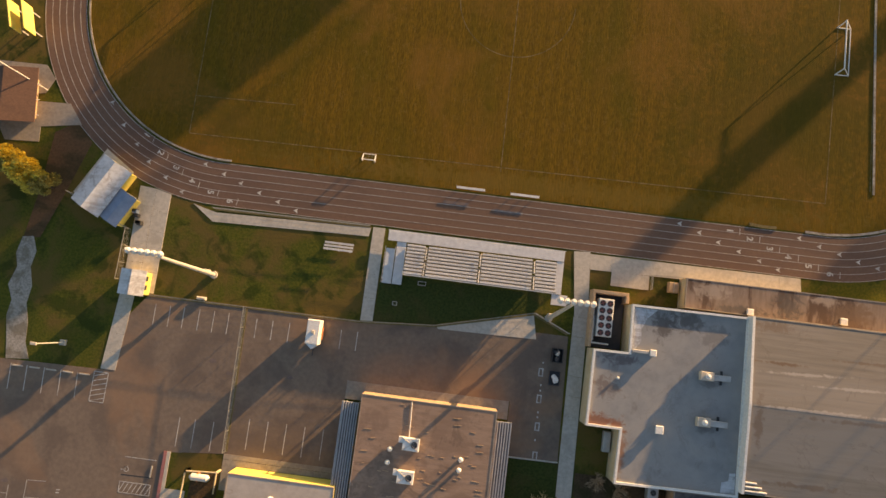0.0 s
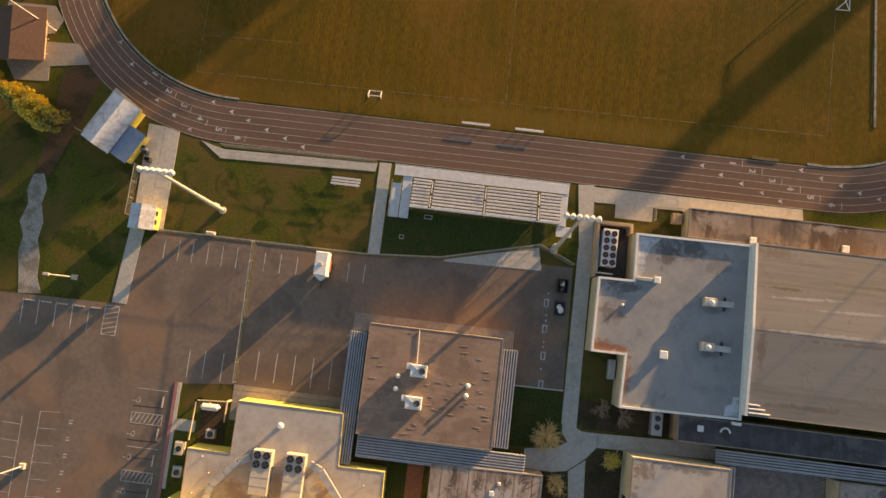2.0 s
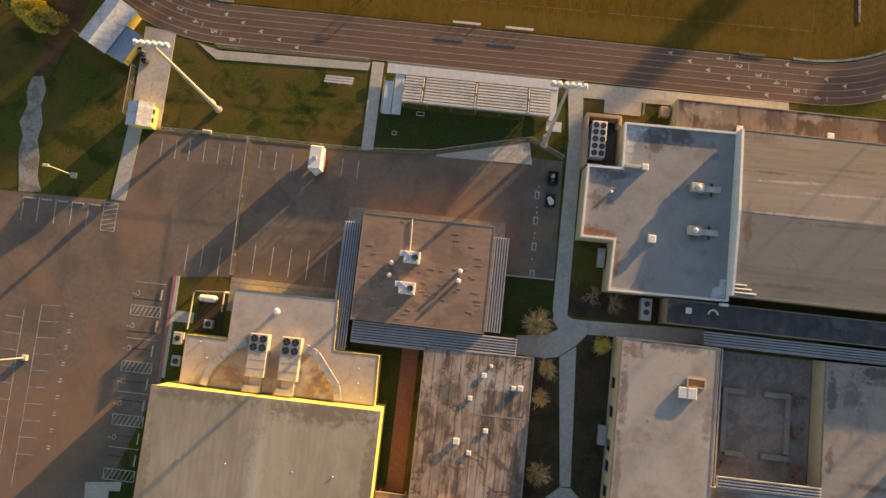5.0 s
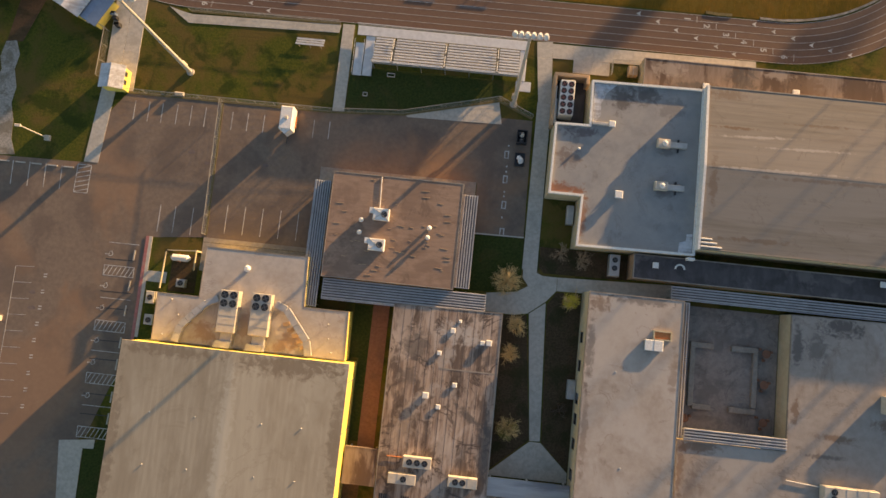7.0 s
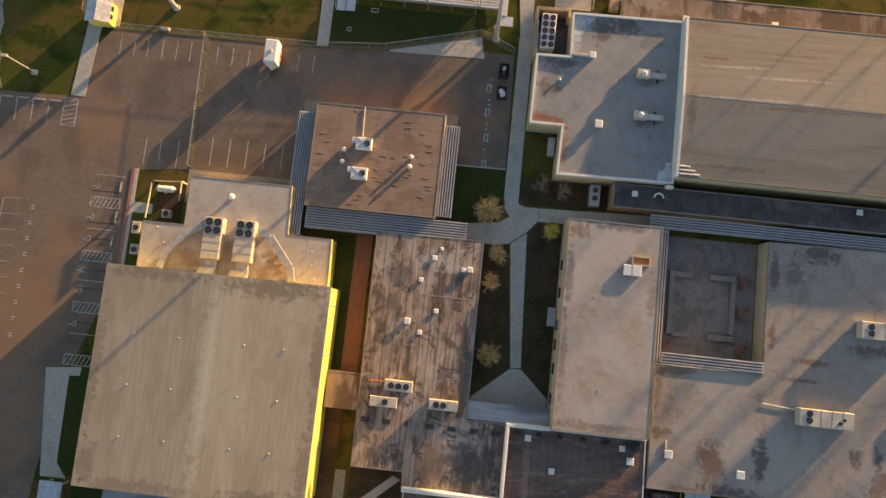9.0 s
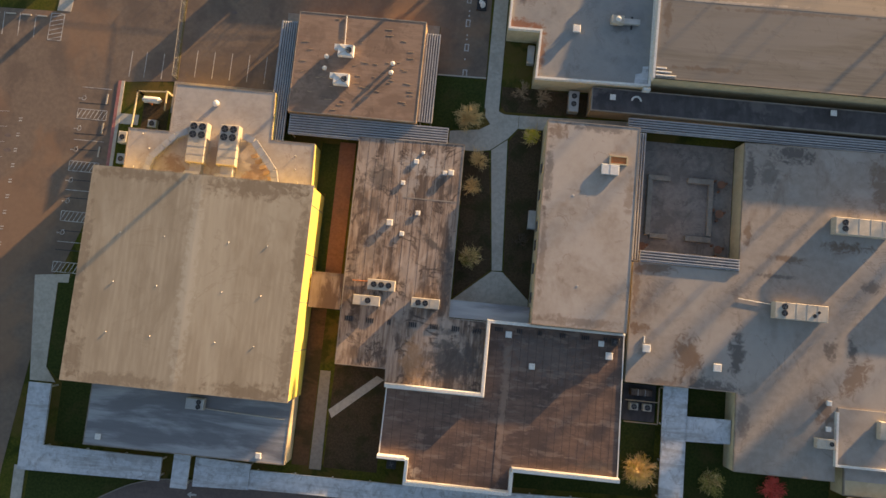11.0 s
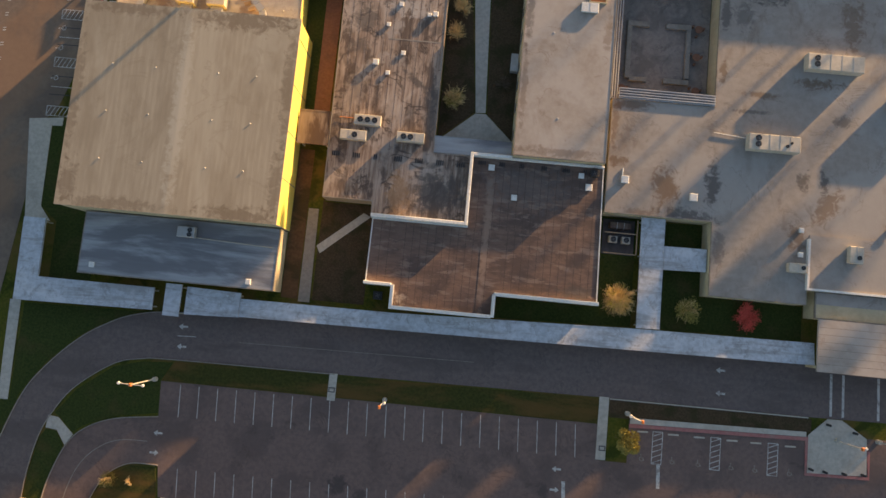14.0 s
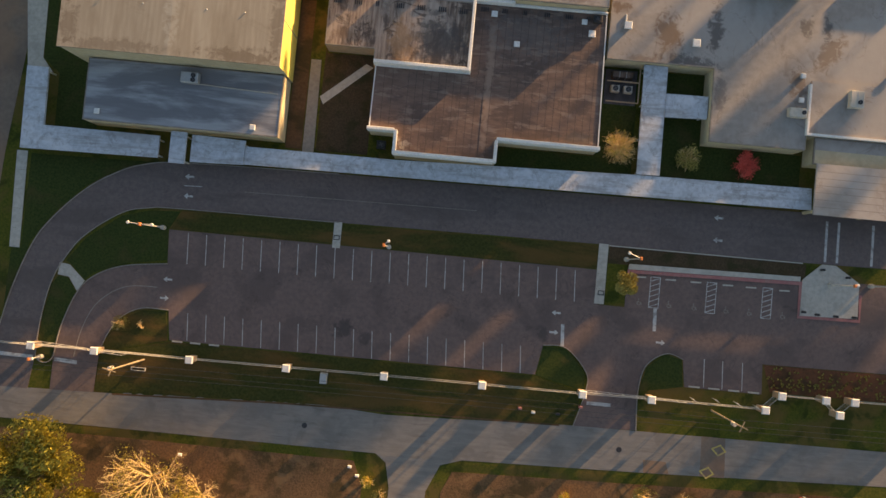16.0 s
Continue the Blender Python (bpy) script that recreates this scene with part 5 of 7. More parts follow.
walk_bays("walkway", skew([(47.1, -88.8), (47.1, -88.0), (72.3, -87.5), (72.3, -88.2)], 8), "narrow concrete kerb walk behind the accessible stalls", 0.14)
plaza = walk_bays("walkway", [[(72.6, -87.9), (75.3, -85.4), (77.3, -85.4), (80.9, -87.7), (81.0, -92.9), (72.6, -93.2)]], "pale six-sided concrete waiting pad", 0.14, M_CONC)
part("kerb", ribbon(bmesh.new(), [(72.4, -88.2), (72.4, -93.4), (81.3, -93.2), (81.2, -89.4)], 0.45, 0.0, 0.13), M_RED, plaza, "faded red kerb")


def arrow(parent, x, y, d, s=1.0):
    p = [(-0.65, 0), (-0.1, 0.42), (-0.1, 0.14), (0.65, 0.14), (0.65, -0.14), (-0.1, -0.14), (-0.1, -0.42)]
    part("painted_arrow", prism(bmesh.new(), [(x - d * q[0] * s, y + q[1] * s) for q in p], 0.035, 0.047), M_LINE, parent)


for x, y, d in ((-19.0, -81.3, -1), (-18.9, -84.2, -1), (59.7, -80.0, -1), (59.8, -83.3, -1)):
    arrow(drive, x, y, d, 1.05)
for x, y, d in ((-20.6, -96.8, -1), (-20.8, -99.6, 1), (37.1, -96.2, -1), (37.0, -99.1, 1), (52.7, -99.1, 1)):
    arrow(south_lot, x, y, d)
line("centre_line", [(-19.7, -82.7), (-17.0, -82.6)], 0.1, drive)
line("centre_line", [(-10.5, -82.8), (24, -82.3)], 0.06, drive, M_CONC_D)
line("centre_line", curve([(-33.3, -109.5), (-32.6, -105.5), (-31.2, -102.0), (-28.9, -99.6), (-26.0, -98.3), (-22.0, -98.1)]), 0.1, south_lot, M_CONC_D, 0.035)
line("stop_line", [(38.2, -97.8), (38.4, -101.0)], 0.5, south_lot, None, 0.035)
line("stop_line", [(51.5, -94.2), (51.65, -97.5)], 0.5, south_lot, None, 0.035)
line("stop_line", [(42.7, -108.9), (46.2, -108.9)], 0.5, south_lot, None, 0.035)
line("stop_line", [(-36.1, -110.1), (-32.7, -110.3)], 0.55, south_lot, None, 0.035)
line("stop_line", [(-44.3, -110.0), (-39.3, -110.1)], 0.55, drive, None, 0.031)
for x in (75.6, 77.35, 82.4):
    line("crossing_line", [(x, -79.0), (x + 0.1, -85.0)], 0.35, drive)
for cx, cy in ((62.4, -113.9), (60.9, -117.3)):
    part("diamond_mark", rim(bmesh.new(), [(cx, cy - 0.9), (cx + 1.2, cy - 0.1), (cx + 0.3, cy + 0.9), (cx - 1.1, cy + 0.2)], 0.22, 0.028, 0.04), M_YLINE, street, "worn yellow diamond")
# street patches and covers
for pts in ([(51.6, -116.3), (54.9, -116.3), (55.5, -118.0), (51.8, -118.2)], [(59.8, -112.1), (63.3, -112.1), (63.6, -117.8), (60.0, -117.9)]):
    part("asphalt_patch", prism(bmesh.new(), pts, 0.0, 0.03), M_LOT, street, "darker patch of asphalt")
for x, y in ((1.8, -116.2), (48.0, -115.2)):
    part("manhole_cover", prism(bmesh.new(), arc(x, y, 0.4, 0, 345, 23), 0.0, 0.035), M_BLACK, street, "dark iron cover")
line("crack", [(-27, -114.4), (-1.9, -113.3), (39, -112.5)], 0.25, street, M_DIRT, 0.026, 0.01)

# ---- sports ground and north yard ----
def goal(x, y, width, depth, height, turn, label, r=0.06):
    """A goal frame with its mouth along local y, the net's bars behind in +x."""
    g = thing("soccer_goal", (0, 0, 0), label, "goal")
    for s in (-1, 1):
        part("post", tube(bmesh.new(), (0, s * width / 2, 0), (0, s * width / 2, height), r), M_WHITE, g)
        part("side_bar", tube(bmesh.new(), (0, s * width / 2, height), (depth, s * width / 2, 0.1), r * 0.7), M_WHITE, g)
        part("ground_bar", tube(bmesh.new(), (0, s * width / 2, 0.06), (depth, s * width / 2, 0.06), r * 0.7), M_WHITE, g)
    part("crossbar", tube(bmesh.new(), (0, -width / 2 - r, height), (0, width / 2 + r, height), r), M_WHITE, g)
    part("back_bar", tube(bmesh.new(), (depth, -width / 2, 0.06), (depth, width / 2, 0.06), r * 0.7), M_WHITE, g)
    bm = bmesh.new()
    n = int(width / 0.4)
    for i in range(1, n):
        yy = -width / 2 + width * i / n
        bar(bm, (0, yy, height), (depth, yy, 0.08), 0.012)
    part("net", bm, M_FENCE, g)
    g.matrix_basis = pose(x, y, 0, 0, 0, turn)
    return g


goal(53.4, 50.5, 7.6, 2.0, 2.4, 0, "large white soccer goal frame standing on the field", 0.1)
goal(-43.4, 52.0, 7.6, 2.0, 2.4, 180, "large white soccer goal frame standing on the field", 0.1)
goal(-15.6, 24.4, 1.9, 1.1, 1.0, 90, "small white practice goal on the grass", 0.06)

bench = thing("team_bench", (0.25, 22.0, 0), "long pale backless aluminium bench beside the track", "bench", "team benches")
part("seat", bevel_box(bmesh.new(), -1.9, 21.85, 0.4, 2.4, 22.2, 0.45, 0.015), M_ALU, bench)
for x in (-1.4, 0.25, 1.9):
    part("leg", box(box(bmesh.new(), x - 0.03, 21.88, 0.0, x + 0.03, 21.94, 0.4), x - 0.03, 22.1, 0.0, x + 0.03, 22.16, 0.4), M_ALU, bench)
copy_thing(bench, pose(8.4, 21.95, 0, 0, 0, 0))

rack = thing("portable_bleacher", (-18.1, 10.7, 0), "small portable aluminium bleacher on the lawn", "bleacher")
for k in range(3):
    part("seat", bevel_box(bmesh.new(), -20.3, 11.2 - 0.5 * k, 0.35 + 0.25 * k, -15.95, 11.5 - 0.5 * k, 0.4 + 0.25 * k, 0.015), M_ALU, rack)
for x in (-19.8, -18.1, -16.4):
    part("frame", bar(bar(bmesh.new(), (x, 11.4, 0), (x, 10.15, 0.85), 0.06), (x, 10.2, 0), (x, 10.2, 0.85), 0.06), M_FENCE, rack)

bl = thing("bleachers", (3.0, 11.0, 0), "long aluminium bleachers with planked rows and aisles", "bleachers")
part("front_deck", bevel_box(bmesh.new(), -11.0, 12.75, 0.55, 15.2, 14.25, 0.65, 0.02), M_ALU, bl)
part("side_deck", bevel_box(bmesh.new(), 14.15, 7.9, 0.5, 15.2, 12.7, 0.6, 0.02), M_ALU, bl)
part("side_deck", bevel_box(bmesh.new(), 13.9, 6.3, 0.4, 16.2, 7.85, 0.5, 0.02), M_ALU, bl)
part("ramp", bevel_box(bmesh.new(), -11.1, 6.4, 0.3, -9.75, 11.6, 0.4, 0.02), M_ALU, bl)
part("ramp", bevel_box(bmesh.new(), -9.6, 6.4, 0.45, -8.2, 12.7, 0.55, 0.02), M_ALU, bl)
for x in (-11.1, -9.68, -8.2):
    part("hand_rail", bar(bar(bmesh.new(), (x, 6.5, 1.3), (x, 11.8, 1.4), 0.05), (x, 6.5, 0.4), (x, 6.5, 1.3), 0.05), M_ALU, bl)
part("hand_rail", bar(bar(bmesh.new(), (-11.0, 14.2, 1.6), (15.2, 14.2, 1.6), 0.06), (-11.0, 14.2, 1.1), (15.2, 14.2, 1.1), 0.04), M_ALU, bl)
aisles = (-8.0, -5.3, -4.8, 2.65, 3.15, 10.55, 11.05, 14.05)
for k in range(9):
    y, z = 12.5 - 0.53 * k, 0.75 + 0.2 * k
    for a, b in zip(aisles[0::2], aisles[1::2]):
        part("seat_plank", bevel_box(bmesh.new(), a, y - 0.28, z + 0.12, b, y, z + 0.17, 0.015), M_ALU, bl)
    part("riser", box(bmesh.new(), -8.0, y - 0.30, z - 0.1, 14.05, y - 0.28, z + 0.12), M_FENCE, bl)
    part("foot_plank", bevel_box(bmesh.new(), -8.0, y - 0.5, z - 0.12, 14.05, y - 0.26, z - 0.08, 0.01), M_FENCE, bl)
for x in (-5.05, 2.9, 10.8):
    for k in range(2):
        part("aisle_rail", bar(bmesh.new(), (x, 12.2 - 2.4 * k, 1.6 + 0.9 * k), (x, 10.3 - 2.4 * k, 2.3 + 0.9 * k), 0.09), M_ALU, bl)
part("back_rail", bar(bar(bmesh.new(), (-8.0, 7.75, 3.5), (14.05, 7.75, 3.5), 0.07), (-8.0, 7.75, 3.0), (14.05, 7.75, 3.0), 0.05), M_ALU, bl)
for i in range(7):
    x = -7.9 + 3.65 * i
    part("frame", bar(bar(bar(bmesh.new(), (x, 12.6, 0), (x, 7.9, 2.3), 0.1), (x, 7.9, 0), (x, 7.9, 3.5), 0.08), (x, 10.2, 0), (x, 10.2, 1.4), 0.08), M_FENCE, bl)


def stadium_light(x, y, h, head_at, label):
    """A tall tapered pole with a cross-arm of round floodlights."""
    p = thing("floodlight_pole", (x, y, 0), label, "floodlight", "floodlight poles")
    hx, hy = head_at
    part("pole", tube(bmesh.new(), (x, y, 0.0), (hx, hy, h), 0.34, 0.17, 14), M_POLE, p)
    part("footing", tube(bmesh.new(), (x, y, -0.2), (x, y, 0.25), 0.6, 0.55, 16), M_CONC, p)
    part("service_box", bevel_box(bmesh.new(), x - 0.5, y + 0.25, 1.6, x + 0.1, y + 0.6, 3.2, 0.04), M_UNIT, p)
    part("cross_arm", bar(bmesh.new(), (hx - 2.0, hy, h), (hx + 2.0, hy, h - 0.05), 0.14), M_POLE, p)
    for i in range(6):
        lx = hx - 1.9 + 0.76 * i
        lamp = part("lamp_head", tube(tube(bmesh.new(), (lx, hy, h + 0.15), (lx, hy + 0.12, h + 0.5), 0.34, 0.2, 12), (lx, hy, h), (lx, hy, h + 0.2), 0.06), M_WHITE, p)
        part("reflector", tube(bmesh.new(), (lx, hy - 0.1, h - 0.1), (lx, hy, h + 0.15), 0.38, 0.34, 12), M_ALU, lamp)
    part("lower_arm", bar(bmesh.new(), (hx - 1.6, hy, h - 0.6), (hx + 1.6, hy, h - 0.65), 0.1), M_POLE, p)
    return p


stadium_light(-36.05, 4.4, 21.0, (-36.5, 5.3), "tall pale steel floodlight pole with six round lamps on the lawn")
stadium_light(13.9, 4.3, 20.0, (13.9, 5.9), "tall pale steel floodlight pole with six round lamps behind the bleachers")


def gabled(name, c, L, W, h, rise, turn, roof_mats, wall, label, category="shed", skirt=0.25):
    """A small gabled hut, its ridge along local y."""
    s = thing(name, (0, 0, 0), label, category)
    part("wall", rim(bmesh.new(), rect(-W / 2, -L / 2, W / 2, L / 2), 0.12, 0, h), wall, s)
    for sgn, mt in zip((-1, 1), roof_mats):
        bm = bmesh.new()
        a, b = (0, h + rise), (sgn * (W / 2 + skirt), h)
        v = []
        for y in (-L / 2 - skirt, L / 2 + skirt):
            v.append([bm.verts.new((a[0], y, a[1])), bm.verts.new((b[0], y, b[1])), bm.verts.new((b[0], y, b[1] - 0.1)), bm.verts.new((a[0], y, a[1] - 0.1))])
        bm.faces.new(v[0])
        bm.faces.new(v[1][::-1])
        for i in range(4):
            bm.faces.new((v[0][i], v[0][(i + 1) % 4], v[1][(i + 1) % 4], v[1][i]))
        part("roof_slope", bm, mt, s)
    bm = bmesh.new()
    for y in (-L / 2, L / 2 - 0.1):
        f = [(-W / 2, h), (W / 2, h), (0, h + rise - 0.05)]
        lo, hi = [bm.verts.new((x, y, z)) for x, z in f], [bm.verts.new((x, y + 0.1, z)) for x, z in f]
        bm.faces.new(lo)
        bm.faces.new(hi[::-1])
        for i in range(3):
            bm.faces.new((lo[i], hi[i], hi[(i + 1) % 3], lo[(i + 1) % 3]))
    part("gable", bm, wall, s)
    part("door", box(bmesh.new(), -0.5, L / 2, 0.02, 0.5, L / 2 + 0.05, 2.0), M_WHITE, s)
    s.matrix_basis = pose(*c, 0, 0, 0, turn)
    return s


gabled("field_shed", (-54.0, 15.3), 7.6, 4.6, 2.3, 0.9, -28, (M_CANOPY, M_CANOPY), M_YELLOW, "long equipment shed with a pale ribbed roof and yellow side")
lean = gabled("field_shed", (-51.1, 12.4), 4.6, 2.6, 2.0, 0.3, -28, (M_BLUE, M_BLUE), M_YELLOW, "small blue-roofed shed beside the longer one")
for i in range(9):
    a = random.uniform(-2.1, 2.1)
    tub = single("storage_tub", bevel_box(bmesh.new(), -49.35 - 0.53 * a * 0.9 + random.uniform(-0.1, 0.1) - 0.25, 12.3 + 0.85 * a - 0.25, 0, -48.85 - 0.53 * a * 0.9, 12.3 + 0.85 * a + 0.25, 0.9, 0.06), random.choice([M_BLACK, M_BLUE, M_FAN, M_WHITE]), (-49.1 - 0.48 * a, 12.3 + 0.85 * a, 0), "plastic tub of field gear beside the shed", "tub", "tubs by the shed")
booth = gabled("ticket_booth", (-46.8, 1.8), 3.2, 3.3, 2.3, 0.7, 0, (M_CANOPY, M_CANOPY), M_YELLOW, "small ticket booth with a pale roof and bright yellow front", "booth")
for k in range(2):
    part("sign_bar", box(bmesh.new(), 1.72, -0.9 + 1.3 * k, 1.2, 1.76, -0.2 + 1.3 * k, 1.9), M_BLACK, booth, "dark painted emblem")
hut = gabled("concession_house", (-71.3, 27.3), 6.2, 7.2, 2.1, 0.9, 7, (M_SHINGLE, M_SHINGLE), M_BRICKW, "small house with a brown shingle roof", "house", 1.15)
for k in range(3):
    single("roof_pipe", tube(bmesh.new(), (-66.9 - 0.3 * k, 24.6 + 2.4 * k, 2.0), (-65.7 - 0.3 * k, 24.8 + 2.4 * k, 2.05), 0.05), M_WHITE, (-66.4, 24.2 + 2.6 * k, 2.3), "short white pipe at the eaves of the house", "pipe", "pipes at the eaves")
mast = thing("roof_mast", (-66.5, 29.4, 0), "long pale leaning pole beside the house", "pole")
part("pole", tube(bmesh.new(), (-66.5, 29.4, 0), (-71.5, 31.6, 7.5), 0.09, 0.07), M_POLE, mast)
# bright scoreboard panels by the bend
for x0 in (-72.8, -70.6):
    sb = thing("sign_panel", (x0 + 0.8, 39.5, 0), "slanting bright yellow sign panel on posts", "sign", "sign panels")
    part("board", bar(bmesh.new(), (x0 + 0.2, 41.6, 3.0), (x0 + 1.6, 37.2, 3.0), 0.15, 2.6), M_YELLOW, sb)
    for t in (0.15, 0.85):
        part("post", box(bmesh.new(), x0 + 0.15 + 1.4 * t, 41.5 - 4.4 * t, 0, x0 + 0.3 + 1.4 * t, 41.65 - 4.4 * t, 2.2), M_POLE, sb)


def fence(pts, label, h=1.8, step=3.0, name="chain_link_fence"):
    f = thing(name, (*pts[0], 0), label, "fence", "fences")
    bm, wires = bmesh.new(), bmesh.new()
    for a, b in zip(pts, pts[1:]):
        a, b = Vector(a), Vector(b)
        n = max(1, round((b - a).length / step))
        for i in range(n + 1):
            q = a.lerp(b, i / n)
            part("post", tube(bmesh.new(), (q.x, q.y, 0), (q.x, q.y, h + 0.05), 0.028, 0.028, 6), M_FENCE, f)
        bar(bm, (a.x, a.y, h), (b.x, b.y, h), 0.06)
        for k in range(12):
            z = 0.1 + (h - 0.15) * k / 12
            bar(wires, (a.x, a.y, z), (b.x, b.y, z), 0.008)
    part("top_rail", bm, M_FENCE, f)
    part("wire_mesh", wires, M_FENCE, f)
    return f


fence([(-45.2, 0.3), (-13.6, 0.35), (-2.6, 1.15), (11.7, 4.75), (16.9, 2.4)], "chain-link fence along the parking lot")
fence([(-30.4, 0.3), (-30.0, -20.4)], "chain-link fence across the parking lot", 1.6)
fence([(-37.6, 14.3), (-14.0, 14.55)], "low chain-link fence beside the track", 1.2)
fence([(-59.5, 14.0), (-49.6, 9.6), (-49.7, 2.0)], "chain-link fence round the sheds", 1.8)
fence([(28.2, 10.3), (28.2, 12.4), (33.0, 12.6)], "low chain-link fence beside the storage wing", 1.2)
for nm, pts, lb in (("fence_verge", [(-45.2, 0.25), (-13.6, 0.3), (-2.6, 1.05), (11.7, 4.6), (16.9, 2.3)], "strip of dry grass along the fence"), ("fence_verge", [(-30.4, 0.2), (-30.0, -20.5)], "strip of dry grass along the fence"),
                    ("fence_verge", [(-37.5, 14.25), (-14.0, 14.5)], "strip of dry grass along the fence")):
    single(nm, ribbon(bmesh.new(), pts, 0.38, -0.1, 0.09), M_HEDGE, (*pts[0], 0), lb, "ground", kind="structure")

tr = thing("box_trailer", (-19.6, -2.2, 0), "white enclosed box trailer with rounded roof on the lot", "trailer")
part("body", bevel_box(bmesh.new(), -20.6, -3.7, 0.5, -18.7, -0.2, 2.5, 0.12), M_WHITE, tr)
part("nose", prism(bmesh.new(), [(-20.5, -3.68), (-19.65, -4.4), (-18.8, -3.68)], 0.6, 2.3), M_WHITE, tr)
part("roof_vent", bevel_box(bmesh.new(), -19.85, -2.2, 2.5, -19.4, -1.75, 2.65, 0.04), M_UNIT, tr)
part("tongue", bar(bmesh.new(), (-19.65, -4.3, 0.5), (-19.65, -5.4, 0.5), 0.12), M_BLACK, tr)
for x in (-20.65, -18.65):
    for y in (-1.7, -2.5):
        part("wheel", tube(bmesh.new(), (x - 0.1, y, 0.36), (x + 0.1, y, 0.36), 0.34, 0.34, 14), M_BLACK, tr)
    part("fender", bevel_box(bmesh.new(), x - 0.14, -3.0, 0.68, x + 0.14, -1.2, 0.76, 0.03), M_ORANGE if x > -19 else M_UNIT, tr)

for x, y, mt, lb in ((15.6, -0.9, M_BLACK, "open dark steel waste bin on the lot"), (15.6, -4.2, M_WHITE, "heap of white bags on a dark pallet")):
    d = thing("waste_bin" if mt is M_BLACK else "bag_heap", (x, y, 0), lb, "bin" if mt is M_BLACK else "bags")
    part("base", rim(prism(bmesh.new(), rect(x - 0.75, y - 1.0, x + 0.75, y + 1.0), 0.03, 0.2), rect(x - 0.75, y - 1.0, x + 0.75, y + 1.0), 0.08, 0.2, 1.2 if mt is M_BLACK else 0.35), M_BLACK, d)
    for k in range(6):
        bm = bmesh.new()
        bmesh.ops.create_icosphere(bm, subdivisions=2, radius=random.uniform(0.25, 0.42))
        for v in bm.verts:
            v.co *= random.uniform(0.85, 1.1)
        bmesh.ops.translate(bm, verts=bm.verts, vec=(x + random.uniform(-0.35, 0.35), y + random.uniform(-0.6, 0.6), random.uniform(0.35, 0.6) + (0.4 if mt is M_BLACK else 0)))
        part("bag", bm, random.choice([M_BLACK, M_BLACK, M_UNIT]) if mt is M_BLACK else M_WHITE, d)
for x, y, w in ((-8.8, 3.6, 0.7), (-5.2, 7.0, 1.2)):
    single("valve_frame", rim(bmesh.new(), rect(x - w / 2, y - 0.3, x + w / 2, y + 0.3), 0.08, 0.0, 0.25), M_CONC, (x, y, 0), "small pale concrete frame set in the grass", "frame", "frames in the grass")
single("rubble_stone", bevel_box(bmesh.new(), -37.9, 0.5, 0, -36.5, 1.0, 0.5, 0.15), M_CONC, (-37.2, 0.75, 0), "rough pale concrete block at the fence", "block")
for x, y, h, lb in ((-56.3, -8.2, 6.5, "slim pale lamp post at the grass edge"), (-58.7, -35.9, 8.0, "pale lamp post on a concrete footing in the lot")):
    wb = thing("street_lamp", (x, y, 0), lb, "lamp", "street lamps")
    part("pole", tube(bmesh.new(), (x, y, 0), (x, y, h), 0.11, 0.08), M_POLE, wb)
    part("lamp_head", bevel_box(bmesh.new(), x - 0.7, y - 0.2, h - 0.05, x + 0.2, y + 0.2, h + 0.12, 0.04), M_UNIT, wb)
    part("footing", bevel_box(bmesh.new(), x - 0.4, y - 0.4, -0.1, x + 0.4, y + 0.4, 0.5, 0.06), M_CONC, wb)

# ---- rooftop machines ----
def fan(parent, x, y, z, r, blade=None):
    """A round fan opening: ring, dark well and blades."""
    f = part("fan", rim(bmesh.new(), arc(x, y, r, 0, 337.5, 15), 0.07, z - 0.02, z + 0.1), M_BLACK, parent)
    part("fan_well", prism(bmesh.new(), arc(x, y, r * 0.93, 0, 337.5, 15), z - 0.02, z + 0.012), M_FAN, f)
    bm = bmesh.new()
    for k in range(4):
        a = radians(90 * k + 25)
        u, w = Vector((math.cos(a), math.sin(a))), Vector((-math.sin(a), math.cos(a)))
        c = Vector((x, y))
        prism(bm, [tuple(c + u * r * 0.1 - w * r * 0.1), tuple(c + u * r * 0.85 - w * r * 0.22), tuple(c + u * r * 0.85 + w * r * 0.18), tuple(c + u * r * 0.1 + w * r * 0.1)], z + 0.03, z + 0.05)
    prism(bm, arc(x, y, r * 0.2, 0, 315, 7), z + 0.03, z + 0.07)
    part("fan_blades", bm, blade or M_BLADE, f)


def unit(name, x0, y0, x1, y1, z, h, fans, label, casing=None, seams=0, group="", along="x", blade=None):
    """A packaged rooftop machine on a kerb frame."""
    u = thing(name, ((x0 + x1) / 2, (y0 + y1) / 2, z), label, "air conditioner", group)
    part("kerb_frame", rim(bmesh.new(), rect(x0 + 0.1, y0 + 0.1, x1 - 0.1, y1 - 0.1), 0.12, z, z + 0.22), M_DUCT, u)
    part("casing", bevel_box(bmesh.new(), x0, y0, z + 0.2, x1, y1, z + h, 0.06), casing or M_UNIT, u)
    for i in range(1, seams + 1):
        t = i / (seams + 1)
        if along == "x":
            part("panel_seam", box(bmesh.new(), x0 + (x1 - x0) * t - 0.03, y0 - 0.02, z + 0.25, x0 + (x1 - x0) * t + 0.03, y1 + 0.02, z + h + 0.025), M_DUCT, u)
        else:
            part("panel_seam", box(bmesh.new(), x0 - 0.02, y0 + (y1 - y0) * t - 0.03, z + 0.25, x1 + 0.02, y0 + (y1 - y0) * t + 0.03, z + h + 0.025), M_DUCT, u)
    for fx, fy, r in fans:
        fan(u, fx, fy, z + h, r, blade)
    return u


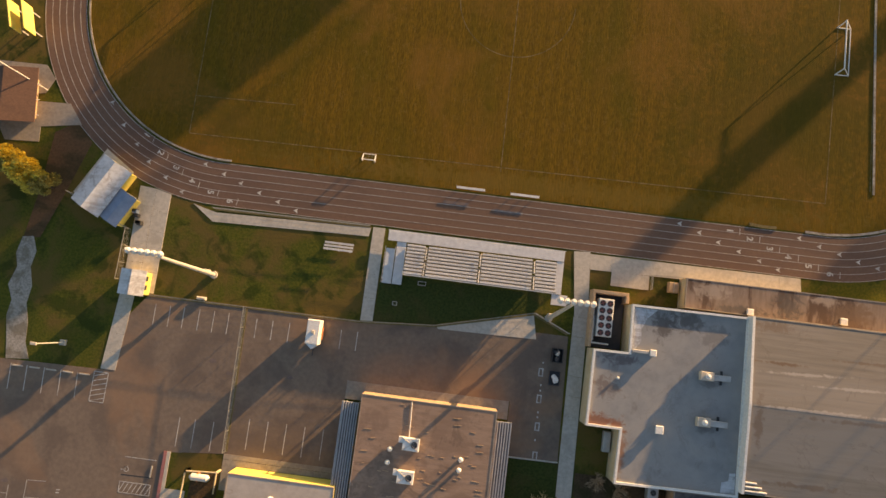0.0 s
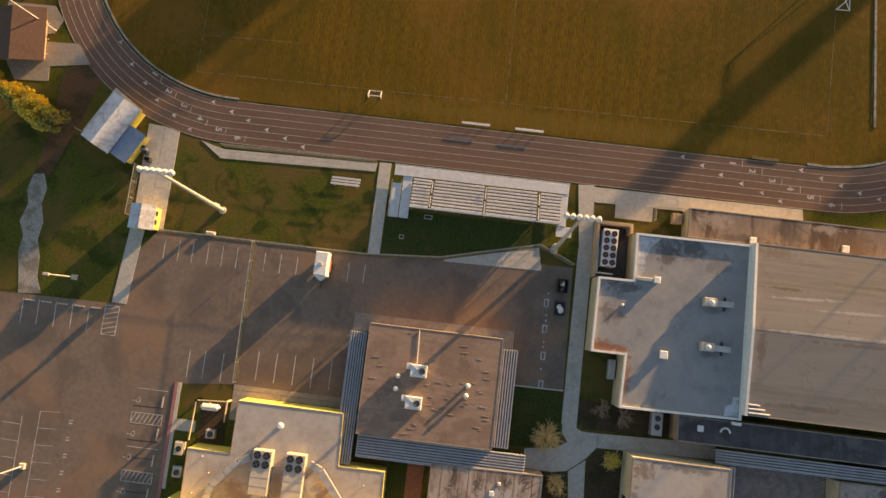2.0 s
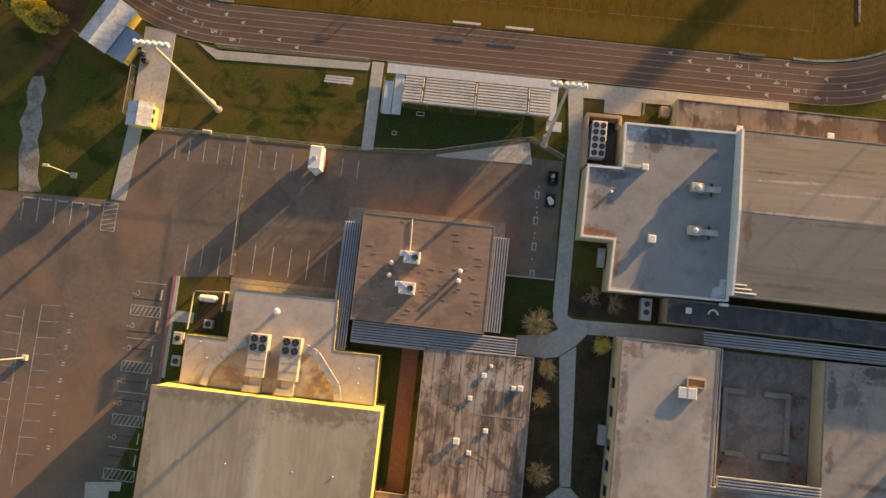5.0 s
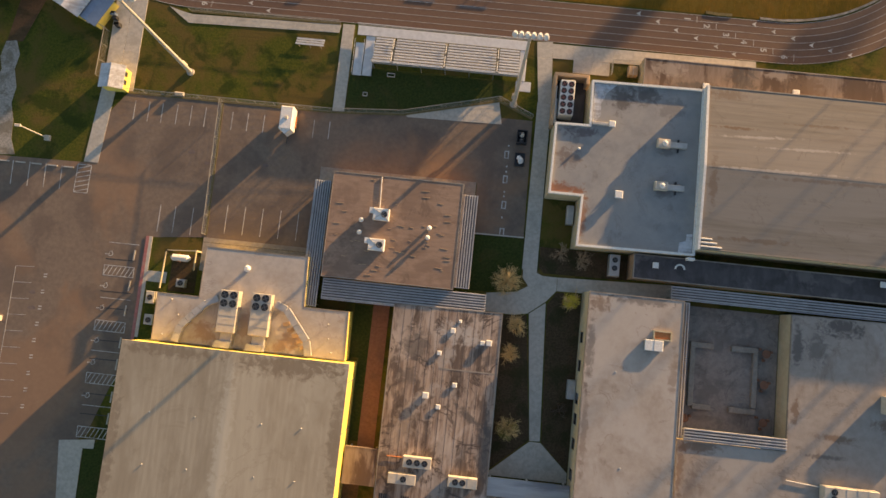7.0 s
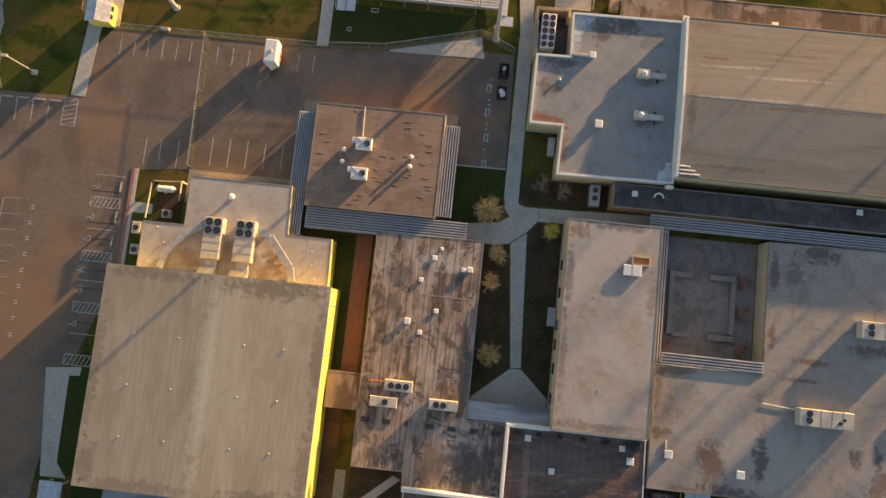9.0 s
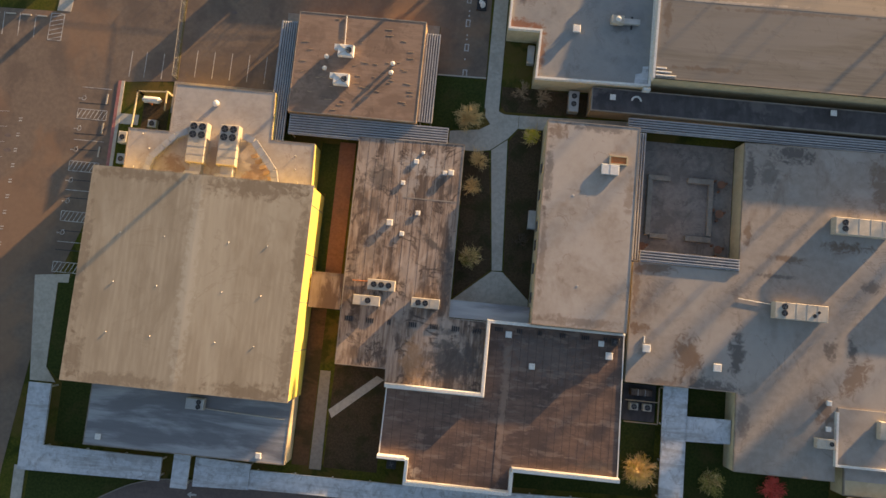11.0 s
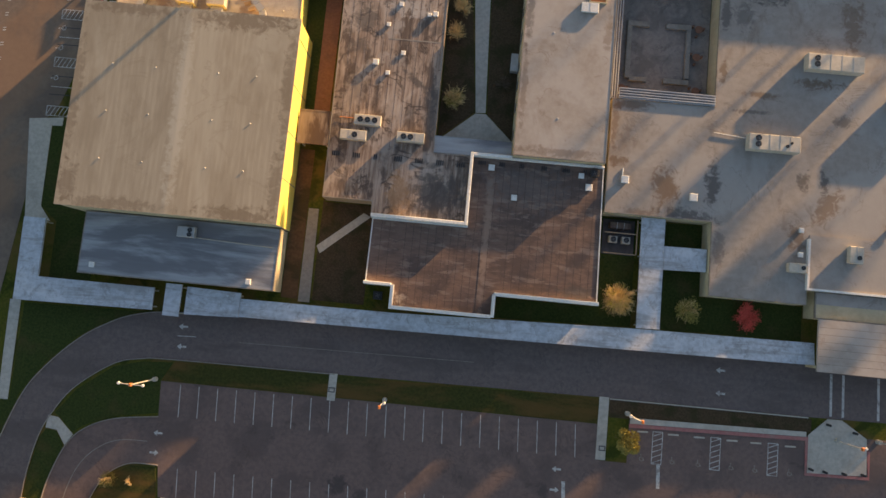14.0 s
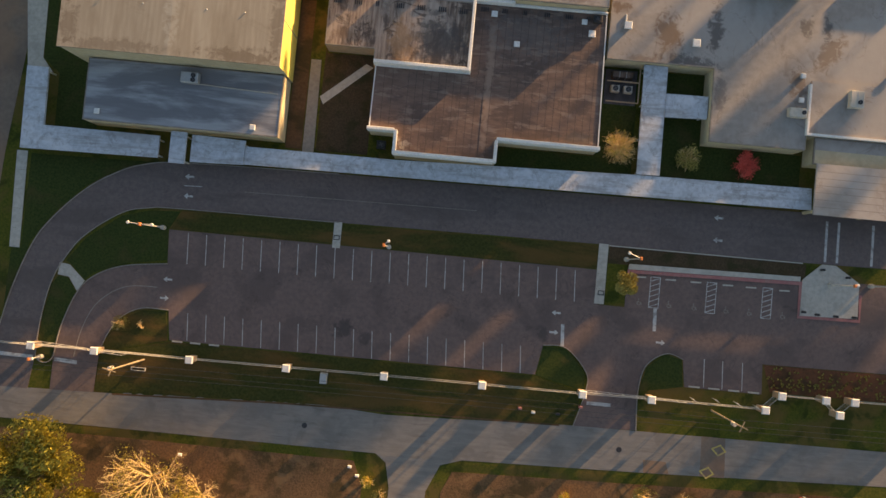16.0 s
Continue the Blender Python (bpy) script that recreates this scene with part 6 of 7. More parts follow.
def vent(x, y, z, s=0.45, h=0.6, kind="box", label="small white roof vent with a hooded cap"):
    v = thing("roof_vent", (x, y, z), label, "vent", "roof vents")
    if kind == "box":
        part("stack", box(bmesh.new(), x - s * 0.7, y - s * 0.7, z, x + s * 0.7, y + s * 0.7, z + h * 0.75), M_DUCT, v)
        part("cap", bevel_box(bmesh.new(), x - s, y - s, z + h * 0.7, x + s, y + s, z + h, 0.08), M_WHITE, v)
    else:
        part("stack", tube(bmesh.new(), (x, y, z), (x, y, z + h * 0.7), s * 0.6, s * 0.6, 14), M_DUCT, v)
        part("cap", tube(bmesh.new(), (x, y, z + h * 0.6), (x, y, z + h), s, s * 0.45, 16), M_WHITE if kind == "round" else M_DUCT, v)


# chiller in its walled yard beside the hall
yard = thing("chiller_yard", (22.3, 4.2, 0), "walled machine yard with a dark floor", "yard", kind="structure")
part("floor", prism(bmesh.new(), rect(20.0, 1.0, 24.6, 9.0), -0.2, 0.05), M_DARKROOF, yard)
for x0, y0, x1, y1 in ((19.5, 8.7, 24.7, 9.2), (19.5, 0.95, 19.9, 8.7)):
    part("yard_wall", bevel_box(bmesh.new(), x0, y0, 0, x1, y1, 2.2, 0.05), M_BRICKW, yard)
part("yard_wall", bevel_box(bmesh.new(), 24.25, 7.7, 0, 24.7, 8.7, 2.4, 0.05), M_BRICKW, yard)
ch = unit("chiller", 20.5, 2.6, 22.6, 8.0, 0.05, 2.45, [(21.0 + 1.05 * i, 3.15 + 1.05 * j, 0.43) for i in range(2) for j in range(5)], "long pale chiller with ten round fans in the yard", M_WHITE, 0, "", "x", M_REDFAN)
pipe = thing("chiller_pipes", (19.95, 5, 0), "pale insulated pipes along the yard wall", "pipe")
part("pipe", tube(tube(bmesh.new(), (20.0, 1.6, 1.6), (20.0, 7.2, 1.6), 0.12), (20.0, 1.6, 1.6), (22.5, 1.6, 1.6), 0.12), M_WHITE, pipe)
part("pipe", tube(bmesh.new(), (20.25, 1.9, 1.3), (20.25, 5.4, 1.3), 0.1), M_WHITE, pipe)

ZD = 4.1
for y in (-1.0, -7.2):
    u = unit("rooftop_fan_unit", 34.6, y - 0.6, 36.4, y + 0.6, ZD, 1.0, [], "pale roof fan with a long intake duct")
    part("fan_dome", tube(tube(bmesh.new(), (35.6, y, ZD + 1.0), (35.6, y, ZD + 1.2), 0.42, 0.42, 16), (35.6, y, ZD + 1.2), (35.6, y, ZD + 1.4), 0.3, 0.1, 16), M_WHITE, u)
    part("duct", bevel_box(bmesh.new(), 36.4, y - 0.45, ZD + 0.2, 38.8, y + 0.35, ZD + 0.75, 0.05), M_DUCT, u)
    part("foot", box(box(bmesh.new(), 37.6, y - 1.0, ZD, 37.8, y - 0.4, ZD + 0.3), 37.6, y + 0.3, ZD, 37.8, y + 0.9, ZD + 0.3), M_BLACK, u)
vent(29.7, -9.0, ZD, 0.55, 0.7)
vent(28.0, 1.2, ZD, 0.45, 0.7)
vent(23.6, -2.8, ZD, 0.2, 0.35, "round", "small round roof vent")
single("vent_duct", bevel_box(bmesh.new(), 25.2, 0.95, ZD, 27.5, 1.4, ZD + 0.4, 0.05), M_DUCT, (26.3, 1.2, ZD), "low galvanised duct on the hall roof", "duct")

ZB = 3.6
for x, y in ((-3.6, -15.3), (-3.8, -19.7)):
    u = unit("rooftop_air_conditioner", x - 1.15, y - 0.85, x + 1.15, y + 0.85, ZB, 1.0, [(x + 0.45, y, 0.45)], "white square rooftop air conditioner", M_WHITE)
    part("cross_brace", bar(bar(bmesh.new(), (x - 1.1, y - 0.8, ZB + 1.03), (x + 1.1, y + 0.8, ZB + 1.03), 0.06), (x - 1.1, y + 0.8, ZB + 1.03), (x + 1.1, y - 0.8, ZB + 1.03), 0.06), M_UNIT, u)
    part("intake_hood", prism(bmesh.new(), rect(x - 1.75, y + 0.1, x - 1.15, y + 0.9), ZB + 0.3, ZB + 0.8), M_WHITE, u)
for x, y in ((-6.4, -16.3), (-6.5, -18.1), (3.4, -16.5), (3.3, -17.9)):
    vent(x, y, ZB, 0.36, 0.8, "round", "round galvanised roof vent with a domed cap")
single("conduit", tube(bmesh.new(), (-4.2, -9.7, ZB + 0.1), (-4.0, -14.4, ZB + 0.1), 0.06), M_WHITE, (-4.1, -12, ZB), "thin pale conduit across the gravel roof", "conduit")
for k in range(46):
    x, y = random.uniform(-10.5, 7.0), random.uniform(-24.3, -10.2)
    part("roof_blister", bar(bmesh.new(), (x, y, ZB + 0.015), (x + random.uniform(0.3, 1.1), y + random.uniform(-0.12, 0.12), ZB + 0.015), 0.1, 0.05), M_BRICKW, hall_b)

ZA = 3.8
vent(-21.6, -25.0, ZA, 0.5, 0.9, "round", "round white roof ventilator on the annex")
for x0, x1, sgn in ((-24.5, -21.9, -1), (-20.0, -17.3, 1)):
    u = unit("air_handler", x0, -34.2, x1, -28.3, ZA, 1.6, [(x0 + 0.65 + 1.25 * i, -28.95 - 1.2 * j, 0.52) for i in range(2) for j in range(2)], "long cream air handler with four dark fans on the annex roof", M_UNIT, 4, "annex air handlers", "y")
    part("end_duct", bevel_box(bmesh.new(), x0 + 0.5, -36.3, ZA, x1 - 0.4, -34.2, ZA + 1.0, 0.06), M_DUCT, u)
    part("transition", prism(bmesh.new(), [(x0 - 0.3, -36.35), (x1 - 0.6, -36.35), (x1 - 0.3, -35.4), (x0, -35.4)], ZA + 0.2, ZA + 1.25), M_DUCT, u)
for pts, lb in (([(-25.0, -29.6), (-26.6, -30.4), (-29.8, -33.9), (-30.3, -36.2)], "jointed galvanised duct bending to the gymnasium wall"), ([(-16.8, -29.5), (-15.2, -30.2), (-11.9, -34.2), (-11.4, -36.2)], "jointed galvanised duct bending to the gymnasium wall")):
    d = thing("roof_duct", (*pts[1], ZA), lb, "duct", "annex ducts")
    for a, b in zip(pts, pts[1:]):
        a, b = Vector((*a, ZA + 0.65)), Vector((*b, ZA + 0.65))
        n = max(1, round((b - a).length / 1.2))
        for i in range(n):
            part("duct_section", bar(bmesh.new(), a.lerp(b, i / n), a.lerp(b, (i + 0.96) / n), 0.95, 0.6), M_DUCT, d)
        part("duct_support", bar(bmesh.new(), (*a.lerp(b, 0.5).xy, ZA), (*a.lerp(b, 0.5).xy, ZA + 0.4), 0.5), M_DUCT, d)
for k in range(5):
    single("roof_plank", bar(bmesh.new(), (-15.6 + 0.7 * k, -32.3 - 0.75 * k, ZA + 0.06), (-14.7 + 0.7 * k, -32.0 - 0.75 * k, ZA + 0.06), 0.55, 0.1), M_BRICKW, (-15.2 + 0.7 * k, -32.2 - 0.75 * k, ZA), "loose tan insulation board on the annex roof", "board", "loose boards on the roof")
for x, y in ((-31.8, -30.4), (-30.6, -32.5), (-32.5, -35.4), (-9.0, -33.6), (-9.2, -31.6), (-8.4, -35.5)):
    vent(x, y, ZA, 0.12, 0.3, "pipe", "small pipe vent on the annex roof")
# machines in the yard beside the annex
yd = thing("machine_yard", (-32.5, -26, 0), "fenced yard with cream posts", "yard", kind="structure")
for a, b in (((-34.7, -23.4), (-30.3, -23.1)), ((-34.7, -23.4), (-34.9, -29.0)), ((-30.3, -23.1), (-30.3, -26))):
    part("yard_rail", bar(bmesh.new(), (*a, 1.7), (*b, 1.7), 0.12, 0.3), M_CREAM, yd)
    part("post", box(bmesh.new(), a[0] - 0.12, a[1] - 0.12, 0, a[0] + 0.12, a[1] + 0.12, 1.9), M_CREAM, yd)
part("slab", prism(bmesh.new(), rect(-34.4, -29.3, -30.4, -23.6), -0.1, 0.08), M_MULCH, yd)
pt = thing("propane_tank", (-32.8, -24.3, 0), "rounded white tank on cradles in the yard", "tank")
part("tank", tube(tube(tube(bmesh.new(), (-34.0, -24.3, 0.8), (-31.8, -24.3, 0.8), 0.5, 0.5, 16), (-31.8, -24.3, 0.8), (-31.4, -24.3, 0.8), 0.5, 0.15, 16), (-34.0, -24.3, 0.8), (-34.35, -24.3, 0.8), 0.5, 0.15, 16), M_WHITE, pt)
part("band", bevel_box(bmesh.new(), -33.3, -24.85, 0.1, -33.1, -23.75, 0.95, 0.03), M_ORANGE, pt)
part("cradle", box(box(bmesh.new(), -33.7, -24.6, 0.05, -33.5, -24.0, 0.5), -32.2, -24.6, 0.05, -32.0, -24.0, 0.5), M_CONC, pt)
unit("condenser", -32.9, -28.6, -31.6, -27.4, 0.08, 1.0, [(-32.25, -28.0, 0.4)], "small grey condenser on the yard slab", M_DUCT)
unit("condenser", -37.0, -31.4, -35.7, -29.6, 0.05, 1.1, [(-36.35, -30.5, 0.4)], "cream condenser on a pad beside the annex", M_UNIT)
unit("condenser", -36.8, -34.5, -35.5, -33.0, 0.05, 1.0, [(-36.15, -33.8, 0.4)], "pale condenser on a pad beside the annex", M_DUCT)
single("equipment_pad", prism(bmesh.new(), rect(-37.9, -28.2, -34.9, -26.6), -0.1, 0.1), M_CONC, (-36.4, -27.4, 0), "plain concrete pad beside the annex", "pad")

ZE = 3.2
unit("rooftop_air_conditioner", 3.3, -49.7, 7.2, -48.2, ZE, 1.05, [(4.2 + 1.05 * i, -48.95, 0.42) for i in range(3)], "long pale rooftop air conditioner with three fans", M_UNIT)
unit("rooftop_air_conditioner", 1.5, -52.0, 5.3, -50.6, ZE, 1.05, [(3.6, -51.3, 0.42)], "long pale rooftop air conditioner with one fan", M_UNIT, 2)
unit("rooftop_air_conditioner", 9.7, -51.6, 13.7, -50.2, ZE, 1.05, [(10.7, -50.9, 0.42), (11.7, -50.9, 0.42)], "long pale rooftop air conditioner with two fans", M_UNIT, 2)
for x, y, s in ((8.3, -30.6, 0.45), (12.6, -31.9, 0.4), (13.5, -31.8, 0.5), (6.7, -33.9, 0.4), (9.3, -38.1, 0.42), (5.4, -39.9, 0.55), (7.3, -41.3, 0.42), (9.2, -29.2, 0.3)):
    vent(x, y, ZE, s * 0.8, 0.22 if s < 0.5 else 0.45)
for i in range(13):
    for k in range(random.choice((2, 3, 4))):
        x = 0.5 + 3.05 * i + 0.3 * k
        if x < 20.0:
            part("pipe_support", box(bmesh.new(), x, -54.4, ZE, x + 0.14, -53.7, ZE + 0.15), M_BLACK, hall_e)
        elif 21.5 < x < 38.0:
            part("pipe_support", box(bmesh.new(), x, -53.8, 3.3, x + 0.14, -53.2, 3.45), M_BLACK, hall_f)
single("gas_pipe", tube(bmesh.new(), (1.0, -48.6, ZE + 0.15), (3.3, -48.6, ZE + 0.15), 0.05), M_ORANGE, (2, -48.6, ZE), "thin rusty gas pipe on the roof", "pipe")

ZC = 5.1
for y in (-33.6, -38.2, -41.0, -44.4, -29.6, -48.6):
    w = part("window", box(bmesh.new(), 26.57, y - 0.75, 1.6, 26.6, y + 0.75, 3.2), M_GLASS, hall_c, "dark window")
    part("window_frame", bar(bar(bmesh.new(), (26.55, y - 0.8, 3.24), (26.55, y + 0.8, 3.24), 0.06), (26.55, y - 0.8, 1.56), (26.55, y + 0.8, 1.56), 0.1), M_EDGE, w)
unit("rooftop_air_conditioner", 34.6, -30.4, 37.1, -28.9, ZC, 0.42, [], "white rooftop air conditioner on the pale roof", M_WHITE, 1)
u = thing("open_roof_hatch", (36.9, -28.3, ZC), "open tan roof curb with rusty inside", "hatch")
part("frame", rim(bmesh.new(), rect(35.7, -28.85, 38.2, -27.6), 0.15, ZC, ZC + 0.38), M_CREAM, u)
part("inner_pan", prism(bmesh.new(), rect(35.85, -28.7, 38.05, -27.75), ZC + 0.01, ZC + 0.2), M_ORANGE, u)
vent(31.0, -33.8, ZC, 0.18, 0.05, "pipe", "small dark roof drain")
vent(32.5, -46.5, ZC, 0.18, 0.05, "pipe", "small dark roof drain")

ZF = 3.3
for x, y, s in ((36.8, -54.1, 0.4), (38.0, -55.7, 0.5), (27.4, -58.2, 0.42), (23.8, -54.1, 0.45)):
    vent(x, y, ZF, s, 0.3)
unit("condenser", 38.0, -54.2, 39.2, -53.2, ZF, 0.8, [(38.6, -53.7, 0.38)], "small dark condenser in the roof corner", M_FAN)

ZG = 3.4
for x, y, s in ((43.0, -54.1, 0.55), (52.9, -55.8, 0.55), (68.4, -59.1, 0.35), (68.4, -62.6, 0.35), (81.0, -58.0, 0.4)):
    vent(x, y, ZG, s, 0.6)
single("roof_pipe", tube(bmesh.new(), (42.7, -52.4, ZG + 0.1), (42.7, -53.4, ZG + 0.1), 0.1), M_WHITE, (42.7, -52.9, ZG), "short white pipe on the main roof", "pipe")
unit("large_rooftop_unit", 60.0, -48.2, 67.3, -45.9, ZG, 1.45, [(61.3, -46.5, 0.42), (61.3, -47.4, 0.42), (65.4, -47.4, 0.25), (66.0, -46.9, 0.2)], "large cream rooftop unit with fans at one end", M_UNIT, 4, "large rooftop units")
unit("large_rooftop_unit", 67.9, -35.6, 76.0, -33.2, ZG, 1.45, [(69.2, -33.9, 0.42), (69.2, -34.8, 0.42)], "large cream rooftop unit with fans at one end", M_UNIT, 4, "large rooftop units")
unit("large_rooftop_unit", 80.4, -41.0, 88.0, -38.4, ZG, 1.45, [(81.6, -39.2, 0.42), (81.6, -40.2, 0.42)], "large cream rooftop unit with fans at one end", M_UNIT, 4, "large rooftop units")
unit("rooftop_air_conditioner", 74.9, -63.2, 76.8, -60.8, 3.65, 1.0, [(76.2, -62.4, 0.32)], "cream rooftop air conditioner with one dark fan", M_UNIT, 1)
unit("rooftop_air_conditioner", 66.6, -65.2, 69.1, -63.9, ZG, 1.0, [(68.6, -64.5, 0.3)], "small cream rooftop air conditioner beside the roof step", M_UNIT, 1)
single("gas_pipe", tube(bmesh.new(), (55.5, -45.9, ZG + 0.12), (60.0, -46.3, ZG + 0.12), 0.05), M_WHITE, (58, -46, ZG), "thin pale pipe running to the rooftop unit", "pipe")
unit("rooftop_air_conditioner", -19.7, -68.5, -17.2, -67.0, 4.0, 1.1, [(-17.9, -67.45, 0.33), (-17.9, -68.1, 0.33)], "grey rooftop unit with two fans on the lobby roof", M_DUCT, 1)
single("conduit", tube(bmesh.new(), (-17.2, -68.4, 4.15), (-6.0, -68.8, 4.15), 0.06), M_UNIT, (-12, -68.6, 4.0), "thin pale conduit along the lobby roof", "conduit")
vent(-31.5, -73.6, 4.0, 0.4, 0.4)
vent(-9.0, -73.9, 4.0, 0.4, 0.5)
for x in (-30.5, -24.6, -15.7, -10.4):
    for y in (-45.4, -52.2, -59.0):
        vent(x + random.uniform(-0.15, 0.15), y, 8.05, 0.11, 0.16, "pipe", "small pipe vent on the gymnasium roof")
for x, y, s in ((35.9, -18.4, 0.42), (67.8, -17.8, 0.42)):
    vent(x, y, 3.2, s, 0.5)
u = thing("curved_pipe", (39.3, -18.3, 3.2), "white hooped pipe on the dark corridor roof", "pipe")
bm = bmesh.new()
hoop = arc(39.4, -18.6, 0.65, 0, 180, 12)
for a, b in zip(hoop, hoop[1:]):
    tube(bm, (*a, 3.4), (*b, 3.4), 0.14, 0.14, 8)
part("pipe", bm, M_WHITE, u)
vent(41.4, 8.6, 3.0, 0.45, 0.7)
vent(54.5, 8.9, 3.0, 0.5, 0.6)
unit("condenser", 29.9, -20.4, 31.4, -17.2, 0.05, 1.5, [(30.65, -18.0, 0.4), (30.65, -19.2, 0.4)], "dark condenser bank between two halls", M_DUCT)
unit("condenser", 23.2, -13.4, 24.2, -10.6, 0.05, 1.2, [], "grey cabinet on a pad beside the hall", M_DUCT, 2)
unit("transformer", 25.4, -38.5, 26.5, -35.8, 0.05, 1.3, [], "plain grey cabinet against the classroom wing", M_DUCT, 1)
unit("condenser", 30.6, 10.2, 32.0, 11.7, 0.05, 1.2, [], "tan cabinet in the yard beside the storage wing", M_BRICKW, 1)
my = thing("condenser_pen", (43.5, -62.4, 0), "railed pen holding condensers beside the cafeteria", "pen", kind="structure")
part("slab", prism(bmesh.new(), rect(41.2, -64.6, 45.9, -59.4), -0.1, 0.08), M_DARKROOF, my)
for a, b in (((41.2, -64.6), (45.9, -64.6)), ((45.9, -64.6), (45.9, -59.5)), ((41.2, -61.6), (45.9, -61.6))):
    part("rail", bar(bmesh.new(), (*a, 1.6), (*b, 1.6), 0.12, 0.25), M_BRICKW, my)
unit("condenser", 42.0, -63.0, 43.2, -62.0, 0.08, 1.1, [(42.6, -62.5, 0.4)], "pale condenser with one round fan", M_UNIT)
unit("condenser", 43.9, -63.0, 45.1, -62.0, 0.08, 1.1, [(44.5, -62.5, 0.4)], "pale condenser with one round fan", M_UNIT)
unit("condenser", 42.0, -60.9, 45.0, -60.0, 0.08, 1.3, [], "rusty long cabinet in the pen", M_RUSTROOF, 2)
unit("condenser", 8.4, -74.6, 9.7, -73.4, 0.05, 1.0, [(9.05, -74.0, 0.4)], "dark condenser in the cafeteria recess", M_FAN)

# courtyard: square bench wall and table sets
ct = thing("courtyard_bench", (47.5, -33.2, 0), "low square ring of concrete benches in the courtyard", "bench")
for x0, y0, x1, y1 in ((42.7, -29.3, 46.0, -28.5), (48.6, -29.3, 52.4, -28.5), (51.7, -37.0, 52.4, -29.3), (42.7, -37.6, 43.4, -29.3), (43.4, -38.0, 46.0, -37.3), (48.6, -38.0, 52.4, -37.2)):
    part("bench_wall", bevel_box(bmesh.new(), x0, y0, 0.04, x1, y1, 0.5, 0.05), M_CONC_D, ct)
for x, y in ((53.4, -29.2), (53.4, -38.9), (53.3, -33.6), (42.3, -39.4)):
    t = thing("courtyard_table", (x, y, 0), "round rust-red table with stools in the courtyard", "table", "courtyard tables")
    part("tabletop", prism(bmesh.new(), arc(x, y, 0.6, 0, 342, 19), 0.7, 0.76), M_PAVER, t)
    part("pedestal", tube(bmesh.new(), (x, y, 0.04), (x, y, 0.7), 0.08), M_BLACK, t)
    for k in range(3):
        a = radians(120 * k + 20)
        part("stool", prism(bmesh.new(), arc(x + 0.95 * math.cos(a), y + 0.95 * math.sin(a), 0.2, 0, 324, 9), 0.04, 0.46), M_PAVER, t)

# ---- south fence, lamps and street ----
PIERS = ((-38.6, -108.1), (-29.3, -108.0), (-15.4, -107.95), (-1.3, -107.8), (12.9, -107.6), (27.1, -107.5), (41.6, -107.4), (51.5, -107.2), (67.8, -107.1), (70.0, -104.9), (76.3, -104.9), (78.4, -106.8), (80.4, -104.8), (94.0, -104.6))
fs = thing("perimeter_fence", (20, -107.6, 0), "pale perimeter fence with square masonry piers", "fence")
for x, y in PIERS:
    pr = part("pier", box(bmesh.new(), x - 0.42, y - 0.42, -0.1, x + 0.42, y + 0.42, 1.9), M_BRICKW, fs)
    part("pier_cap", bevel_box(bmesh.new(), x - 0.55, y - 0.55, 1.9, x + 0.55, y + 0.55, 2.15, 0.1), M_WHITE, pr)
runs = [((-70, -108.4), PIERS[0])] + [(a, b) for a, b in zip(PIERS, PIERS[1:])]
for a, b in runs:
    a, b = Vector(a), Vector(b)
    for z in (0.35, 1.65):
        part("rail", bar(bmesh.new(), (a.x, a.y, z), (b.x, b.y, z), 0.055, 0.06), M_POLE, fs)
    n = int((b - a).length / 0.16)
    bm = bmesh.new()
    for i in range(1, n):
        q = a.lerp(b, i / n)
        box(bm, q.x - 0.012, q.y - 0.012, 0.1, q.x + 0.012, q.y + 0.012, 1.75)
    tagged(part("pickets", bm, M_POLE, fs), kind="stuff")
for a, b in (((-38.2, -107.7), (-25.4, -108.3)), ((41.8, -107.0), (57.5, -107.2))):
    g = thing("sliding_gate", (*a, 0), "long pale sliding gate rail beside the fence", "gate", "sliding gates")
    for z in (0.3, 1.7):
        part("gate_rail", bar(bmesh.new(), (*a, z), (*b, z), 0.07, 0.07), M_POLE, g)
    for t in np.linspace(0, 1, 9):
        q = Vector(a).lerp(Vector(b), float(t))
        part("gate_post", bar(bmesh.new(), (q.x, q.y, 0.1), (q.x, q.y, 1.85), 0.06), M_POLE, g)


def lot_lamp(x, y, arms, label, h=7.5):
    p = thing("lot_lamp", (x, y, 0), label, "lamp", "lot lamps")
    part("pole", tube(bmesh.new(), (x, y, 0.6), (x, y, h), 0.1, 0.08), M_POLE, p)
    part("footing", tube(bmesh.new(), (x, y, -0.2), (x, y, 0.7), 0.35, 0.33, 14), M_CONC, p)
    # Added orange block: low sunlight on the pole top put into colour.
    part("ballast_box", bevel_box(bmesh.new(), x - 0.16, y - 0.22, h - 0.2, x + 0.16, y + 0.22, h + 0.16, 0.05), M_ORANGE, p, "orange block for the sunlit pole top")
    for dx, dy in arms:
        arm = part("arm", tube(bmesh.new(), (x, y, h - 0.1), (x + dx, y + dy, h + 0.05), 0.06), M_POLE, p)
        part("lamp_head", tube(bmesh.new(), (x + dx, y + dy, h - 0.02), (x + dx, y + dy, h + 0.16), 0.22, 0.16, 12), M_WHITE, arm)


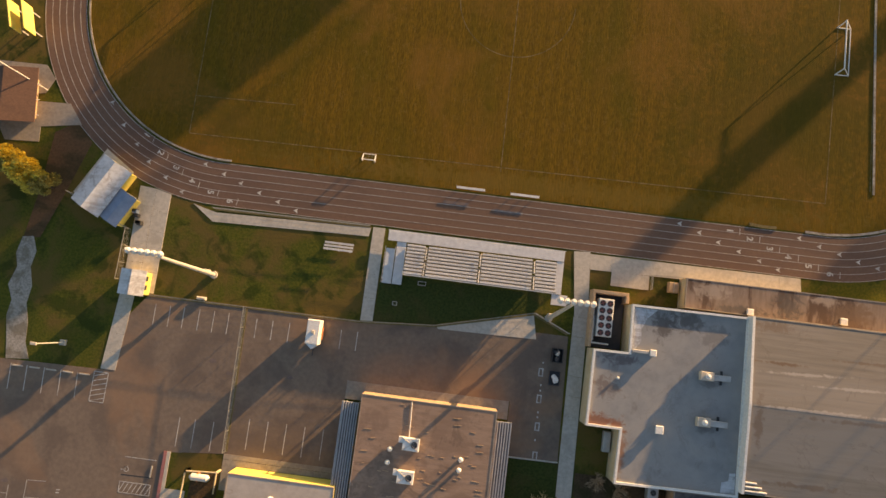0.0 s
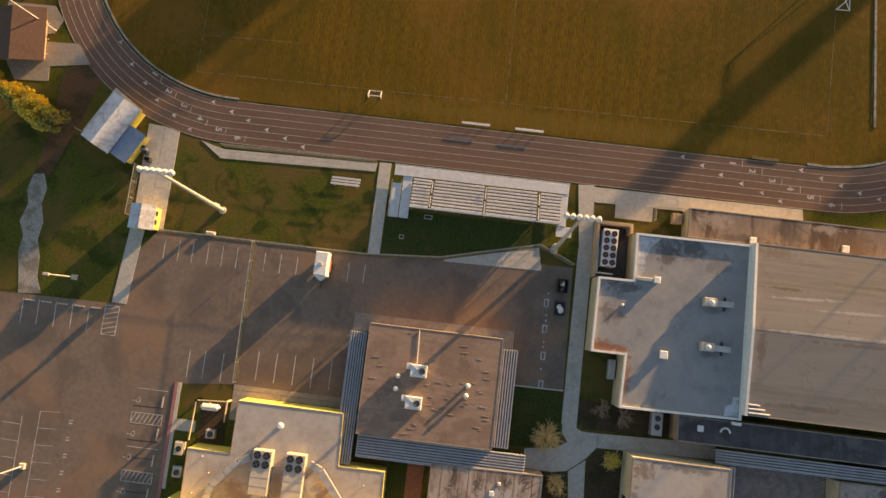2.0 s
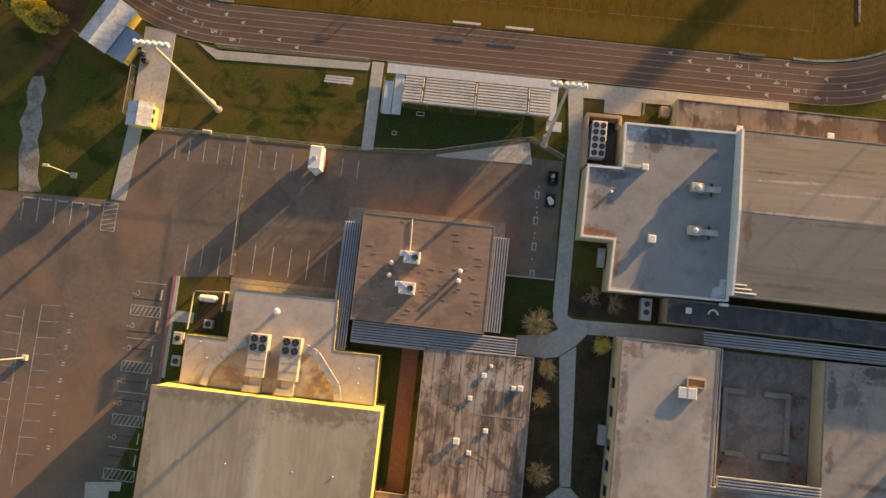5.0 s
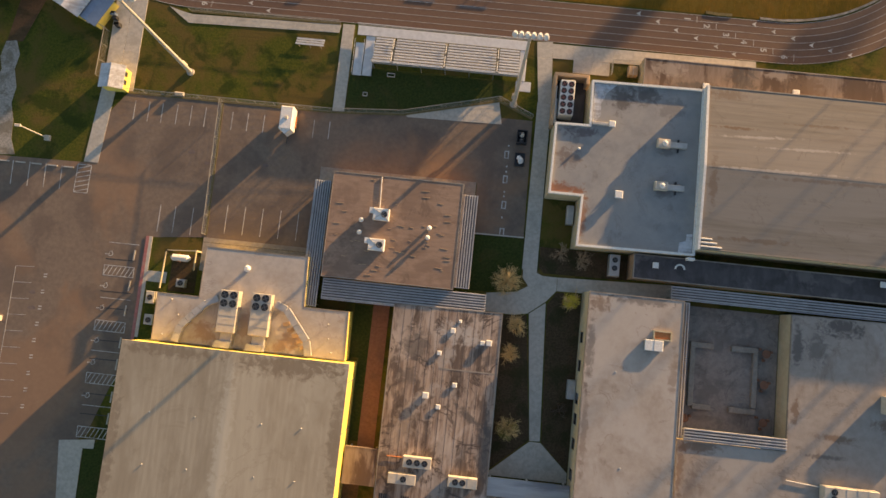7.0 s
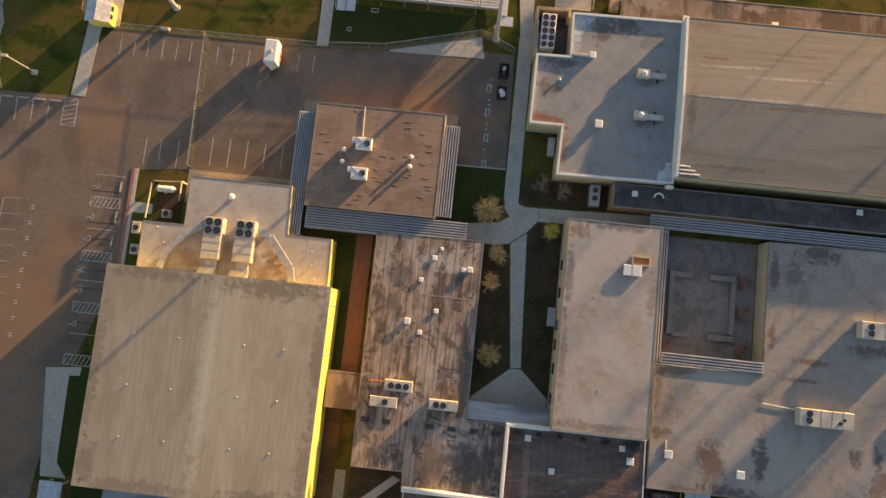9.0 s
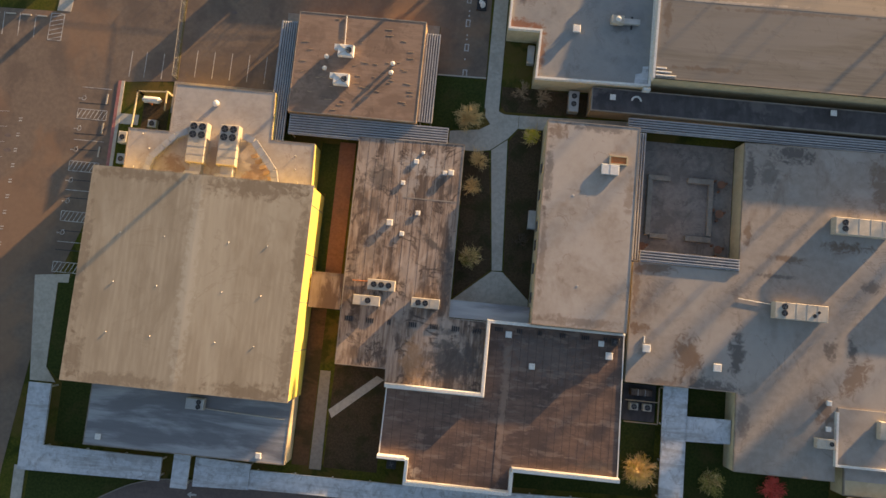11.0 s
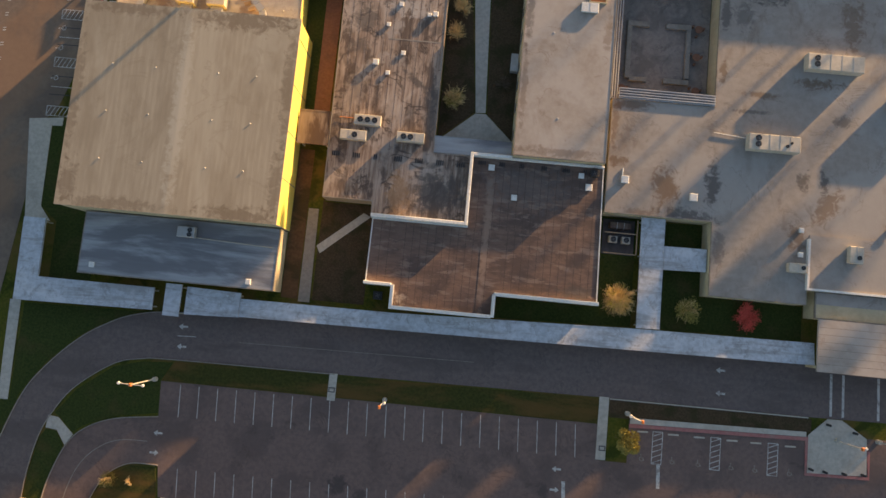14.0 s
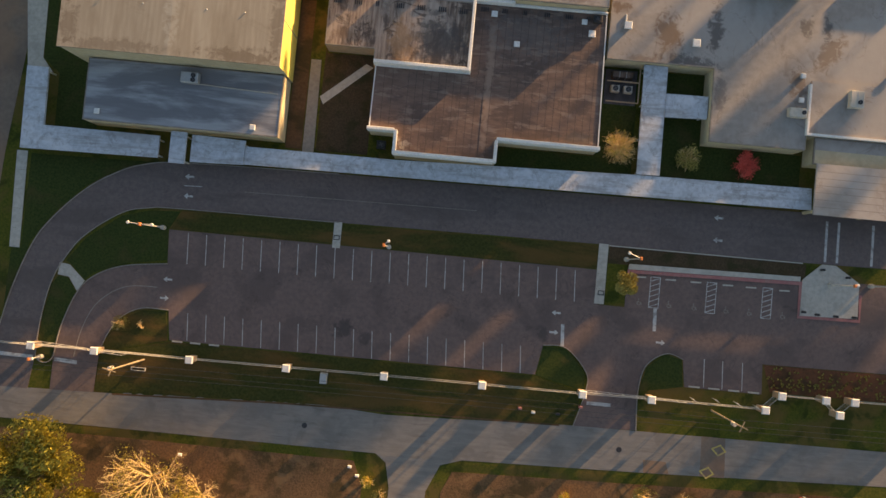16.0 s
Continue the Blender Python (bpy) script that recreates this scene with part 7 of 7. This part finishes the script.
lot_lamp(-22.0, -89.2, ((-1.6, 0.1), (1.7, 0.05)), "double-armed lamp post on the grass island")
lot_lamp(11.6, -88.9, ((0.6, 0.6),), "single lamp post standing beside the lot")
lot_lamp(46.6, -87.4, ((-1.6, 0.6),), "single lamp post behind the accessible stalls")
lot_lamp(82.5, -87.9, ((-1.1, 0.2),), "single lamp post beside the waiting pad")
lot_lamp(76.6, -88.3, ((0.4, 0.1),), "lamp post standing on the waiting pad", 6.0)
lot_lamp(-38.0, -109.9, ((0.5, 0.1),), "short lamp post at the entrance island", 3.0)
for x, y in ((72.9, -92.6), (74.9, -92.8), (77.6, -92.8), (80.3, -92.7), (75.2, -86.2), (79.0, -87.0)):
    b = thing("bollard", (x, y, 0), "dark round bollard on the waiting pad", "bollard", "bollards")
    part("post", tube(bmesh.new(), (x, y, 0.1), (x, y, 1.0), 0.18, 0.18, 12), M_BLACK, b)
    part("cap", tube(bmesh.new(), (x, y, 1.0), (x, y, 1.08), 0.18, 0.06, 12), M_BLACK, b)
for x0, y0 in ((3.3, -88.6), (42.9, -93.0)):
    single("drain_grate", rim(bmesh.new(), rect(x0, y0, x0 + 0.9, y0 + 0.7), 0.12, 0.08, 0.12), M_BLACK, (x0, y0, 0), "dark drain grate set in the crossing path", "grate", "drain grates")


def utility_pole(x, y, arms, label, h=10.0, lean=(0, 0)):
    p = thing("utility_pole", (x, y, 0), label, "utility pole", "utility poles")
    top = (x + lean[0], y + lean[1], h)
    part("pole", tube(bmesh.new(), (x, y, 0), top, 0.15, 0.10), M_POLEWOOD, p)
    for a, b, z in arms:
        part("cross_arm", bar(bmesh.new(), (top[0] + a[0], top[1] + a[1], z), (top[0] + b[0], top[1] + b[1], z), 0.12), M_POLEWOOD, p)
    part("transformer", tube(bmesh.new(), (top[0] - 0.5, top[1], h - 2.0), (top[0] - 0.5, top[1], h - 1.2), 0.28, 0.28, 12), M_UNIT, p)


utility_pole(-22.8, -108.9, (((-0.9, 0.2), (0.9, -0.2), 9.7), ((-0.2, -0.9), (0.2, 0.6), 9.3)), "pale wooden utility pole with cross-arms above the verge")
utility_pole(60.9, -108.2, (((-0.8, 0.3), (0.8, -0.3), 9.7), ((-0.3, -0.7), (0.3, 0.7), 9.75)), "wooden utility pole with insulators above the verge")
wires = thing("overhead_wires", (20, -111, 9), "thin dark overhead wires along the street", "wire")
for dy, z in ((0.0, 9.6), (0.8, 9.4), (-0.7, 9.3)):
    pts = [(-150, -112.0 + dy, z)] + [(-22.8 + 83.7 * t, -108.9 + dy + 0.7 * t, z - 1.1 * math.sin(math.pi * t)) for t in np.linspace(0, 1, 9)] + [(180, -106.5 + dy, z)]
    bm = bmesh.new()
    for a, b in zip(pts, pts[1:]):
        bar(bm, a, b, 0.035)
    part("wire", bm, M_BLACK, wires)
mb = thing("notice_stand", (4.0, -109.0, 0), "small grey cabinet on the street verge", "cabinet")
part("body", bevel_box(bmesh.new(), 3.5, -109.7, 0.1, 4.5, -108.2, 1.0, 0.06), M_DUCT, mb)
part("door", box(bmesh.new(), 3.7, -109.73, 0.2, 4.3, -109.7, 0.9), M_BLACK, mb)
for x, y in ((57.6, -106.6), (60.9, -106.4), (64.0, -106.6), (66.8, -106.8)):
    s = thing("parking_sign", (x, y, 0), "small pale parking sign on a slim post", "sign", "parking signs")
    part("post", tube(bmesh.new(), (x, y, 0), (x, y, 1.8), 0.03), M_POLE, s)
    part("plate", bar(bmesh.new(), (x - 0.3, y + 0.1, 1.6), (x + 0.3, y - 0.25, 1.6), 0.04, 0.6), M_WHITE, s)
single("road_sign_box", rim(bmesh.new(), rect(-24.5, -110.6, -22.4, -110.1), 0.08, 0.02, 0.3), M_CONC, (-23.4, -110.3, 0), "low pale concrete frame on the verge", "frame")
for x, y, mt in ((33.0, -110.6, M_RED), (35.0, -111.0, M_WHITE), (38.6, -110.9, M_BLACK), (41.8, -109.6, M_RED), (9.0, -121.5, M_WHITE), (10.2, -122.7, M_WHITE), (-16.0, -122.2, M_WHITE)):
    single("litter_box", bevel_box(bmesh.new(), x - 0.25, y - 0.15, 0, x + 0.3, y + 0.2, 0.35, 0.05), mt, (x, y, 0), "small weathered box lying on the verge", "box", "boxes on the verge")

# parked car at the kerb
car = thing("parked_car", (76.5, -120.2, 0), "dark red hatchback parked beside the street", "car")
M_CAR = mat("dark_red_car_paint", (0.16, 0.02, 0.02), (0.19, 0.03, 0.025), 3.0, rough=0.3, bump=0.0)
part("body", bevel_box(bmesh.new(), 74.4, -121.1, 0.3, 78.6, -119.35, 0.95, 0.22), M_CAR, car)
part("cabin", bevel_box(bmesh.new(), 75.2, -120.98, 0.9, 77.6, -119.47, 1.45, 0.35), M_GLASS, car)
part("roof", bevel_box(bmesh.new(), 75.6, -120.7, 1.42, 77.2, -119.75, 1.5, 0.06), M_CAR, car)
for x in (75.2, 77.8):
    for y in (-121.05, -119.4):
        wh = part("wheel", tube(bmesh.new(), (x, y - 0.1, 0.32), (x, y + 0.1, 0.32), 0.32, 0.32, 16), M_BLACK, car)
        part("rim", tube(bmesh.new(), (x, y - 0.11, 0.32), (x, y + 0.11, 0.32), 0.18, 0.18, 12), M_ALU, wh)
for y in (-120.85, -119.75):
    part("headlight", bevel_box(bmesh.new(), 74.36, y, 0.6, 74.46, y + 0.25, 0.75, 0.02), M_WHITE, car)
    part("tail_light", bevel_box(bmesh.new(), 78.55, y, 0.6, 78.64, y + 0.25, 0.78, 0.02), L_RED, car)

# ---- plants ----
def twig_mesh(bm, rng, a, d, length, r, depth):
    """A branch that forks."""
    b = a + d * length
    tube(bm, a, b, r, r * 0.6, 4)
    if depth:
        for k in range(3 if depth > 1 else 2):
            nd = (d + Vector((rng.uniform(-0.75, 0.75), rng.uniform(-0.75, 0.75), rng.uniform(-0.35, 0.5)))).normalized()
            twig_mesh(bm, rng, a.lerp(b, rng.uniform(0.5, 1.0)), nd, length * rng.uniform(0.55, 0.8), r * 0.55, depth - 1)


def leaves(bm, rng, centre, rx, rz, n, size, hollow=0.3, lumps=7):
    """Many small leaf cards in uneven clumps."""
    clumps = []
    for k in range(lumps):
        a, e = rng.uniform(0, 6.283), rng.uniform(-0.4, 0.9)
        q = rng.uniform(0.25, 0.75)
        clumps.append((Vector((math.cos(a) * rx * q, math.sin(a) * rx * q, e * rz * 0.7)), rng.uniform(0.3, 0.55) * (0.75 if lumps > 12 else 1.0)))
    for i in range(n):
        c, s = rng.choice(clumps)
        v = Vector((rng.gauss(0, 1), rng.gauss(0, 1), rng.gauss(0, 1))).normalized() * (hollow + (1 - hollow) * rng.random() ** 0.5)
        p = centre + c + Vector((v.x * rx * s, v.y * rx * s, v.z * rz * s * 1.3))
        u = Vector((rng.uniform(-1, 1), rng.uniform(-1, 1), rng.uniform(-0.6, 0.6))).normalized() * size * rng.uniform(0.6, 1.3)
        w = u.orthogonal().normalized() * size * rng.uniform(0.4, 0.7)
        q = [bm.verts.new(p + u * k + w * m) for k, m in ((-1, 0), (0, -1), (1, 0), (0, 1))]
        bm.faces.new(q)


def tree(name, x, y, h, r, leaf, label, n=2500, size=0.16, seed=1, trunk_r=0.16, depth=3, category="tree", lumps=9, group="", low=0.35, flat=0.38, limb=None, arms=6):
    rng = random.Random(seed)
    t = thing(name, (x, y, 0), label, category, group)
    tr_h = h * low
    part("trunk", tube(bmesh.new(), (x, y, -0.1), (x + 0.1, y, tr_h), trunk_r, trunk_r * 0.7, 8), M_BARK, t)
    bm = bmesh.new()
    for k in range(arms):
        a = k * 6.283 / arms + rng.uniform(-0.3, 0.3)
        d = Vector((math.cos(a) * 0.8, math.sin(a) * 0.8, rng.uniform(0.4, 1.1))).normalized()
        twig_mesh(bm, rng, Vector((x + 0.1, y, tr_h * rng.uniform(0.7, 1.0))), d, r * 0.5, trunk_r * 0.5, depth)
    part("limb_frame", bm, limb or (M_BARK if n > 600 else M_TWIG), t)
    if n:
        bm = bmesh.new()
        leaves(bm, rng, Vector((x, y, h * (0.5 + low / 2))), r, h * flat, n, size, 0.3, lumps)
        part("crown", bm, leaf, t)
    return t


def bare_shrub(x, y, h, r, label, seed, leaf=None, n=0, stems=16, name="bare_shrub", depth=2, mt=None, size=0.1):
    """Many twigs springing from one root."""
    rng = random.Random(seed)
    s = thing(name, (x, y, 0), label, "shrub")
    bm = bmesh.new()
    for k in range(stems):
        a, e = rng.uniform(0, 6.283), rng.uniform(0.25, 1.3)
        d = Vector((math.cos(a) * math.cos(e), math.sin(a) * math.cos(e), math.sin(e)))
        twig_mesh(bm, rng, Vector((x, y, 0.05)), d, (r if e < 0.8 else h) * rng.uniform(0.4, 0.6), 0.075, depth)
    part("branchwork", bm, mt or M_TWIG, s)
    if leaf:
        bm = bmesh.new()
        leaves(bm, rng, Vector((x, y, h * 0.5)), r * 0.95, h * 0.5, n, size, 0.1, 22)
        part("foliage", bm, leaf, s)
    return s


M_REDTWIG = mat("red_twigs", (0.62, 0.09, 0.06), (0.74, 0.15, 0.10), 5.0, rough=0.9, bump=0.0)
bare_shrub(15.3, -22.6, 3.0, 2.3, "bare pale-twigged crape myrtle on the lawn", 3, stems=64, depth=3)
bare_shrub(17.4, -29.0, 2.4, 1.6, "bare pale-twigged shrub in the mulch bed", 4, stems=36, depth=3)
bare_shrub(16.9, -33.0, 2.2, 1.4, "bare pale-twigged shrub in the mulch bed", 5, stems=32, depth=3)
bare_shrub(17.2, -43.6, 2.6, 1.9, "thin shrub with a few olive leaves in the mulch bed", 6, L_OLIVE, 500, 36, depth=3)
bare_shrub(24.8, -24.7, 2.6, 1.5, "shrub with bright yellow leaves beside the walk", 7, L_GOLD, 900, 26)
bare_shrub(26.0, -18.5, 2.2, 1.6, "thin bare shrub with reddish twigs beside the hall", 8, stems=16, depth=3, mt=M_BRICKW)
bare_shrub(22.9, -17.6, 2.0, 1.6, "thin bare shrub with reddish twigs beside the hall", 18, stems=14, depth=3, mt=M_BRICKW)
bare_shrub(24.6, -40.5, 1.8, 1.4, "thin brown shrub in the mulch bed", 9, stems=14, depth=3, mt=M_BARK)
bare_shrub(43.9, -71.2, 3.2, 2.5, "large round tan-twigged shrub beside the walkway", 10, L_GOLD, 600, 80, depth=3)
bare_shrub(54.0, -71.8, 2.6, 2.2, "spreading shrub with yellow-green leaves in the dark lawn", 11, L_OLIVE, 900, 34, size=0.12)
bare_shrub(62.6, -72.0, 2.0, 2.2, "bright red-leaved shrub in the dark lawn", 12, L_RED, 1500, 34, name="red_shrub", size=0.11, depth=3, mt=M_REDTWIG)
tree("ornamental_tree", 46.0, -90.8, 4.0, 1.9, L_OLIVE, "small tree with golden leaves beside the stalls", 2600, 0.17, 13, 0.1)
tree("gold_tree", -34.2, -124.0, 9.0, 7.6, L_AMBER, "large tree full of golden leaves across the street", 17000, 0.28, 14, 0.28, lumps=26)
tree("bare_gold_tree", -18.8, -125.0, 8.0, 6.4, L_GOLD, "half-bare tree with tan twigs and golden leaves", 1500, 0.16, 15, 0.2, 4, lumps=18, limb=M_TWIG, arms=13)
tree("bare_gold_tree", -11.5, -127.0, 7.0, 4.5, L_GOLD, "half-bare tree with tan twigs and golden leaves", 1400, 0.16, 16, 0.2, 4, lumps=14, limb=M_TWIG, arms=11)
tree("gold_tree", -27.0, -130.5, 8.0, 4.5, L_AMBER, "large tree full of golden leaves across the street", 7000, 0.28, 26, 0.2, lumps=12)
bare_shrub(11.8, -123.2, 1.6, 1.1, "small yellow-green shrub beside the driveway", 17, L_GOLD, 420, 10)
bare_shrub(13.8, -125.2, 1.2, 1.4, "low green hedge clump beside the driveway", 21, L_OLIVE, 520, 8)
bare_shrub(40.5, -122.8, 1.5, 1.2, "small yellow shrub across the street", 19, L_GOLD, 420, 10)
bare_shrub(52.0, -121.5, 1.5, 2.2, "low olive shrub across the street", 22, L_OLIVE, 700, 10)
bare_shrub(58.0, -122.5, 1.5, 2.4, "low olive shrub across the street", 23, L_OLIVE, 800, 10)
bare_shrub(-26.8, -103.8, 1.3, 1.6, "low sunlit yellow-green shrub on the island", 24, L_OLIVE, 600, 12)
bare_shrub(-23.8, -104.0, 0.8, 0.9, "low tan shrub on the island", 25, None, 0, 14)
for k, (x, y) in enumerate(((-73.6, 20.0), (-72.0, 19.2), (-70.3, 18.5), (-68.6, 17.6), (-67.0, 16.8), (-65.3, 15.9), (-63.8, 15.1), (-62.5, 14.3))):
    tree("evergreen_clump", x, y, 4.0, 2.15, L_OLIVE if k % 4 == 3 else L_GOLD, "yellow-green clump of a tall hedge", 3000, 0.2, 30 + k, 0.12, 2, lumps=8, group="hedge clumps", low=0.15, flat=0.45)

# low plants of the flower bed
rng = random.Random(5)
bm = bmesh.new()
for i in range(260):
    c = Vector((rng.uniform(68.5, 95.5), rng.uniform(-104.4, -101.0), 0.15))
    for k in range(6):
        u = Vector((rng.uniform(-1, 1), rng.uniform(-1, 1), rng.uniform(0, 1))).normalized() * 0.22
        w = u.orthogonal().normalized() * 0.1
        bm.faces.new([bm.verts.new(c + u * a + w * b) for a, b in ((-1, 0), (0, -1), (1, 0), (0, 1))])
single("bed_plants", bm, L_OLIVE, (82, -102.7, 0), "low dry yellow plants in the flower bed", "plants", kind="stuff")

# leaf litter across the street
for pts, mt in (([(-70, -121.0), (-27, -120.6), (9.5, -120.6), (11.0, -124), (11.5, -170), (-70, -170)], M_LITTER), ([(24.0, -120.8), (50, -120.0), (96, -118.3), (96, -170), (23.0, -170), (22.6, -124)], M_LITTER)):
    pave("leaf_litter", pts, 0.03, mt, "brown earth with fallen leaves across the street", "ground")

# unseen trees beyond the grounds, added sunward; their long shadows cross field and roofs
def far_tree(tx, ty, h, r, seed, zt=0.0, n=2600):
    d = (h - zt) / math.tan(radians(SUN_EL))
    x, y = tx + d * math.cos(radians(SUN_AZ)), ty + d * math.sin(radians(SUN_AZ))
    tree("tall_tree", x, y, h, r, L_GREEN, "tall green tree, unseen beyond the school grounds", n, 0.8, seed, 0.5, 2, "tree", 12, "trees beyond the grounds", 0.1, 0.6)


far_tree(28.0, 16.5, 17.0, 1.9, 41)
far_tree(-62.5, 20.0, 18.0, 4.6, 42, 0.0, 7000)
far_tree(-55.0, 20.5, 18.0, 4.6, 43, 0.0, 7000)
# unseen row of bare-stemmed pines, added so their high crowns shade the street
for k in range(7):
    tx, ty, hc = -17.5 + 5.2 * k, -111.0, 19.8
    d = hc / math.tan(radians(SUN_EL))
    tree("pine_tree", tx + d * math.cos(radians(SUN_AZ)), ty + d * math.sin(radians(SUN_AZ)), 22.0, 3.7, L_GREEN, "unseen bare-stemmed pine added to shade the ground", 3200, 0.55, 60 + k, 0.25, 2, "tree", 14, "pines beyond the grounds", 0.8, 0.075)
# more unseen pines, added so that their crowns shade the entrance and the verges
for k, (tx, ty, r) in enumerate(((-20.0, -97.0, 3.0), (-34.5, -99.5, 2.6), (-16.0, -88.0, 2.6), (-62.0, 0.0, 3.0), (-57.0, 6.0, 2.6), (38.0, -98.0, 2.3), (32.0, -98.5, 2.2), (56.0, 16.0, 2.2), (62.5, 18.0, 2.4), (38.0, -92.5, 2.4), (30.0, -93.0, 2.4), (45.0, -99.5, 2.2), (24.0, -97.0, 2.2), (46.0, -109.0, 2.6), (80.0, -98.5, 2.8), (88.0, -100.5, 2.8), (72.0, -101.5, 2.4), (76.5, -91.5, 2.2), (67.5, -108.0, 2.8), (74.0, -107.5, 2.6), (81.0, -107.0, 2.8), (88.0, -107.0, 2.8))):
    d = 19.8 / math.tan(radians(SUN_EL))
    tree("pine_tree", tx + d * math.cos(radians(SUN_AZ)), ty + d * math.sin(radians(SUN_AZ)), 22.0, r, L_GREEN, "unseen bare-stemmed pine added to shade the ground", 2600, 0.55, 80 + k, 0.1, 2, "tree", 14, "pines beyond the grounds", 0.8, 0.075)
